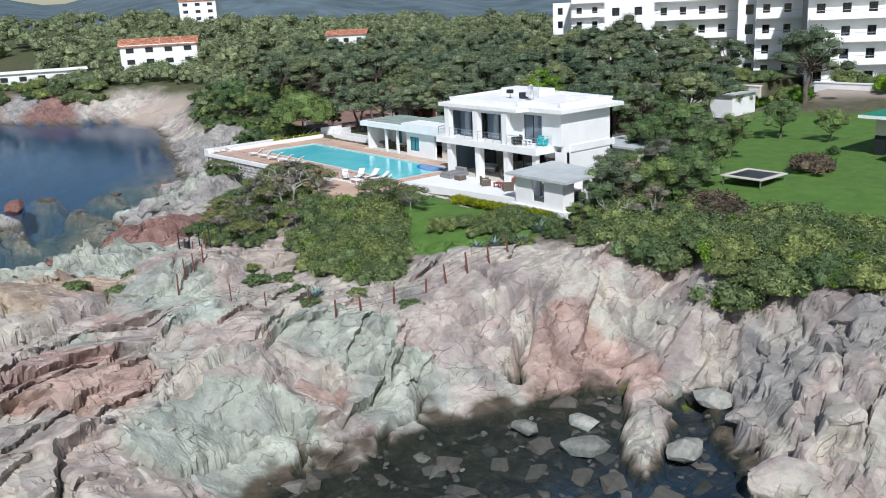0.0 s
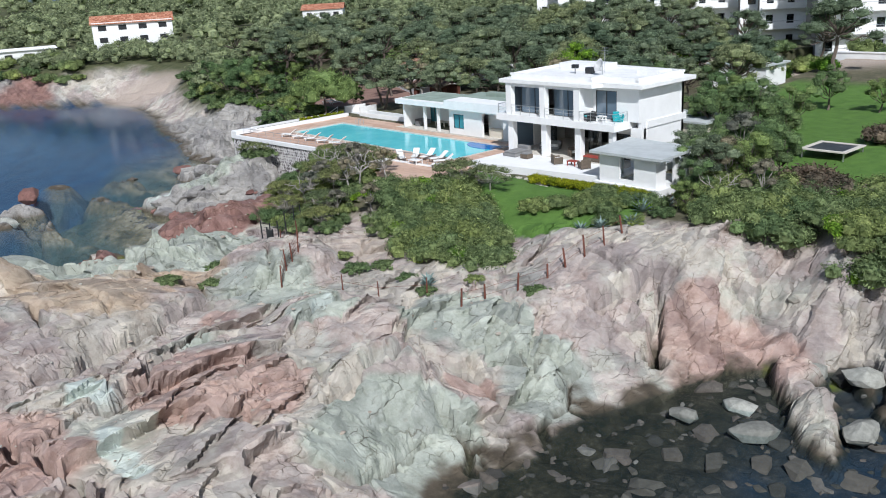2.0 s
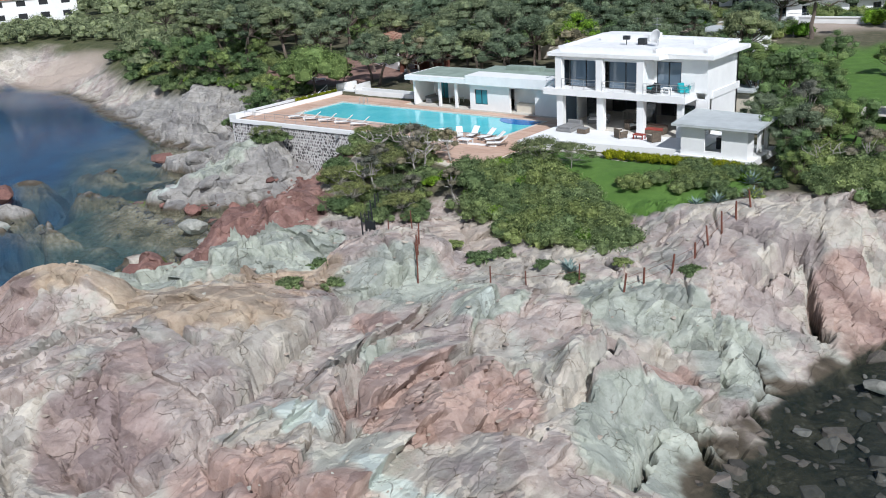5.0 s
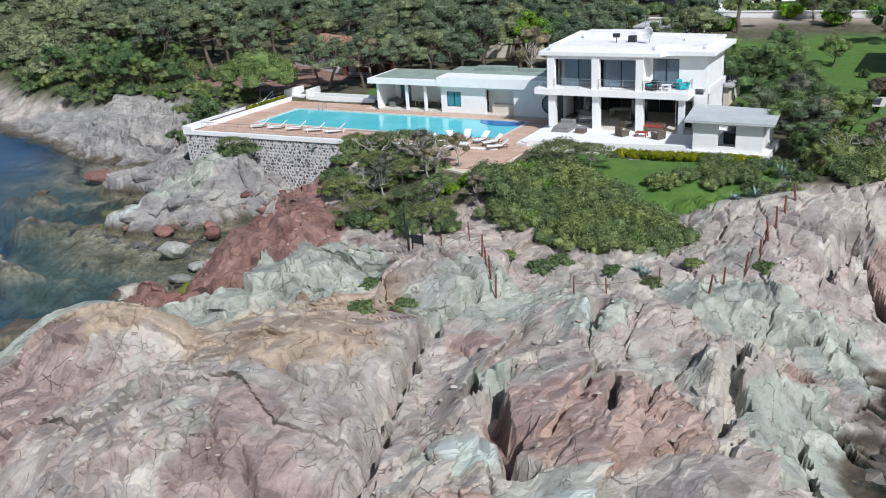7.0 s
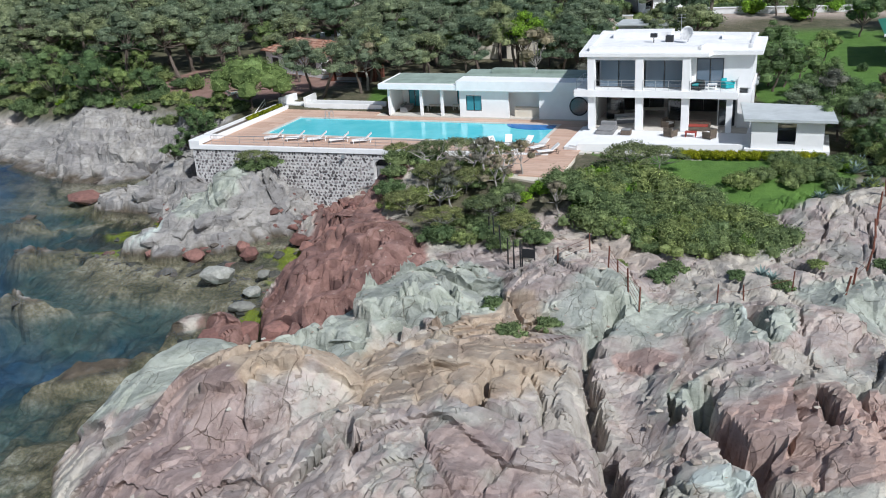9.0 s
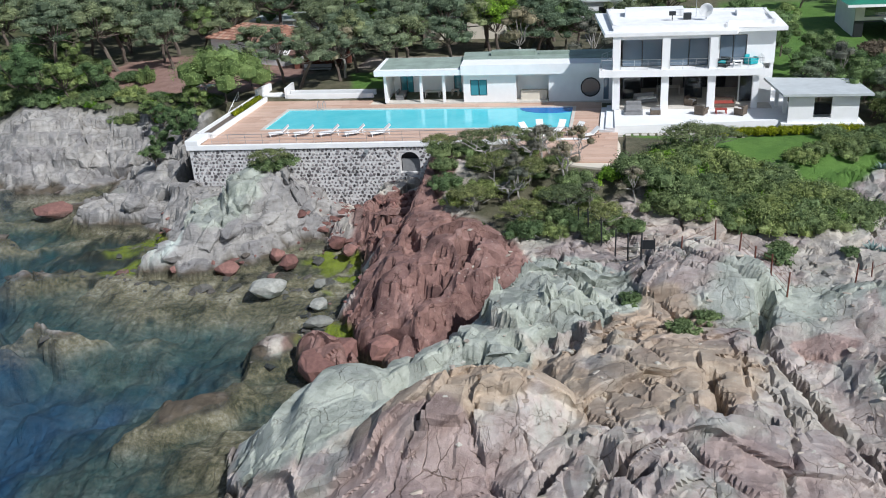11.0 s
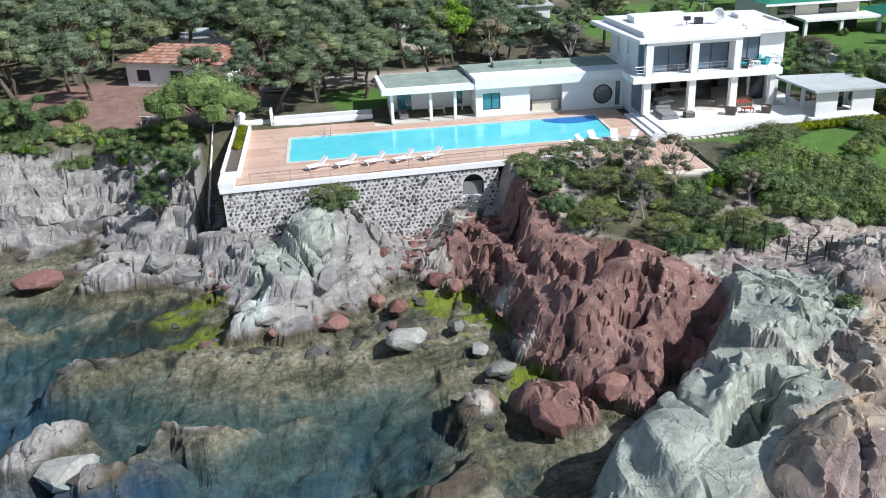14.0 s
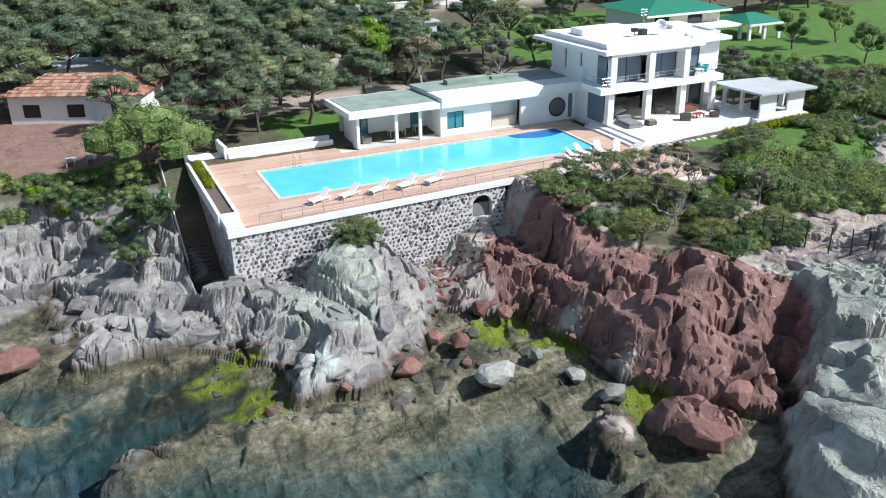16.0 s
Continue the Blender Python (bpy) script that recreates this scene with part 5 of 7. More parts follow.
def strewn(poly, count, seed, gap, k0, k1):
    """Places inside a polygon, kept gap metres apart."""
    rng, out = np.random.default_rng(seed), []
    xs, ys = [p[0] for p in poly], [p[1] for p in poly]
    for _ in range(count * 30):
        if len(out) >= count:
            break
        x, y = rng.uniform(min(xs), max(xs)), rng.uniform(min(ys), max(ys))
        if side_of(np.array([x]), np.array([y]), poly)[0] > 0 and all((x - o[0]) ** 2 + (y - o[1]) ** 2 > gap * gap for o in out):
            out.append((x, y, rng.uniform(0, 360), rng.uniform(k0, k1)))
    return out


pine_label = "tall maritime pine with a bare trunk and dark green crown"
pines = [make_tree("pine_tree", 10 + i, 9.0, 3.9, PINE, 5600, 0.115, pine_label, 0.42, 24, thick=0.55, heart=0.78) for i in range(4)]
far_pines = [make_tree("pine_tree", 110 + i, 7.0, 5.2, PINE, 420, 0.42, "distant pine in the woods behind the bay", 0.3, 9, heart=0.70, thick=0.8) for i in range(2)]
oaks = [make_tree("holm_oak", 20 + i, 6.5, 2.9, OAK, 4000, 0.10, "dense dark green holm oak", 0.25, 16, 0.3, top_only=False, thick=0.75, heart=0.78) for i in range(3)]
umbrella = make_tree("umbrella_tree", 31, 5.0, 4.0, UMBRELLA, 10000, 0.10, "pale green dome-shaped tree beside the pool terrace", 0.34, 22, thick=0.85, heart=0.8, puff=1.15)
greys = make_tree("bare_tree", 41, 8.0, 2.6, GREYLEAF, 1400, 0.12, "half-bare grey tree among the pines", 0.35, 8, bark=BARK_GREY)
limes = make_tree("bright_tree", 51, 6.5, 2.6, LIME, 4400, 0.13, "bright green broadleaf tree", 0.3, 14, 0.3)
scrubs = [make_shrub("scrub_bush", 60 + i, 1.7, 1.5, SCRUB, 2600, 0.08, "dense olive-green seaside scrub bush") for i in range(4)]
wind_label = "low windswept pine bush with grey-green needles on the rock edge"
winds = [make_tree("windswept_pine", 220 + i, 3.0, 2.7, WIND, 4600, 0.075, wind_label, 0.30, 22, thick=0.5, heart=0.5, bark=BARK_GREY, puff=0.78) for i in range(2)]
brights = make_shrub("bright_bush", 70, 1.2, 1.2, LIME, 1500, 0.10, "bright green leafy bush among the scrub")
hedges = make_shrub("hedge_bush", 71, 0.9, 0.95, YELLOW, 1300, 0.09, "yellow-green clipped hedge bush", category="hedge")
heath = make_shrub("dry_bush", 72, 1.5, 1.3, DRY, 1500, 0.10, "dry reddish-grey heath bush on the slope")
tufts = make_shrub("low_bush", 73, 0.8, 0.45, SCRUB, 800, 0.08, "low green tuft growing on bare rock")
rounds = make_shrub("round_bush", 74, 1.3, 2.0, OAK, 2200, 0.10, "clipped round dark green bush")

WOOD_A = [(-134, 66), (-122, 84), (-108, 88), (-99, 78), (-96, 80), (-72, 84), (-72, 104), (-150, 130), (-190, 112), (-170, 84)]
WOOD_B = [(-74, 80), (-60, 82), (-70, 108), (-110, 150), (-150, 140), (-120, 100)]
WOOD_C = [(-52.5, 63), (-47, 54), (-42.5, 50.5), (-41.5, 54), (-43, 59), (-46, 66), (-54, 76), (-62, 84), (-60, 70)]
FAR = [(-150, 128), (-125, 160), (-150, 200), (-300, 300), (-420, 230), (-400, 110), (-320, 70), (-275, 70), (-268, 100), (-228, 96), (-205, 96)]
FAR_W = [(-300, 60), (-320, 300), (-470, 280), (-520, 90), (-420, 30)]
FAR_B = [(-60, 165), (60, 160), (90, 400), (-100, 420), (-130, 250)]
APT_PINES = [(-128.1, 150.1, 0, 1.10), (-137.6, 168.3, 53, 1.00), (-75.4, 131.4, 106, 1.00), (-150.0, 165.4, 159, 0.80), (-107.5, 146.9, 212, 0.70), (-217.5, 196.7, 265, 0.90), (-158.5, 154.4, 318, 0.70), (-93.5, 145.5, 11, 0.60), (-84.6, 160.7, 64, 0.60), (-324.3, 279.1, 117, 1.00), (-128.4, 133.1, 170, 0.80)]
KEY_PINES = [(-97, 70, 0, 0.85), (-91, 71, 70, 0.8), (-86, 70.5, 140, 0.75), (-100, 72, 20, 0.9), (-94, 75, 200, 0.9), (-88, 79, 30, 0.9), (-83, 79.5, 80, 0.85), (-78, 80.5, 10, 0.8), (-73, 81, 100, 0.8), (-104, 78, 0, 0.9),
             (-63, 109, 0, 1.25), (-102.5, 64.5, 50, 0.8), (-98, 66.5, 10, 0.75), (-93, 67, 200, 0.8), (-178, 84, 0, 1.0), (-107.8, 86, 30, 1.0), (-104.4, 66.0, 10, 0.75), (-109.5, 71.5, 60, 0.7), (-122, 74, 90, 0.8), (-119, 86, 0, 0.9),
             (-66.5, 82, 0, 0.7), (-53.5, 73, 0, 0.55), (-49.5, 57, 100, 0.55), (-46.5, 52.5, 30, 0.6), (-108, 128, 0, 1.3), (-113, 124, 60, 1.1)] + APT_PINES
BEHIND = [(-42, 98), (-20, 92), (15, 95), (20, 125), (-38, 125)]
KEY_OAKS = strewn(BEHIND, 16, 44, 4.0, 0.8, 1.2) + [(-50.5, 74, 0, 0.7), (-47.8, 68.4, 60, 0.6), (-46.6, 63, 120, 0.6), (-45.6, 58, 180, 0.55), (-53, 87, 240, 0.8), (-48, 88, 300, 0.6), (-49.5, 113.7, 0, 0.90), (-43.7, 103.4, 71, 0.90), (-54.4, 119.7, 142, 0.80), (-26.7, 72.4, 137, 0.80), (-18.8, 72.5, 208, 0.90), (-24.3, 62.9, 279, 0.80), (-85.5, 112.1, 132, 0.60), (-82.8, 98.3, 203, 0.60),
            (-131, 59.5, 0, 0.9), (-134.5, 61, 60, 1.0), (-128, 61, 20, 0.8), (-141, 63, 90, 0.9), (-149, 66, 0, 0.9), (-157, 69, 40, 0.8), (-125, 62, 70, 0.7),
            (-109.8, 50.3, 0, 0.55), (-110.8, 52.8, 50, 0.6), (-111.8, 48.6, 100, 0.45), (-113, 51.5, 10, 0.5), (-116.5, 57.5, 60, 0.5), (-107.2, 63.5, 60, 0.5), (-45.0, 48.6, 0, 0.5), (-43.6, 46.2, 70, 0.45), 
            (-111, 56.5, 0, 0.5), (-114, 55.5, 90, 0.45), (-110.5, 53.0, 30, 0.4)]
wood = strewn(BEHIND, 22, 45, 4.5, 0.8, 1.1) + strewn(WOOD_A, 84, 1, 4.6, 0.75, 1.15) + strewn(WOOD_B, 40, 2, 4.8, 0.75, 1.1)
for i in range(4):
    planted(pines[i], wood[i::4] + KEY_PINES[i::4], "pines behind the villa")
SHORE_W = [(-158, 66), (-190, 82), (-214, 80), (-228, 64), (-246, 62), (-246, 82), (-236, 90), (-200, 100), (-165, 86)]


def woodland(name, protos, places, label):
    """Trees too far and too many to tell apart: one mesh."""
    verts, faces, base = [], [], 0
    crowns = [next(c.data for c in p.children if c.name.startswith("crown")) for p in protos]
    data = [(np.array([v.co[:] for v in me.vertices]), [tuple(f.vertices) for f in me.polygons]) for me in crowns]
    xs, ys = np.array([q[0] for q in places]), np.array([q[1] for q in places])
    zs, _ = ground_height(xs, ys)
    for n, (x, y, turn, k) in enumerate(places):
        v, f = data[n % len(data)]
        c, s = math.cos(radians(turn)), math.sin(radians(turn))
        w = np.stack([x + k * (v[:, 0] * c - v[:, 1] * s), y + k * (v[:, 0] * s + v[:, 1] * c), zs[n] - 0.1 + k * (v[:, 2] - 1.2)], -1)
        verts.append(w)
        faces += [tuple(base + i for i in g) for g in f]
        base += len(v)
    me = bpy.data.meshes.new(name)
    me.from_pydata(np.concatenate(verts).tolist(), [], faces)
    me.materials.append(PINE)
    return tagged(new(name, me), label, "woods", kind="stuff")


woodland("woods", far_pines, strewn(FAR, 230, 5, 6.0, 0.7, 1.05) + strewn(FAR_W, 110, 25, 10.0, 0.9, 1.4) + strewn(FAR_B, 60, 15, 9, 0.8, 1.1) + strewn(SHORE_W, 110, 17, 4.0, 0.35, 0.65), "distant dark green pine woods behind the bay and the gardens")
for proto in far_pines:
    for ob in (*proto.children, proto):
        bpy.data.objects.remove(ob)
wc = strewn(WOOD_C, 18, 3, 2.6, 0.6, 0.9)
for i in range(3):
    planted(oaks[i], strewn(WOOD_A, 18, 30 + i, 6, 0.6, 0.95) + wc[i::3] + KEY_OAKS[i::3], "oaks in the grounds")
front_yard = strewn([(-100, 122), (-50, 124), (-20, 120), (-20, 130), (-100, 133)], 40, 94, 2.6, 1.0, 1.8)
shore_scrub = front_yard + strewn([(-128, 59), (-140, 60), (-160, 66), (-185, 76), (-160, 78), (-135, 66)], 46, 92, 2.4, 0.8, 1.5) + strewn([(-216, 64), (-240, 50), (-290, 38), (-290, 62), (-225, 74)], 50, 93, 3.0, 1.0, 2.0)
planted(umbrella, [(-108.9, 59.6, 0, 1.12)])
planted(greys, [(-74.5, 34.5, 30, 0.42), (-71.6, 36.6, 100, 0.45), (-66.2, 35, 60, 0.4), (-69.2, 33.5, 10, 0.38), (-39.5, 50, 70, 0.5), (-73, 38.5, 0, 0.5), (-70.5, 40, 90, 0.45), (-75.5, 36, 200, 0.4), (-78, 73, 0, 1.0), (-70, 71, 60, 0.9), (-98, 68, 120, 0.8), (-44, 53, 30, 0.6), (-48, 60, 200, 0.7)], "bare trees")
WINDS = [(-78, 33.6, 0, 0.8), (-74.2, 31, 70, 0.75), (-71, 33.4, 10, 0.9), (-77, 37, 50, 0.8), (-82, 41.6, 20, 0.6), (-76.6, 41.4, 0, 1.0), (-79.6, 41.8, 90, 0.75), (-73.6, 41.4, 140, 0.85), (-68.6, 31.2, 80, 0.75),
         (-97.4, 41.6, 30, 0.75), (-62.0, 41.2, 40, 1.0), (-60.2, 42.6, 0, 0.8), (-74.2, 36.5, 110, 0.8)]
for i in range(2):
    planted(winds[i], WINDS[i::2], "windswept pines")


def dead_tree(seed):
    """A leafless bleached pine: leaning stem with forked branches."""
    rng = np.random.default_rng(seed)
    root = thing("dead_tree", (0, 0, 0), "bleached leafless pine with twisted branches", "dead tree", "dead trees")
    bm = bmesh.new()
    limb(bm, (0, 0, -0.3), (0.3, 0.1, 1.3), 0.09, 0.065, rng, 4, 0.2)
    part("trunk", bm, BARK_GREY, root)
    for i in range(5):
        a = i * 1.3 + rng.uniform(-0.3, 0.3)
        tip = Vector((0.3 + 1.7 * math.cos(a), 0.1 + 1.7 * math.sin(a), rng.uniform(1.9, 2.9)))
        bm = bmesh.new()
        limb(bm, (0.3, 0.1, 1.2), tip, 0.06, 0.02, rng, 5, 0.3)
        for f in (0.5, 0.75):
            p = Vector((0.3, 0.1, 1.2)).lerp(tip, f)
            limb(bm, p, p + Vector(rng.normal(scale=0.5, size=3)) + Vector((0, 0, 0.4)), 0.03, 0.01, rng, 3, 0.25)
        part("branch", bm, BARK_GREY, root)
    return root


planted(dead_tree(5), [(-74.5, 38.6, 0, 1.15), (-71.2, 37.2, 100, 1.2), (-77.6, 38.6, 200, 1.0), (-75.6, 34.2, 300, 1.0), (-42.6, 48.4, 40, 0.95)])
planted(limes, [(-82, 80, 0, 1.2), (-77, 90, 40, 1.0), (-63, 68, 90, 0.8), (-100, 84, 10, 1.0)], "bright trees")
MAQUIS = [(-66.5, 37.5), (-62.5, 40.8), (-58, 38.8), (-53, 35.5), (-50, 33.5), (-56, 30.5), (-60, 33), (-64, 34)]
COVE_SCRUB = [(-78, 30.5), (-70, 27), (-66, 29), (-67, 35), (-72, 40), (-79, 43), (-84, 41.5)]
SLOPE = [(-45, 51), (-40.5, 44), (-35.5, 47), (-30, 44.6), (-24, 47.5), (-15, 50.5), (-18, 58), (-33, 58), (-40, 54)]
BANK = [(-126, 59), (-110, 56.5), (-109, 59.5), (-118, 62), (-134, 63.5), (-134, 60)]
LEFT = [(-160, 70), (-135, 60), (-120, 62), (-128, 72), (-150, 84)]
scr = strewn(MAQUIS, 46, 6, 1.3, 1.0, 1.45) + strewn(COVE_SCRUB, 24, 7, 1.8, 0.6, 1.0) + strewn(SLOPE, 84, 8, 1.5, 0.8, 1.5) + strewn(BANK, 46, 9, 1.5, 0.55, 0.9) + strewn(LEFT, 34, 91, 2.6, 0.8, 1.4) + shore_scrub
scr += [(-97.5, 41.5, 0, 1.0), (-96.2, 42.5, 40, 0.8)] + strewn([(-54, 41), (-45, 41), (-43, 46.5), (-51, 46.3)], 17, 10, 1.2, 0.5, 0.85)
for i in range(4):
    planted(scrubs[i], scr[i::4], "scrub on the slope")
planted(brights, strewn(BANK, 12, 19, 2.2, 0.6, 0.9) + strewn(LEFT, 12, 29, 3, 0.8, 1.3) + strewn([(-90, 108), (-45, 112), (-30, 122), (-90, 128)], 14, 96, 5, 1.2, 2.0) + strewn(MAQUIS, 12, 11, 2.0, 1.0, 1.4) + [(-68, 37, 0, 1), (-69.5, 36, 40, 0.8), (-46.5, 44.8, 0, 0.7)] + strewn(SLOPE, 18, 12, 2.2, 0.9, 1.3), "bright bushes")
planted(hedges, [(-59 + 0.95 * i, 46.9 + 0.07 * i, 37 * i, 0.85, 6.2) for i in range(12)] + [(-105.2, 53.5 + 1.0 * i, 50 * i, 0.55, 6.6) for i in range(7)] + [(-101 + 1.9 * i, 62.6, 70 * i, 0.6, 6.4) for i in range(4)], "hedge")
planted(heath, [(-39.0, 55.5, 0, 1.9), (-37.2, 54.6, 60, 1.7), (-41, 73, 0, 1.5)], "dry bushes")
planted(tufts, [(-66.5, 20.5, 0, 1.3), (-57.5, 26.5, 30, 1.4), (-50.3, 26.8, 60, 1.0), (-62.5, 18, 0, 1.2), (-64, 15.5, 80, 1.3), (-53, 27.5, 10, 1), (-32.5, 47.5, 20, 1.6), (-44.5, 31, 50, 1.2), (-57, 28.5, 90, 1.3),
                (-48.5, 29.5, 15, 0.9), (-60.5, 27.5, 200, 1.1)], "tufts on the rock")
planted(rounds, [(-128, 66, 0, 1.1), (-122, 67, 40, 1), (-125, 64, 80, 0.8), (-44, 82, 0, 0.5), (-36, 88, 0, 0.6), (-40, 74, 0, 0.45), (-33, 80, 0, 0.5)], "round bushes")


# ---------------------------------------------------------------- neighbours and distance
def storey_block(parent, x0, x1, y0, y1, z0, storeys, high, cols, depth=1.6, balcony=True):
    """A stretch of apartment facade along x facing -y: wall with openings, windows, balconies with parapets."""
    step = (x1 - x0) / cols
    for s in range(storeys):
        z = z0 + s * high
        holes = [(x0 + step * (i + 0.33), x0 + step * (i + 0.67), z + 0.4, z + high * 0.62) for i in range(cols)]
        part("wall", pierced(x0, x1, y0, y0 + 0.4, z, z + high, holes), BRIGHT_WHITE, parent)
        for xa, xb, za, zb in holes:
            w = part("window", boxes((xa, xb, y0 + 0.28, y0 + 0.34, za, zb)), DARK, parent)
            for a, b in ((xa + 0.08, (xa + xb) / 2 - 0.05), ((xa + xb) / 2 + 0.05, xb - 0.08)):
                part("pane", boxes((a, b, y0 + 0.25, y0 + 0.275, za + 0.08, zb - 0.08)), GLASS, w)
        if balcony:
            b = part("balcony", boxes((x0 + 0.3, x1 - 0.3, y0 - depth, y0 - 0.01, z - 0.25, z), (x0 + 0.3, x1 - 0.3, y0 - depth, y0 - depth + 0.2, z, z + 0.75)), BRIGHT_WHITE, parent)
            part("balcony_rail", boxes((x0 + 0.3, x1 - 0.3, y0 - depth + 0.05, y0 - depth + 0.12, z + 1.1, z + 1.18)), METAL, b)
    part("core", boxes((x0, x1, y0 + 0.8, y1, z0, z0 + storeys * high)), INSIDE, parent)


apartments = thing("apartment_building", (-95, 140, 8), "large white apartment building with long balconies", "building")
for x0, x1, y0, storeys, cols, decks in ((-178, -166, 180, 4, 3, False), (-166, -142, 177, 6, 6, True), (-142, -117, 163, 5, 5, False), (-116, -98, 147, 6, 5, True), (-98, -94, 146, 6, 1, False), (-94, -80, 147, 6, 4, True),
                                             (-80, -50, 142, 6, 8, True)):
    before = set(apartments.children)
    storey_block(apartments, x0, x1, y0, y0 + 13, 7.5, storeys, 3.5, cols, balcony=decks)
    mid = Matrix.Translation(Vector(((x0 + x1) / 2, y0, 0)) - apartments.matrix_basis.translation)
    turned = mid @ Matrix.Rotation(radians(34), 4, "Z") @ mid.inverted()
    for block in set(apartments.children) - before:
        block.matrix_basis = turned @ block.matrix_basis

for at, size, label in (((-82, 119, 7.6), (12, 1.2), "pale stone garden wall below the apartments"), ((-56, 122, 7.8), (26, 1.6), "long white garden wall beside the lawn"), ((-130, 122, 9.5), (34, 2.4), "pale stone terrace wall with a white balustrade")):
    w = thing("garden_wall", at, label, "wall", kind="structure")
    L, H = size
    part("wall_face", boxes((at[0] - L / 2, at[0] + L / 2, at[1], at[1] + 0.5, at[2] - 1.5, at[2] + H)), SHADE_WHITE if "pale" in label else WHITE, w)
    part("coping", boxes((at[0] - L / 2 - 0.1, at[0] + L / 2 + 0.1, at[1] - 0.1, at[1] + 0.6, at[2] + H, at[2] + H + 0.15)), WHITE, w)
    if "balustrade" in label:
        for i in range(int(L / 0.7)):
            part("baluster", boxes((at[0] - L / 2 + i * 0.7, at[0] - L / 2 + i * 0.7 + 0.25, at[1] + 0.1, at[1] + 0.4, at[2] + H + 0.15, at[2] + H + 1.0)), WHITE, w)
        part("handrail", boxes((at[0] - L / 2, at[0] + L / 2, at[1], at[1] + 0.5, at[2] + H + 1.0, at[2] + H + 1.15)), WHITE, w)


def tiled_roof(parent, x0, x1, y0, y1, z, rise, mat=None, over=0.5, hip=0.0):
    """A gabled or hipped roof of overlapping tile rows."""
    bm = bmesh.new()
    x0, x1, y0, y1 = x0 - over, x1 + over, y0 - over, y1 + over
    mid = (y0 + y1) / 2
    rows = 7
    for side in (0, 1):
        for r in range(rows):
            a, b = r / rows, (r + 1.12) / rows
            ya, yb = (y0 + (mid - y0) * a, y0 + (mid - y0) * b) if side == 0 else (y1 + (mid - y1) * a, y1 + (mid - y1) * b)
            za, zb = z + rise * a + 0.04, z + rise * b
            xl, xr = x0 + hip * a, x1 - hip * a
            count = max(2, int((xr - xl) / 0.5))
            for c in range(count):
                xa, xb = xl + (xr - xl) * c / count, xl + (xr - xl) * (c + 0.92) / count
                vs = [bm.verts.new(p) for p in ((xa, ya, za), (xb, ya, za), (xb, yb, zb), (xa, yb, zb), (xa, ya, za + 0.12), (xb, ya, za + 0.12), (xb, yb, zb + 0.1), (xa, yb, zb + 0.1))]
                for f in ((3, 2, 1, 0), (4, 5, 6, 7), (0, 1, 5, 4), (1, 2, 6, 5), (2, 3, 7, 6), (3, 0, 4, 7)):
                    bm.faces.new([vs[i] for i in f])
    for end, k in ((x0, 1), (x1, -1)):
        for r in range(rows if hip else 0):
            a, b = r / rows, (r + 1.12) / rows
            xa, xb, za, zb = end + k * hip * a, end + k * hip * b, z + rise * a + 0.04, z + rise * b
            ya, yb = y0 + (mid - y0) * a, y1 + (mid - y1) * a
            count = max(1, int((yb - ya) / 0.5))
            for c in range(count):
                p, q = ya + (yb - ya) * c / count, ya + (yb - ya) * (c + 0.92) / count
                vs = [bm.verts.new(v) for v in ((xa, p, za), (xa, q, za), (xb, q, zb), (xb, p, zb), (xa, p, za + 0.12), (xa, q, za + 0.12), (xb, q, zb + 0.1), (xb, p, zb + 0.1))]
                for f in ((3, 2, 1, 0), (4, 5, 6, 7), (0, 1, 5, 4), (1, 2, 6, 5), (2, 3, 7, 6), (3, 0, 4, 7)):
                    bm.faces.new([vs[i] for i in f])
    return tagged(part("roof", bm, mat or TILE, parent), kind="stuff")


def tiled_house(name, at, size, high, label, rz=0, openings=3, rise=1.6, mat=None, wall=None, hip=0.0):
    root = thing(name, (0, 0, 0), label, "house")
    w, d = size
    x0, x1, y0, y1 = -w / 2, w / 2, -d / 2, d / 2
    step = w / openings
    holes = [(x0 + step * (i + 0.3), x0 + step * (i + 0.7), z + 0.9, z + 2.2) for i in range(openings) for z in [0]]
    storeys = max(1, round(high / 3))
    for s in range(storeys):
        hz = [(a, b, s * 3 + 0.9, s * 3 + 2.2) for a, b, _, _ in holes]
        part("front_wall", pierced(x0, x1, y0, y0 + 0.3, s * 3.0, s * 3.0 + 3.0, hz), wall or WHITE, root)
        for a, b, za, zb in hz:
            part("window", boxes((a, b, y0 + 0.15, y0 + 0.2, za, zb)), DARK, root)
    part("rear_wall", boxes((x0, x0 + 0.3, y0 + 0.3, y1, 0, high), (x1 - 0.3, x1, y0 + 0.3, y1, 0, high), (x0 + 0.3, x1 - 0.3, y1 - 0.3, y1, 0, high)), wall or WHITE, root)
    tiled_roof(root, x0, x1, y0, y1, high, rise, mat=mat, hip=hip)
    root.matrix_basis = pose(*at, 0, 0, rz)
    return root


tiled_house("seaside_house", (-243, 91, 7.2), (20, 9), 8.5, "white two-storey house with a faded orange tiled roof above the beach", 66, 4, 2.0)
tiled_house("seaside_house", (-264, 62, 4.2), (28, 8), 6, "long white house on the red rocks across the bay", 78, 6, 0.5, mat=ROOF_WHITE)
tiled_house("white_house", (-385, 165, 14), (16, 12), 15, "white house half hidden among the pines", 55, 3, 1.5)
tiled_house("white_house", (-240, 150, 9), (12, 9), 6, "white house half hidden among the pines", 50, 3, 1.5)
tiled_house("white_house", (-35, 138, 9), (18, 9), 6, "white villa behind the garden wall", 10, 3, 1.2)
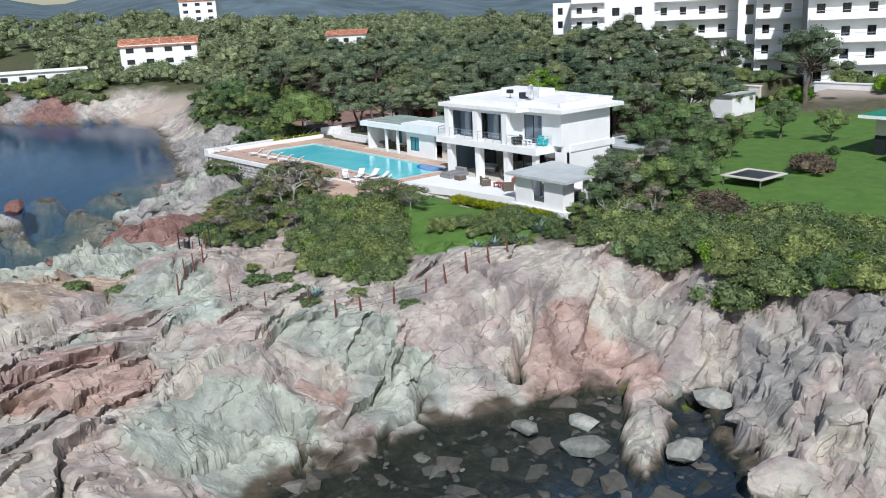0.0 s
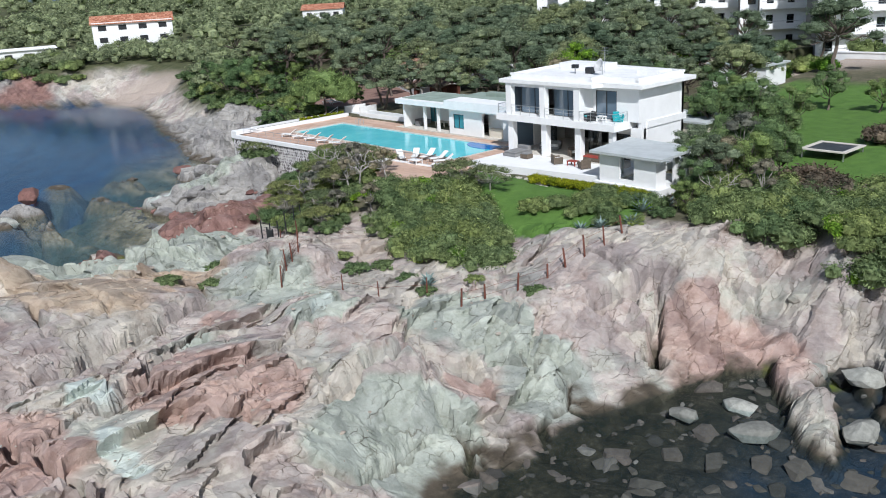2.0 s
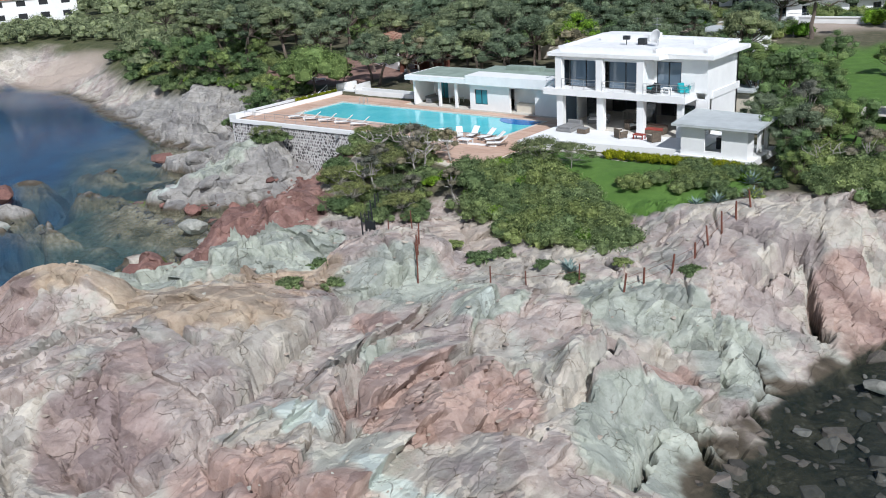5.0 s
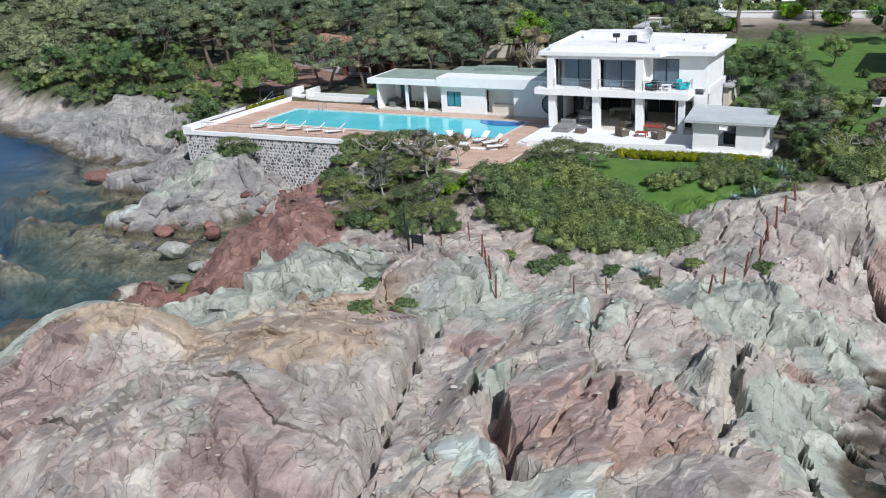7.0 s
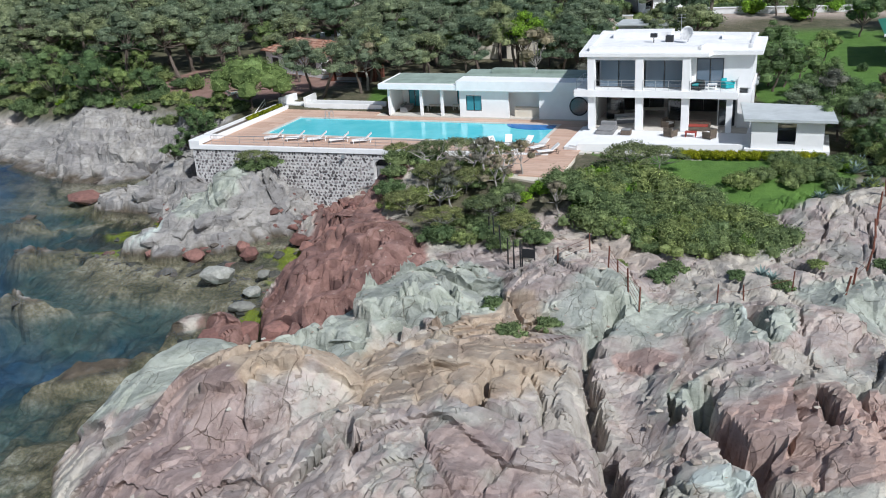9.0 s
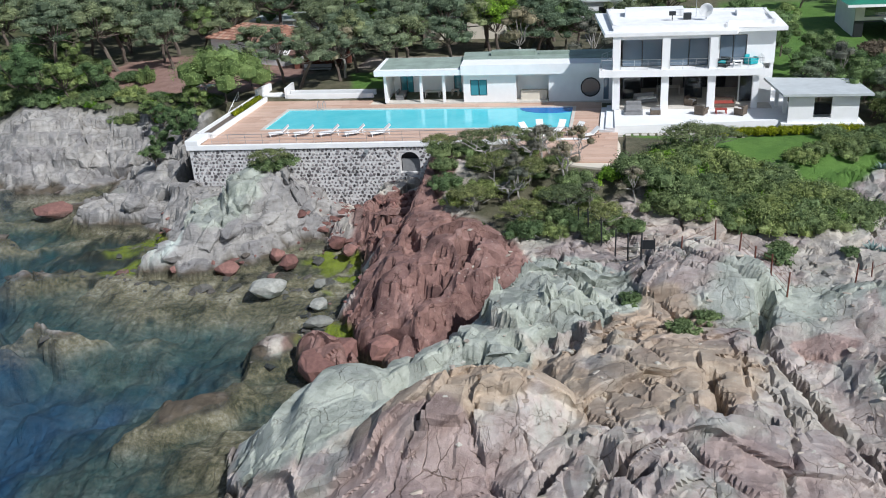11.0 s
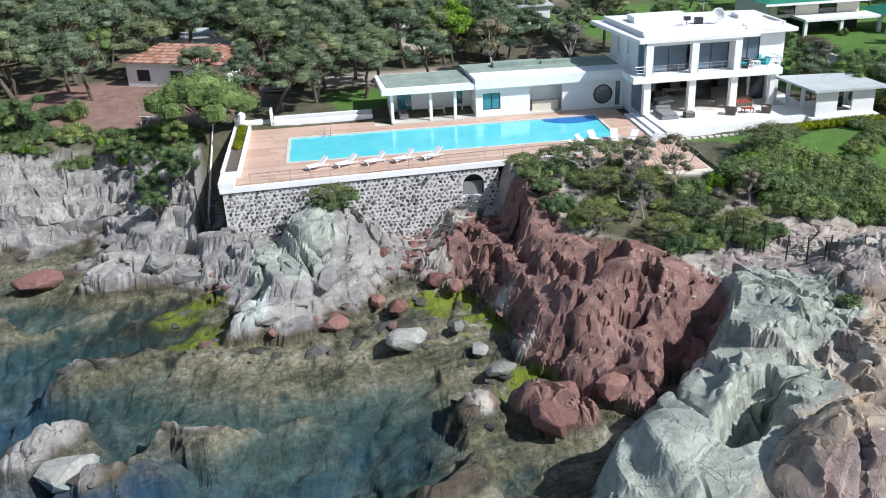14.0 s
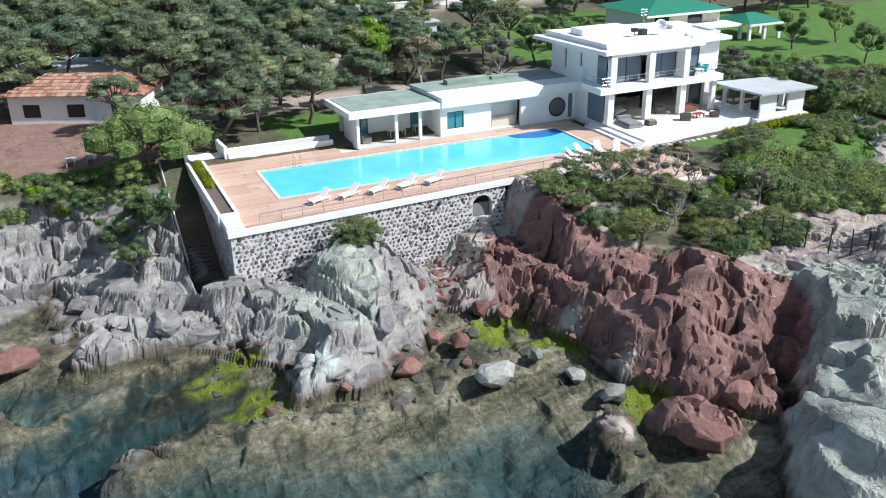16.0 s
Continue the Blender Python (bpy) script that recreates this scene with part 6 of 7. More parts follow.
tiled_house("garden_house", (-112.0, 80.2, 6.8), (13, 7), 3, "low white garden house with a hipped orange tiled roof", -25, 3, 1.4, mat=OLD_TILE, hip=3.5)
brick = thing("barbecue_shelter", (-102.5, 74, 6.9), "dark red brick barbecue shelter with a mossy tiled roof", "shelter")
part("back_wall", boxes((-105.5, -99.5, 75.4, 75.8, 6.6, 8.8)), RUST, brick)
for x in (-105.4, -99.6):
    part("pier", boxes((x - 0.3, x + 0.3, 72.6, 73.2, 6.6, 8.8)), RUST, brick)
tiled_roof(brick, -105.6, -99.4, 72.6, 75.8, 8.8, 0.9, MOSS_TILE)
bench = thing("bench", (-102.5, 71.6, 6.9), "grey bench in front of the barbecue shelter", "bench")
part("seat", boxes((-104.2, -100.8, 71.3, 71.8, 7.25, 7.33)), GREY_CLOTH, bench)
part("backrest", boxes((-104.2, -100.8, 71.8, 71.86, 7.4, 7.8)), GREY_CLOTH, bench)
for x in (-104.0, -101.0):
    part("leg", boxes((x - 0.05, x + 0.05, 71.35, 71.8, 6.8, 7.25)), GREY_CLOTH, bench)

# neighbour's villa with the green roof
nb = thing("neighbour_villa", (-36, 86, 7), "grey-white two-storey villa with a green hipped roof", "house")
part("ground_wall", pierced(-41, -29, 84, 84.3, 6.6, 9.0, [(-40, -36, 6.8, 8.8), (-34, -31, 6.8, 8.8)]), DARK, nb)
part("upper_wall", pierced(-41, -29, 84, 84.3, 9.0, 11.0, [(-40, -37.6, 9.4, 10.8), (-34.5, -32, 9.3, 10.8)]), SHADE_WHITE, nb)
part("window", boxes((-40, -37.6, 84.15, 84.2, 9.4, 10.8)), GLASS, nb)
part("window", boxes((-34.5, -32, 84.15, 84.2, 9.3, 10.8)), GLASS, nb)
part("side_wall", boxes((-41, -40.7, 84.3, 94, 6.6, 11)), WHITE, nb)
part("east_wall", boxes((-29.3, -29, 84.3, 94, 6.6, 11)), WHITE, nb)
part("terrace_slab", boxes((-38, -27.5, 80.5, 83.98, 8.95, 9.25)), WHITE, nb)
for x in (-37.7, -33, -27.9):
    part("terrace_post", boxes((x - 0.2, x + 0.2, 80.7, 81.1, 6.4, 8.95)), WHITE, nb)
for name, (x0, x1, y0, y1), z, rise in (("hipped_roof", (-42.2, -28, 82.8, 95), 11.0, 1.7), ("porch_roof", (-28, -22, 79, 86), 9.3, 1.0)):
    bm = bmesh.new()
    base = [bm.verts.new(p) for p in ((x0, y0, z), (x1, y0, z), (x1, y1, z), (x0, y1, z))]
    top = [bm.verts.new(p) for p in (((x0 + x1) / 2 - 0.8, (y0 + y1) / 2, z + rise), ((x0 + x1) / 2 + 0.8, (y0 + y1) / 2, z + rise))]
    for f in ((base[0], base[1], top[1], top[0]), (base[2], base[3], top[0], top[1]), (base[1], base[2], top[1]), (base[3], base[0], top[0]), tuple(base[::-1])):
        bm.faces.new(f)
    part(name, bm, GREEN_TILE, nb)
    part("fascia", boxes((x0, x1, y0 - 0.05, y0 + 0.05, z - 0.3, z - 0.005)), WHITE, nb)
for x, y in ((-27.6, 79.4), (-25, 79.4), (-22.4, 79.4), (-22.4, 83)):
    part("porch_post", boxes((x - 0.2, x + 0.2, y - 0.2, y + 0.2, 6.4, 9.3)), WHITE, nb)

# grey garage and low sheds behind the villa
for at, size, mat, label in (((-112, 94, 7.2), (12, 6, 2.8), WHITE, "low white shed among the trees"), ((-88, 92, 7.4), (11, 6, 2.6), SHADE_WHITE, "low pale garage behind the drive"), ((-70, 100, 7.6), (8, 5, 2.6), WHITE, "small white shed behind the trees"), ((-57.5, 68, 6.6), (6, 5, 2.2), SHADE_WHITE, "cream garage beside the villa")):
    shed = thing("garden_shed", at, label, "shed")
    w, d, h = size
    part("shed_body", boxes((at[0] - w / 2, at[0] + w / 2, at[1] - d / 2, at[1] + d / 2, at[2] - 0.4, at[2] + h)), mat, shed)
    part("roof", boxes((at[0] - w / 2 - 0.4, at[0] + w / 2 + 0.4, at[1] - d / 2 - 0.4, at[1] + d / 2 + 0.4, at[2] + h, at[2] + h + 0.2)), HUT_ROOF, shed)
    part("door", boxes((at[0] - 0.6, at[0] + 0.6, at[1] - d / 2 - 0.03, at[1] - d / 2 - 0.004, at[2] - 0.2, at[2] + 1.9)), DARK, shed)

# hills across the bay
bm = bmesh.new()
grid = []
for r in range(14):
    line = []
    for i in range(140):
        a = radians(35 + 165 * i / 139)
        d = 1450 + 75 * r + 90 * math.sin(a * 9)
        z = -3 + (r > 0) * (8 + 130 * (r / 13) ** 0.8) * (0.62 + 0.3 * math.sin(a * 7 + 1.3) + 0.2 * math.sin(a * 17) + 0.1 * math.sin(a * 41))
        line.append(bm.verts.new((d * math.cos(a), d * math.sin(a), max(z, -3))))
    grid.append(line)
for r in range(13):
    for i in range(139):
        bm.faces.new((grid[r][i], grid[r][i + 1], grid[r + 1][i + 1], grid[r + 1][i]))
# woodland colour pulled towards blue: distance haze painted into the hills
HILL = plain("hazy_wooded_hill", (0.09, 0.13, 0.15), 0.95, vary=0.5, scale=0.02)
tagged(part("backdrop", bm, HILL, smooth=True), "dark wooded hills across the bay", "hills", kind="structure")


# ---------------------------------------------------------------- rocks
def rock_mesh(seed, points=26, squash=(1, 1, 0.7)):
    """A broken boulder about two metres across."""
    rng = np.random.default_rng(seed)
    bm = bmesh.new()
    for _ in range(points):
        d = rng.normal(size=3)
        d = d / np.linalg.norm(d) * rng.uniform(0.78, 1.05)
        bm.verts.new((d[0] * squash[0], d[1] * squash[1], d[2] * squash[2]))
    bmesh.ops.convex_hull(bm, input=bm.verts)
    for v in [v for v in bm.verts if not v.link_faces]:
        bm.verts.remove(v)
    return bm


def boulder(at, size, rz, mat, seed, label):
    bm = rock_mesh(seed, 34, size)
    bmesh.ops.subdivide_edges(bm, edges=bm.edges[:], cuts=2, use_grid_fill=True)
    for v in bm.verts:
        n = noise.noise_vector(v.co * 1.4 + Vector((seed, 0, 0)))
        v.co += n * 0.10 * min(size) + noise.noise_vector(v.co * 4.0) * 0.04 * min(size)
    ob = part("boulder", bm, mat)
    ob.matrix_basis = pose(*at, 0, 0, rz)
    return tagged(ob, label, "boulder", "boulders in the cove")


BOULDERS = [((-97.6, 31.4, 0.1), (1.1, 0.8, 0.65), 20, "r"), ((-93.1, 33.2, 0.1), (1.0, 0.75, 0.7), 70, "r"), ((-94.5, 34.2, 0.2), (0.7, 0.6, 0.6), 10, "r"), ((-92.9, 28.3, 0.2), (1.7, 1.1, 0.85), 30, "g"),
            ((-89.3, 29.4, 0.1), (0.7, 0.5, 0.4), 60, "g"), ((-85.6, 17.4, 0.4), (2.0, 1.2, 1.0), 130, "r"), ((-81.6, 19.2, 0.8), (1.4, 1.2, 0.9), 40, "r"), ((-84.4, 19.6, 0.3), (1.6, 1.0, 0.8), 100, "r"),
            ((-121, 43.8, 0.0), (2.2, 1.3, 0.8), 15, "r"), ((-115.6, 47.0, 0.4), (1.2, 0.9, 0.8), 50, "g"), ((-87.6, 38.8, 0.6), (0.5, 0.4, 0.4), 10, "g"), ((-90, 36.2, 0.5), (0.9, 0.7, 0.6), 33, "r"),
            ((-88.6, 35.0, 0.4), (0.7, 0.6, 0.5), 80, "r"), ((-89.6, 39.5, 0.8), (1.1, 0.8, 0.8), 120, "r"), ((-91.6, 40.3, 0.7), (0.8, 0.6, 0.5), 10, "r"), ((-112.3, 18.1, -0.1), (1.9, 1.3, 0.9), 10, "g"),
            ((-123.5, 24.1, 0.2), (2.4, 1.6, 1.1), 0, "r"), ((-87.4, 23.4, 0.1), (1.1, 0.8, 0.5), 30, "g"), ((-88.3, 26.2, 0.0), (0.9, 0.7, 0.5), 75, "g"), ((-27.8, 40.4, 0.4), (1.3, 1.0, 0.7), 20, "g"),
            ((-30.4, 39.5, 0.2), (1.0, 0.8, 0.6), 60, "g"), ((-25.4, 34.6, 0.2), (1.2, 0.9, 0.7), 90, "g"), ((-31.5, 33.4, -0.1), (1.2, 0.7, 0.5), 10, "g"), ((-29.5, 31.5, -0.1), (1.4, 0.9, 0.5), 45, "g"),
            ((-33.2, 30.5, 0.0), (0.9, 0.7, 0.4), 15, "g")]
for i, (at, size, rz, kind) in enumerate(BOULDERS):
    boulder(at, size, rz, BOULDER_RED if kind == "r" else BOULDER_GREY, 300 + i, "weathered dark red boulder at the water's edge" if kind == "r" else "rounded grey-green boulder at the water's edge")


def rubble(name, box_, count, seed, lo, hi, s0, s1, mat, label, squash=(1.2, 0.8, 0.6)):
    """Loose stones strewn where the ground lies between two heights, too many to count: one mesh."""
    rng = np.random.default_rng(seed)
    x, y = rng.uniform(box_[0], box_[1], count * 6), rng.uniform(box_[2], box_[3], count * 6)
    h, rock = ground_height(x, y)
    ok = np.nonzero((h > lo) & (h < hi) & (rock > 0.6))[0][:count]
    shapes = []
    for k in range(7):
        bm = rock_mesh(seed * 11 + k, 16, squash)
        bm.verts.index_update()
        shapes.append((np.array([v.co[:] for v in bm.verts]), [[v.index for v in f.verts] for f in bm.faces]))
        bm.free()
    verts, faces = [], []
    for n, i in enumerate(ok):
        v, f = shapes[n % 7]
        s, a = s0 * (s1 / s0) ** (rng.uniform() ** 2), rng.uniform(0, 6.28)
        c, q = math.cos(a), math.sin(a)
        base = len(verts)
        verts += [(x[i] + s * (p[0] * c - p[1] * q), y[i] + s * (p[0] * q + p[1] * c), h[i] + s * (p[2] - 0.12)) for p in v]
        faces += [[base + k for k in g] for g in f]
    me = bpy.data.meshes.new(name)
    me.from_pydata(verts, [], faces)
    me.materials.append(mat)
    return tagged(new(name, me), label, "rocks", kind="stuff")


WET_STONE = stone_material("wet_stone", [(0, (0.04, 0.038, 0.033)), (0.5, (0.10, 0.085, 0.07)), (0.85, (0.13, 0.10, 0.085)), (1, (0.19, 0.17, 0.15))])
rubble("loose_rocks", (-108, -80, 22, 44), 60, 5, -0.25, 1.2, 0.16, 0.55, BOULDER_RED, "loose dark red rocks along the cove's shore")
rubble("loose_rocks", (-124, -84, 16, 50), 190, 6, -0.75, 0.5, 0.14, 0.8, WET_STONE, "wet dark rocks along the shore")
rubble("loose_rocks", (-40, -20, 14, 44), 300, 7, -1.3, 0.1, 0.2, 1.1, WET_STONE, "dark wet rocks in the narrow inlet")
rubble("loose_rocks", (-94, -82, 33, 44.5), 160, 8, 0.2, 3.2, 0.2, 0.65, BOULDER_RED, "red rubble below the retaining wall")
PALE_STONE = stone_material("pale_stone", [(0, (0.27, 0.22, 0.18)), (0.5, (0.40, 0.34, 0.28)), (1, (0.46, 0.44, 0.38))])
rubble("rock_fragments", (-78, -38, -2, 36), 700, 9, 2.5, 8, 0.07, 0.28, PALE_STONE, "small pale stones scattered on the headland", (1.3, 0.9, 0.45))


def slab_shape(seed, boxy, cuts=1):
    """A rough block one unit across: a hull of points on a rounded box, roughened."""
    rng = np.random.default_rng(seed)
    bm = bmesh.new()
    for _ in range(30):
        d = rng.normal(size=3)
        d /= np.abs(d).max() ** boxy * np.linalg.norm(d) ** (1 - boxy)
        bm.verts.new(d * rng.uniform(0.86, 1.0))
    bmesh.ops.convex_hull(bm, input=bm.verts)
    for v in [v for v in bm.verts if not v.link_faces]:
        bm.verts.remove(v)
    bmesh.ops.subdivide_edges(bm, edges=bm.edges[:], cuts=cuts, use_grid_fill=True)
    for v in bm.verts:
        v.co += noise.noise_vector(v.co * 2.2 + Vector((seed, 3, 0))) * 0.11 + noise.noise_vector(v.co * 6 + Vector((seed, 3, 0))) * 0.05
    bm.verts.index_update()
    out = np.array([v.co[:] for v in bm.verts]), [[v.index for v in f.verts] for f in bm.faces]
    bm.free()
    return out


def slabs(poly, count, seed, gap, size, flat, boxy, turn, spread, lift, tilt, singles, name="rock_slab"):
    """Broken beds of rock bedded in the ground, of the same stone as the ground round them."""
    rng = np.random.default_rng(seed)
    shapes = [slab_shape(seed * 7 + k, boxy, 2) for k in range(9)]
    places = strewn(poly, count, seed, gap, size[0], size[1])
    x, y = np.array([p[0] for p in places]), np.array([p[1] for p in places])
    h, rock = ground_height(x, y)
    e = 1.2
    sx, sy = (ground_height(x + e, y)[0] - ground_height(x - e, y)[0]) / (2 * e), (ground_height(x, y + e)[0] - ground_height(x, y - e)[0]) / (2 * e)
    made = []
    for i in range(len(places)):
        if rock[i] < 0.7 or h[i] < -0.1:
            continue
        v, f = shapes[i % 9]
        L = places[i][3]
        n = Vector((-np.clip(sx[i], -0.7, 0.7), -np.clip(sy[i], -0.7, 0.7), 1)).normalized()
        m = Matrix.Translation((x[i], y[i], h[i])) @ n.to_track_quat("Z", "Y").to_matrix().to_4x4() @ pose(0, 0, 0, rng.normal(0, tilt), rng.normal(0, tilt), turn + rng.normal(0, spread))
        T3 = L * flat * rng.uniform(0.7, 1.3)
        m = m @ Matrix.Translation((0, 0, T3 * rng.uniform(-0.75, lift))) @ Matrix.Diagonal((L, L * rng.uniform(0.45, 0.75), T3, 1))
        mm = np.array(m)
        made.append((v @ mm[:3, :3].T + mm[:3, 3], f))

    def link(vs, fs, label):
        me = bpy.data.meshes.new(name)
        me.from_pydata(vs.tolist(), [], fs)
        me.materials.append(GROUND)
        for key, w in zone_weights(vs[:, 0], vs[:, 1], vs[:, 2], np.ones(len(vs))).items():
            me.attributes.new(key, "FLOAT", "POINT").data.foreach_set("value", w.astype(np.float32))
        ob = new(name, me)
        ob.parent = ground_sheet
        return ob
    for vs, fs in made[:singles]:
        link(vs, fs, "")
    if made[singles:]:
        verts, faces, base = [], [], 0
        for vs, fs in made[singles:]:
            verts.append(vs)
            faces += [[base + k for k in g] for g in fs]
            base += len(vs)
        tagged(link(np.concatenate(verts), faces, ""), kind="stuff")


GREY_ROCK = [(-92, 40), (-95, 33), (-104, 31.5), (-105, 38), (-112, 40.5), (-119, 44), (-118, 50), (-109, 46), (-104, 43), (-97, 43)]
EAST_ROCK = [(-19, 34), (-25, 38.5), (-29, 43), (-37, 40), (-40, 47), (-34, 51), (-24, 52), (-14, 46)]
slabs(GREY_ROCK, 34, 24, 1.9, (0.6, 1.7), 0.5, 0.75, 25, 14, 0.0, 8, 34)
slabs(EAST_ROCK, 24, 26, 2.4, (0.7, 2.0), 0.45, 0.8, 55, 14, 0.0, 8, 24)

# ---------------------------------------------------------------- stairs beside the terrace
STAIR = plain("dark_stair_stone", (0.12, 0.11, 0.10), 0.9, vary=0.3, scale=4)
st = thing("stairs", (-107, 55, 3), "dark stone stairs leading down from the terrace to the rocks", "stairs", kind="structure")
for i in range(27):
    y, z = 61.0 - 0.42 * i, 6.3 - 0.19 * i
    part("step", boxes((-107.9, -106.05, y - 0.42, y - 0.005, z - 0.6, z)), STAIR, st)
part("landing", boxes((-108.0, -106.0, 48.2, 49.6, 0.3, 1.15)), STAIR, st)
bm = bmesh.new()
for a, b in (((-108.05, 61, 7.2), (-108.05, 50, 2.2)), ((-108.05, 61, 6.8), (-108.05, 50, 1.8))):
    tube(bm, a, b, 0.045)
for i in range(7):
    y = 61 - 1.83 * i
    z = 6.3 - 0.19 * (61 - y) / 0.42
    tube(bm, (-108.05, y, z - 0.2), (-108.05, y, z + 0.95), 0.04)
part("handrail", bm, WHITE, st, "white painted handrail")

# ---------------------------------------------------------------- stones of the retaining wall
rng = np.random.default_rng(77)
stone_shapes = []
for k in range(8):
    bm = rock_mesh(900 + k, 13, (1.0, 0.35, 0.85))
    me = bpy.data.meshes.new("wall_stone")
    bm.to_mesh(me)
    bm.free()
    me.materials.append(WALLSTONE)
    stone_shapes.append(me)
spots = []
for r in range(17):
    for c in range(62):
        x = -105.5 + 0.36 * (c + 0.5 * (r % 2)) + rng.uniform(-0.07, 0.07)
        z = 0.45 + 0.335 * r + rng.uniform(-0.06, 0.06)
        if x < -83.2 and not (-86.5 < x < -84.5 and 3.5 < z < 5.6):
            spots.append((x, FRONT(x) - 0.02, z))
gh, _ = ground_height(np.array([p[0] for p in spots]), np.array([p[1] - 0.15 for p in spots]))
spots = [p for p, g in zip(spots, gh) if p[2] > g - 0.25]
single = sorted(spots, key=lambda p: abs(p[0] + 97.5))[:300]
rest = [p for p in spots if p not in set(single)]
for i, (x, y, z) in enumerate(single):
    s = rng.uniform(0.12, 0.235)
    ob = new("stone", stone_shapes[i % 8])
    ob.parent = rw
    ob.matrix_basis = rw.matrix_basis.inverted() @ pose(x, y, z, 0, rng.uniform(0, 360), 0) @ Matrix.Scale(s, 4)
verts, faces = [], []


def lay(x, y, z, s, turn, me, side=False):
    base = len(verts)
    m = pose(x, y, z, 0, turn, 90 if side else 0) @ Matrix.Scale(s, 4)
    verts.extend((m @ v.co)[:] for v in me.vertices)
    faces.extend([base + k for k in f.vertices] for f in me.polygons)


for i, (x, y, z) in enumerate(rest):
    lay(x, y, z, rng.uniform(0.12, 0.235), rng.uniform(0, 360), stone_shapes[i % 8])
for r in range(17):
    for c in range(40):
        y, z = 44.1 + 0.38 * (c + 0.5 * (r % 2)), 0.45 + 0.335 * r
        if z > 6.3 - 0.19 * (61 - y) / 0.42 - 0.1:
            lay(-105.69, y + rng.uniform(-0.06, 0.06), z + rng.uniform(-0.05, 0.05), rng.uniform(0.15, 0.2), rng.uniform(0, 360), stone_shapes[(r + c) % 8], True)
me = bpy.data.meshes.new("stones")
me.from_pydata(verts, [], faces)
me.transform(rw.matrix_basis.inverted())
me.materials.append(WALLSTONE)
ob = new("stones", me)
ob.parent = rw
tagged(ob, kind="stuff")
bm = bmesh.new()
tube(bm, (-89.2, FRONT(-89.2) - 0.12, T - 0.65), (-89.2, FRONT(-89.2) - 0.45, T - 0.6), 0.16, 0.2, 8)
part("wall_lamp", bm, METAL, rw)

# ---------------------------------------------------------------- furniture
def lounger(seat_mat, frame_mat, label, group):
    """A sun lounger with a raised back, head towards +y, at the origin."""
    root = thing("sun_lounger", (0, 0, 0), label, "sun lounger", group)
    part("frame", boxes((-0.33, -0.28, -1.0, 0.95, 0.26, 0.31), (0.28, 0.33, -1.0, 0.95, 0.26, 0.31)), frame_mat, root)
    part("mattress", boxes((-0.31, 0.31, -1.0, 0.28, 0.315, 0.39), bevel=0.02), seat_mat, root)
    bm = boxes((-0.31, 0.31, 0.0, 0.85, 0.0, 0.08), bevel=0.02)
    bmesh.ops.transform(bm, matrix=pose(0, 0.28, 0.33, 38, 0, 0), verts=bm.verts)
    part("backrest", bm, seat_mat, root)
    for x in (-0.29, 0.29):
        for y in (-0.85, 0.75):
            part("leg", boxes((x - 0.025, x + 0.025, y - 0.025, y + 0.025, 0, 0.26)), frame_mat, root)
    return root


l1 = lounger(CUSHION, WHITE, "white sun lounger with raised back on the pool deck", "loungers by the pool")
for i, x in enumerate((-98.2, -95.8, -93.4, -91.0, -88.6)):
    m = pose(x, 47.1 + 0.04 * i, T, 0, 0, -62)
    if i == 0:
        l1.matrix_basis = m
    else:
        copy_thing(l1, m)
l2 = lounger(CUSHION, WICKER, "white sun lounger with dark frame round a low table", "loungers round the table")
for i, (x, y, rz) in enumerate(((-76.2, 46.1, 62), (-75.4, 47.3, 40), (-74.3, 48.0, 12), (-72.6, 47.9, -14), (-71.2, 47.3, -36), (-70.0, 46.0, -60))):
    m = pose(x, y, T, 0, 0, rz)
    if i == 0:
        l2.matrix_basis = m
    else:
        copy_thing(l2, m)
for x, y in ((-113.2, 64.4), (-114.8, 64.2)):
    copy_thing(l1, pose(x, y, ground_at(x, y) + 0.02, 0, 0, 170))


def table(at, size, high, mat, label, name="low_table"):
    root = thing(name, at, label, "table")
    w, d = size
    part("tabletop", boxes((at[0] - w / 2, at[0] + w / 2, at[1] - d / 2, at[1] + d / 2, at[2] + high - 0.06, at[2] + high), bevel=0.015), mat, root)
    for sx in (-1, 1):
        for sy in (-1, 1):
            x, y = at[0] + sx * (w / 2 - 0.08), at[1] + sy * (d / 2 - 0.08)
            part("leg", boxes((x - 0.04, x + 0.04, y - 0.04, y + 0.04, at[2], at[2] + high - 0.06)), mat, root)
    return root


table((-73.4, 45.6, T), (1.3, 0.9), 0.45, WHITE, "low white table between the loungers")
table((-58.8, 51.6, FL), (1.0, 0.7), 0.42, RED_CLOTH, "low red table on the white terrace")


def armchair(at, rz, mat, cushion, label, wide=0.9, name="armchair"):
    root = thing(name, (0, 0, 0), label, name.replace("_", " "), "seats on the terrace")
    w = wide / 2
    part("base", boxes((-w, w, -0.42, 0.42, 0.06, 0.36), bevel=0.02), mat, root)
    part("backrest", boxes((-w, w, 0.30, 0.44, 0.36, 0.82), bevel=0.03), mat, root)
    for s in (-1, 1):
        part("armrest", boxes((s * w - 0.07, s * w + 0.07, -0.42, 0.30, 0.36, 0.62), bevel=0.02), mat, root)
    part("seat_cushion", boxes((-w + 0.09, w - 0.09, -0.40, 0.28, 0.365, 0.50), bevel=0.04), cushion, root)
    for sx in (-1, 1):
        for sy in (-0.36, 0.36):
            part("leg", boxes((sx * (w - 0.06) - 0.03, sx * (w - 0.06) + 0.03, sy - 0.03, sy + 0.03, 0, 0.06)), mat, root)
    root.matrix_basis = pose(*at, 0, 0, rz)
    return root


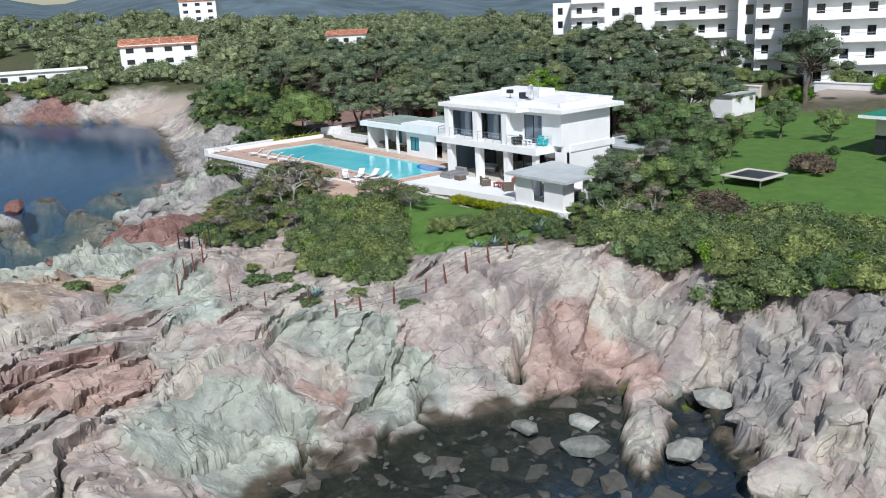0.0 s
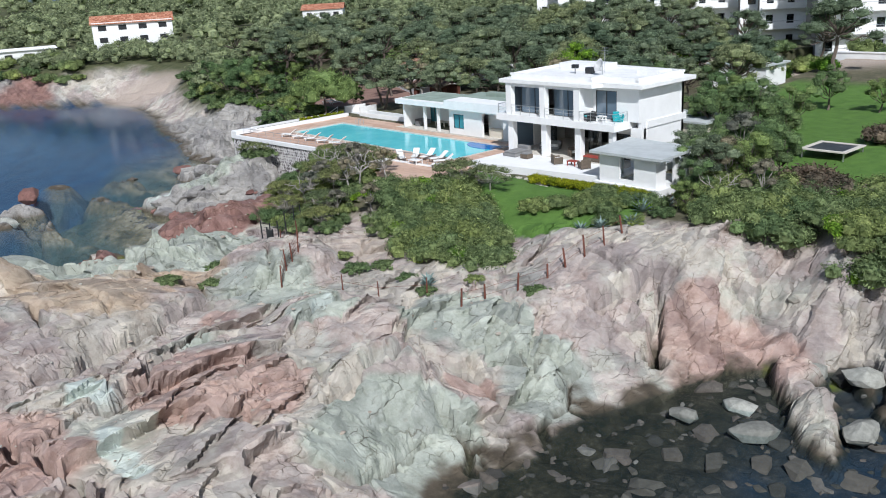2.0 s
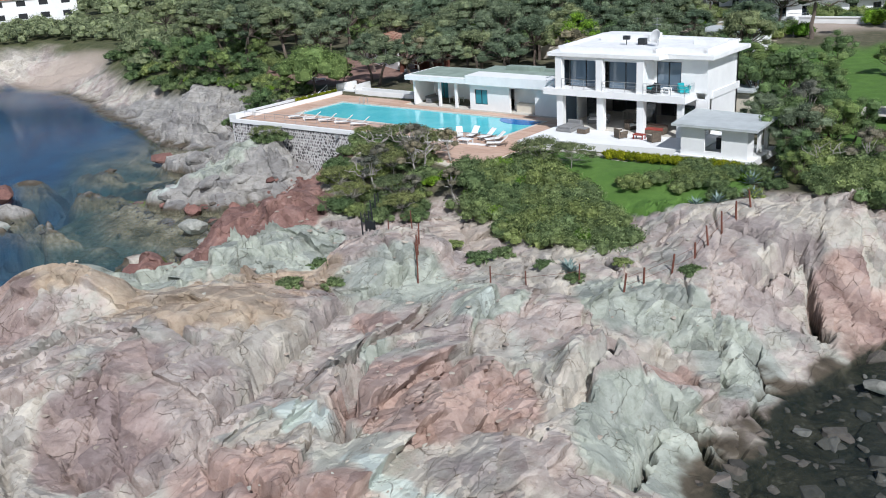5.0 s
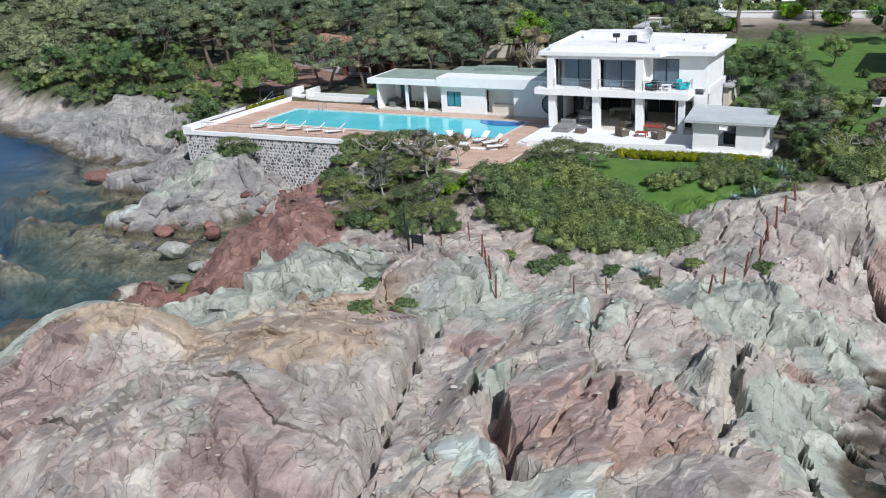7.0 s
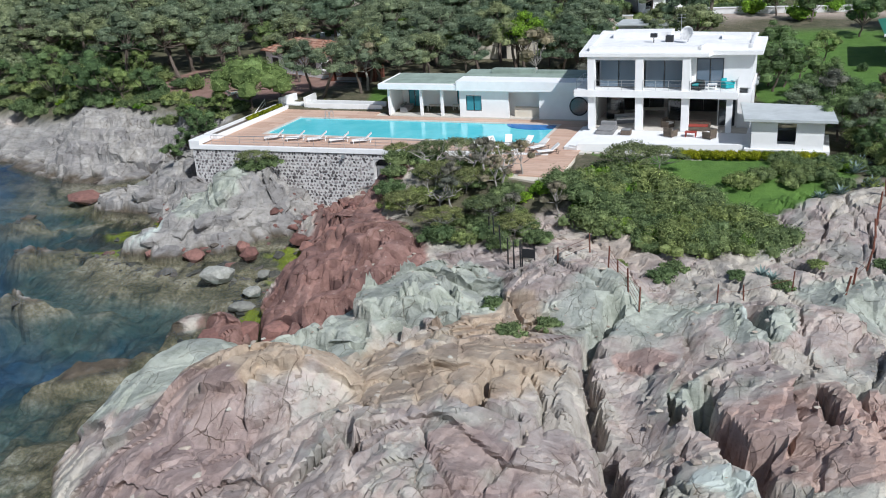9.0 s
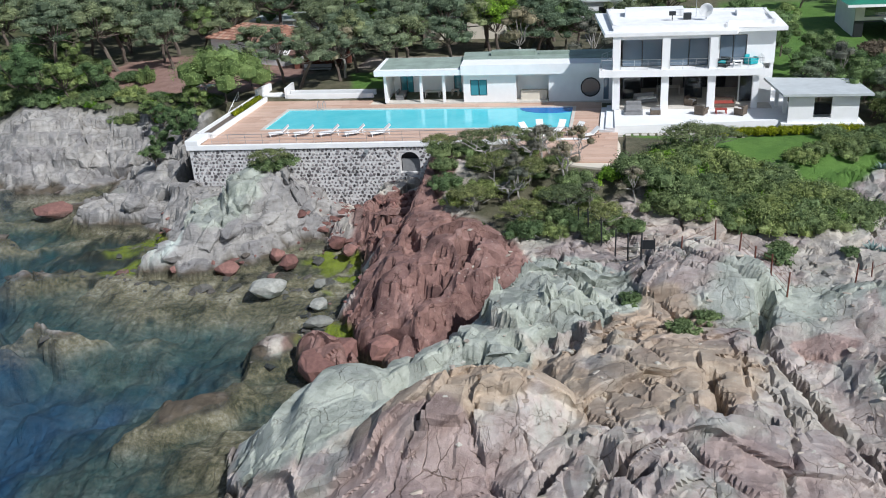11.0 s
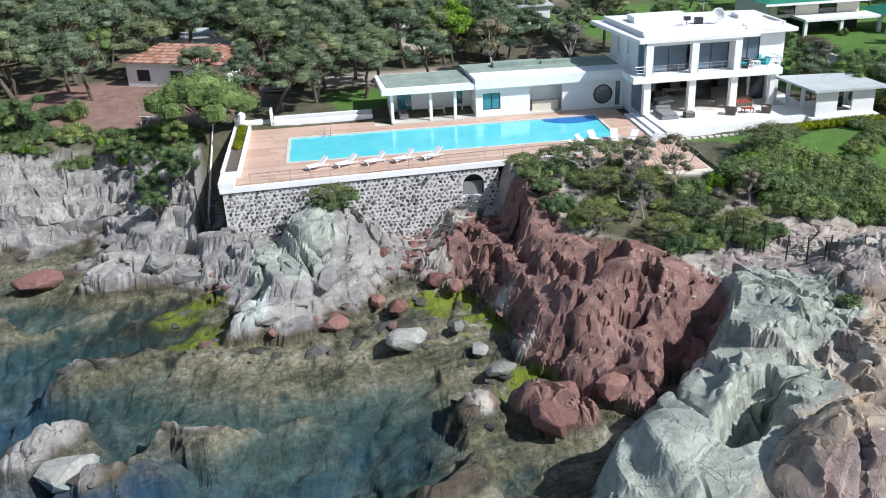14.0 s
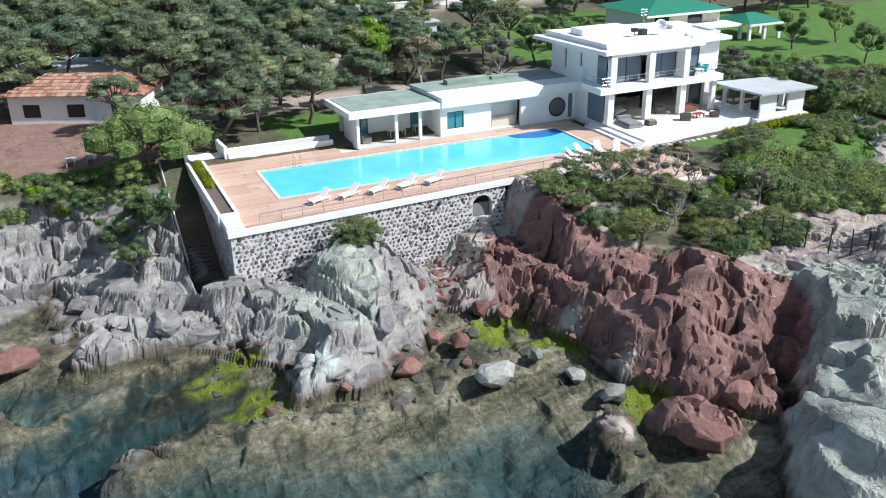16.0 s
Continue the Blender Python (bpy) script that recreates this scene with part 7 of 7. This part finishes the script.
armchair((-60.5, 51.4, FL), 150, WICKER, CUSHION, "brown wicker armchair with pale cushion")
armchair((-57.2, 51.2, FL), -120, WICKER, CUSHION, "brown wicker armchair with pale cushion")
armchair((-58.4, 53.9, FL), 0, WICKER, RED_CLOTH, "brown wicker sofa with red cushions", 1.9, "sofa")
armchair((-61.2, 54.6, FL), 60, WICKER, CUSHION, "brown wicker armchair with pale cushion")
armchair((-65.2, 55.8, FL), 20, GREY_CLOTH, CUSHION, "grey sofa with white cushions under the balcony", 2.0, "sofa")
armchair((-56.2, 54.6, UZ), 40, TURQ, TURQ, "turquoise armchair on the balcony", 0.85)
armchair((-58.6, 53.7, UZ), -30, DARK, TURQ, "dark armchair with turquoise cushion on the balcony", 0.85)
table((-57.4, 53.8, UZ), (0.8, 0.6), 0.5, WHITE, "small white table on the balcony")
bed = thing("daybed", (-66.4, 52.3, FL), "low grey daybed with a raised back", "daybed")
part("base", boxes((-67.1, -65.5, 51.2, 53.6, FL, FL + 0.28), bevel=0.03), GREY_CLOTH, bed)
part("mattress", boxes((-67.0, -65.6, 51.3, 53.1, FL + 0.285, FL + 0.46), bevel=0.05), GREY_CLOTH, bed)
part("backrest", boxes((-67.0, -65.6, 53.1, 53.5, FL + 0.285, FL + 0.75), bevel=0.06), GREY_CLOTH, bed)
pouf = thing("pouf", (-64.4, 51.6, FL), "square wicker pouf beside the daybed", "pouf")
part("body", boxes((-64.85, -63.95, 51.2, 52.0, FL, FL + 0.40), bevel=0.05), WICKER, pouf)
part("cushion", boxes((-64.8, -64.0, 51.25, 51.95, FL + 0.405, FL + 0.50), bevel=0.04), GREY_CLOTH, pouf)
dining = table((-63.0, 58.8, FL + 0.01), (2.2, 1.0), 0.75, PAVING, "pale dining table inside the open living room", "dining_table")

# loggia furniture
sofa = armchair((-89.8, 60.6, T + 0.02), 90, GREY_CLOTH, GREY_CLOTH, "grey sofa in the shaded loggia", 1.8, "sofa")
table((-86.5, 60.8, T + 0.02), (1.6, 0.9), 0.7, PAVING, "pale table in the shaded loggia")
table((-84.2, 61.2, T + 0.02), (0.8, 0.7), 0.7, PAVING, "small pale table in the shaded loggia")

# roof equipment
dish = thing("satellite_dish", (-60.0, 57.2, 14.12), "white satellite dish on a roof mast", "satellite dish")
bm = bmesh.new()
rings = []
for i in range(6):
    r = 0.62 * i / 5
    rings.append([bm.verts.new((r * math.cos(2 * math.pi * j / 20), r * math.sin(2 * math.pi * j / 20), 0.28 * (r / 0.62) ** 2)) for j in range(20)] if i else [bm.verts.new((0, 0, 0))])
for j in range(20):
    bm.faces.new((rings[0][0], rings[1][j], rings[1][(j + 1) % 20]))
    for i in range(1, 5):
        bm.faces.new((rings[i][j], rings[i + 1][j], rings[i + 1][(j + 1) % 20], rings[i][(j + 1) % 20]))
bmesh.ops.solidify(bm, geom=bm.faces[:], thickness=0.03)
bmesh.ops.transform(bm, matrix=look((-60.0, 57.0, 14.9), (-59, 60, 13.6)), verts=bm.verts)
part("reflector", bm, WHITE, dish, smooth=True)
bm = bmesh.new()
tube(bm, (-60.0, 57.25, 14.12), (-60.0, 57.25, 14.9), 0.05)
part("mast", bm, METAL, dish)
bm = bmesh.new()
tube(bm, (-60.0, 57.0, 14.85), (-59.7, 56.4, 15.0), 0.02)
part("feed_arm", bm, METAL, dish)
ant = thing("roof_antenna", (-60.8, 58.6, 14.12), "thin metal television antenna on the roof", "antenna")
bm = bmesh.new()
tube(bm, (-60.8, 58.6, 14.12), (-60.8, 58.6, 16.4), 0.03)
part("mast", bm, METAL, ant)
for z in (15.8, 16.1, 16.35):
    bm = bmesh.new()
    tube(bm, (-61.2, 58.6, z), (-60.4, 58.6, z), 0.015)
    part("crossbar", bm, METAL, ant)
cam_rig = thing("roof_light", (-63.0, 57.0, 14.12), "dark floodlight on the flat roof", "floodlight")
part("housing", boxes((-63.3, -62.7, 56.8, 57.2, 14.6, 14.95), bevel=0.04), DARK, cam_rig)
bm = bmesh.new()
tube(bm, (-63.0, 57.0, 14.12), (-63.0, 57.0, 14.62), 0.04)
part("stand", bm, DARK, cam_rig)

# stepping stones in the lawn
for i in range(9):
    f = i / 8
    x, y = -60.3 + 5.2 * f, 47.5 - 1.9 * f
    ob = part("stepping_stone", prism([(x - 0.42, y - 0.2), (x + 0.42, y - 0.14), (x + 0.4, y + 0.16), (x - 0.43, y + 0.12)], 5.9, 6.32 - 0.02 * i, bevel=0.02), PAVING)
    tagged(ob, "pale rectangular stepping stone set in the lawn", "stepping stone", "stepping stones")
for i in range(10):
    f = i / 9
    x, y = -67.4 + 6.0 * f, 47.3 + 0.1 * f
    ob = part("stepping_stone", prism([(x - 0.25, y - 0.2), (x + 0.2, y - 0.2), (x + 0.2, y + 0.2), (x - 0.25, y + 0.2)], 5.9, 6.30, bevel=0.02), PAVING)
    tagged(ob, "pale rectangular stepping stone set in the lawn", "stepping stone", "stepping stones")

# trampoline on the lawn
tr = thing("trampoline", (-42.8, 66.8, 7), "dark rectangular trampoline with a pale padded edge on the lawn", "trampoline")
gz = ground_at(-42.8, 66.8)
part("mat", boxes((-44.4, -41.2, 65.2, 68.4, gz + 0.62, gz + 0.66)), DARK, tr)
for a in ((-44.8, -40.8, 64.8, 65.2), (-44.8, -40.8, 68.4, 68.8), (-44.8, -44.4, 65.2, 68.4), (-41.2, -40.8, 65.2, 68.4)):
    part("padding", boxes((*a, gz + 0.6, gz + 0.72), bevel=0.02), PAVING, tr)
for x in (-44.6, -41.0):
    for y in (65.0, 68.6):
        part("leg", boxes((x - 0.05, x + 0.05, y - 0.05, y + 0.05, gz - 0.1, gz + 0.6)), METAL, tr)


# ---------------------------------------------------------------- fences
def post_fence(pts, high, wires, label, mat=RUST, thick=0.05, sway=0.08, seed=1):
    rng = np.random.default_rng(seed)
    root = thing("fence", (*pts[0], 0), label, "fence")
    tops = []
    for x, y in pts:
        z = ground_at(x, y)
        top = (x + rng.uniform(-sway, sway), y + rng.uniform(-sway, sway), z + high * rng.uniform(0.85, 1.1))
        bm = bmesh.new()
        tube(bm, (x, y, z - 0.4), top, thick, thick * 0.8, 6)
        part("post", bm, mat, root)
        tops.append((Vector((x, y, z)), Vector(top)))
    for (a0, a1), (b0, b1) in zip(tops, tops[1:]):
        for k in range(wires):
            f = (k + 0.8) / (wires + 0.3)
            bm = bmesh.new()
            tube(bm, a0.lerp(a1, f), b0.lerp(b1, f), 0.012, sides=4)
            part("wire", bm, mat, root)
    return root


post_fence([(-44.1, 39.4), (-44.6, 38.0), (-44.8, 36.2), (-44.9, 34.4), (-45.1, 32.8), (-45.6, 30.5), (-46.4, 28.4), (-46.9, 26.8)], 1.35, 2, "leaning rusty posts with sagging wire along the rock edge", thick=0.075, sway=0.25, seed=3)
post_fence([(-49.8, 26.5), (-52.4, 24.6), (-53.8, 22.8)], 1.2, 1, "thin rusty fence posts on bare rock", seed=4)
post_fence([(-57.9, 20.7), (-58.7, 21.7), (-59.5, 22.7), (-60.3, 23.7)], 1.6, 5, "rusty wire mesh fence on the headland", thick=0.06, seed=5)
post_fence([(-66.0, 24.2), (-66.8, 25.3), (-67.6, 26.5), (-68.5, 27.8), (-69.4, 29.1), (-70.2, 30.3)], 1.9, 6, "dark wire mesh fence running down the rock", DARK, 0.06, seed=6)
post_fence([(-63.6, 24.3), (-61.6, 24.6)], 1.2, 2, "thin rusty fence posts on bare rock", seed=7)
sign = thing("sign_board", (-65.6, 24.6, ground_at(-65.6, 24.6)), "dark sign board on two posts on the rock", "sign")
sz = ground_at(-65.6, 24.6)
part("board", boxes((-66.0, -65.2, 24.56, 24.6, sz + 0.9, sz + 1.5)), DARK, sign)
for x in (-66.02, -65.2):
    part("post", boxes((x - 0.04, x + 0.04, 24.61, 24.69, sz - 0.3, sz + 1.6)), DARK, sign)

# ---------------------------------------------------------------- agaves
AGAVE = plain("agave_leaf", (0.17, 0.24, 0.22), 0.5, vary=0.25, scale=4)


def agave(x, y, k, seed):
    rng = np.random.default_rng(seed)
    bm = bmesh.new()
    hub = bm.verts.new((0, 0, 0))
    for i in range(22):
        a, up = i * 2.4, 0.25 + 1.0 * (i / 22)
        L = rng.uniform(0.8, 1.1)
        out, side = Vector((math.cos(a), math.sin(a), 0)), Vector((-math.sin(a), math.cos(a), 0))
        mid = out * L * 0.5 * math.cos(up) + Vector((0, 0, L * 0.55 * math.sin(up)))
        tip = out * L * math.cos(up * 0.85) + Vector((0, 0, L * math.sin(up * 0.9)))
        vs = [hub] + [bm.verts.new(p) for p in (mid - side * 0.10, mid + side * 0.10, mid - Vector((0, 0, 0.07)), tip)]
        for f in ((0, 3, 2), (0, 1, 3), (2, 3, 4), (1, 4, 3), (0, 2, 1), (2, 4, 1)):
            bm.faces.new([vs[j] for j in f])
    ob = part("agave", bm, AGAVE)
    ob.matrix_basis = pose(x, y, ground_at(x, y), 0, 0, seed * 40) @ Matrix.Scale(k, 4)
    tagged(ob, "blue-grey spiky agave growing by the lawn", "agave", "agaves")


for i, (x, y, k) in enumerate(((-46.9, 45.0, 1.3), (-46.0, 44.2, 1.1), (-47.0, 40.6, 0.9), (-48.3, 40.0, 0.8), (-51.6, 28.2, 0.9), (-51.0, 27.6, 0.8), (-44.9, 41.5, 1.0), (-45.6, 46.6, 1.1))):
    agave(x, y, k, i + 1)
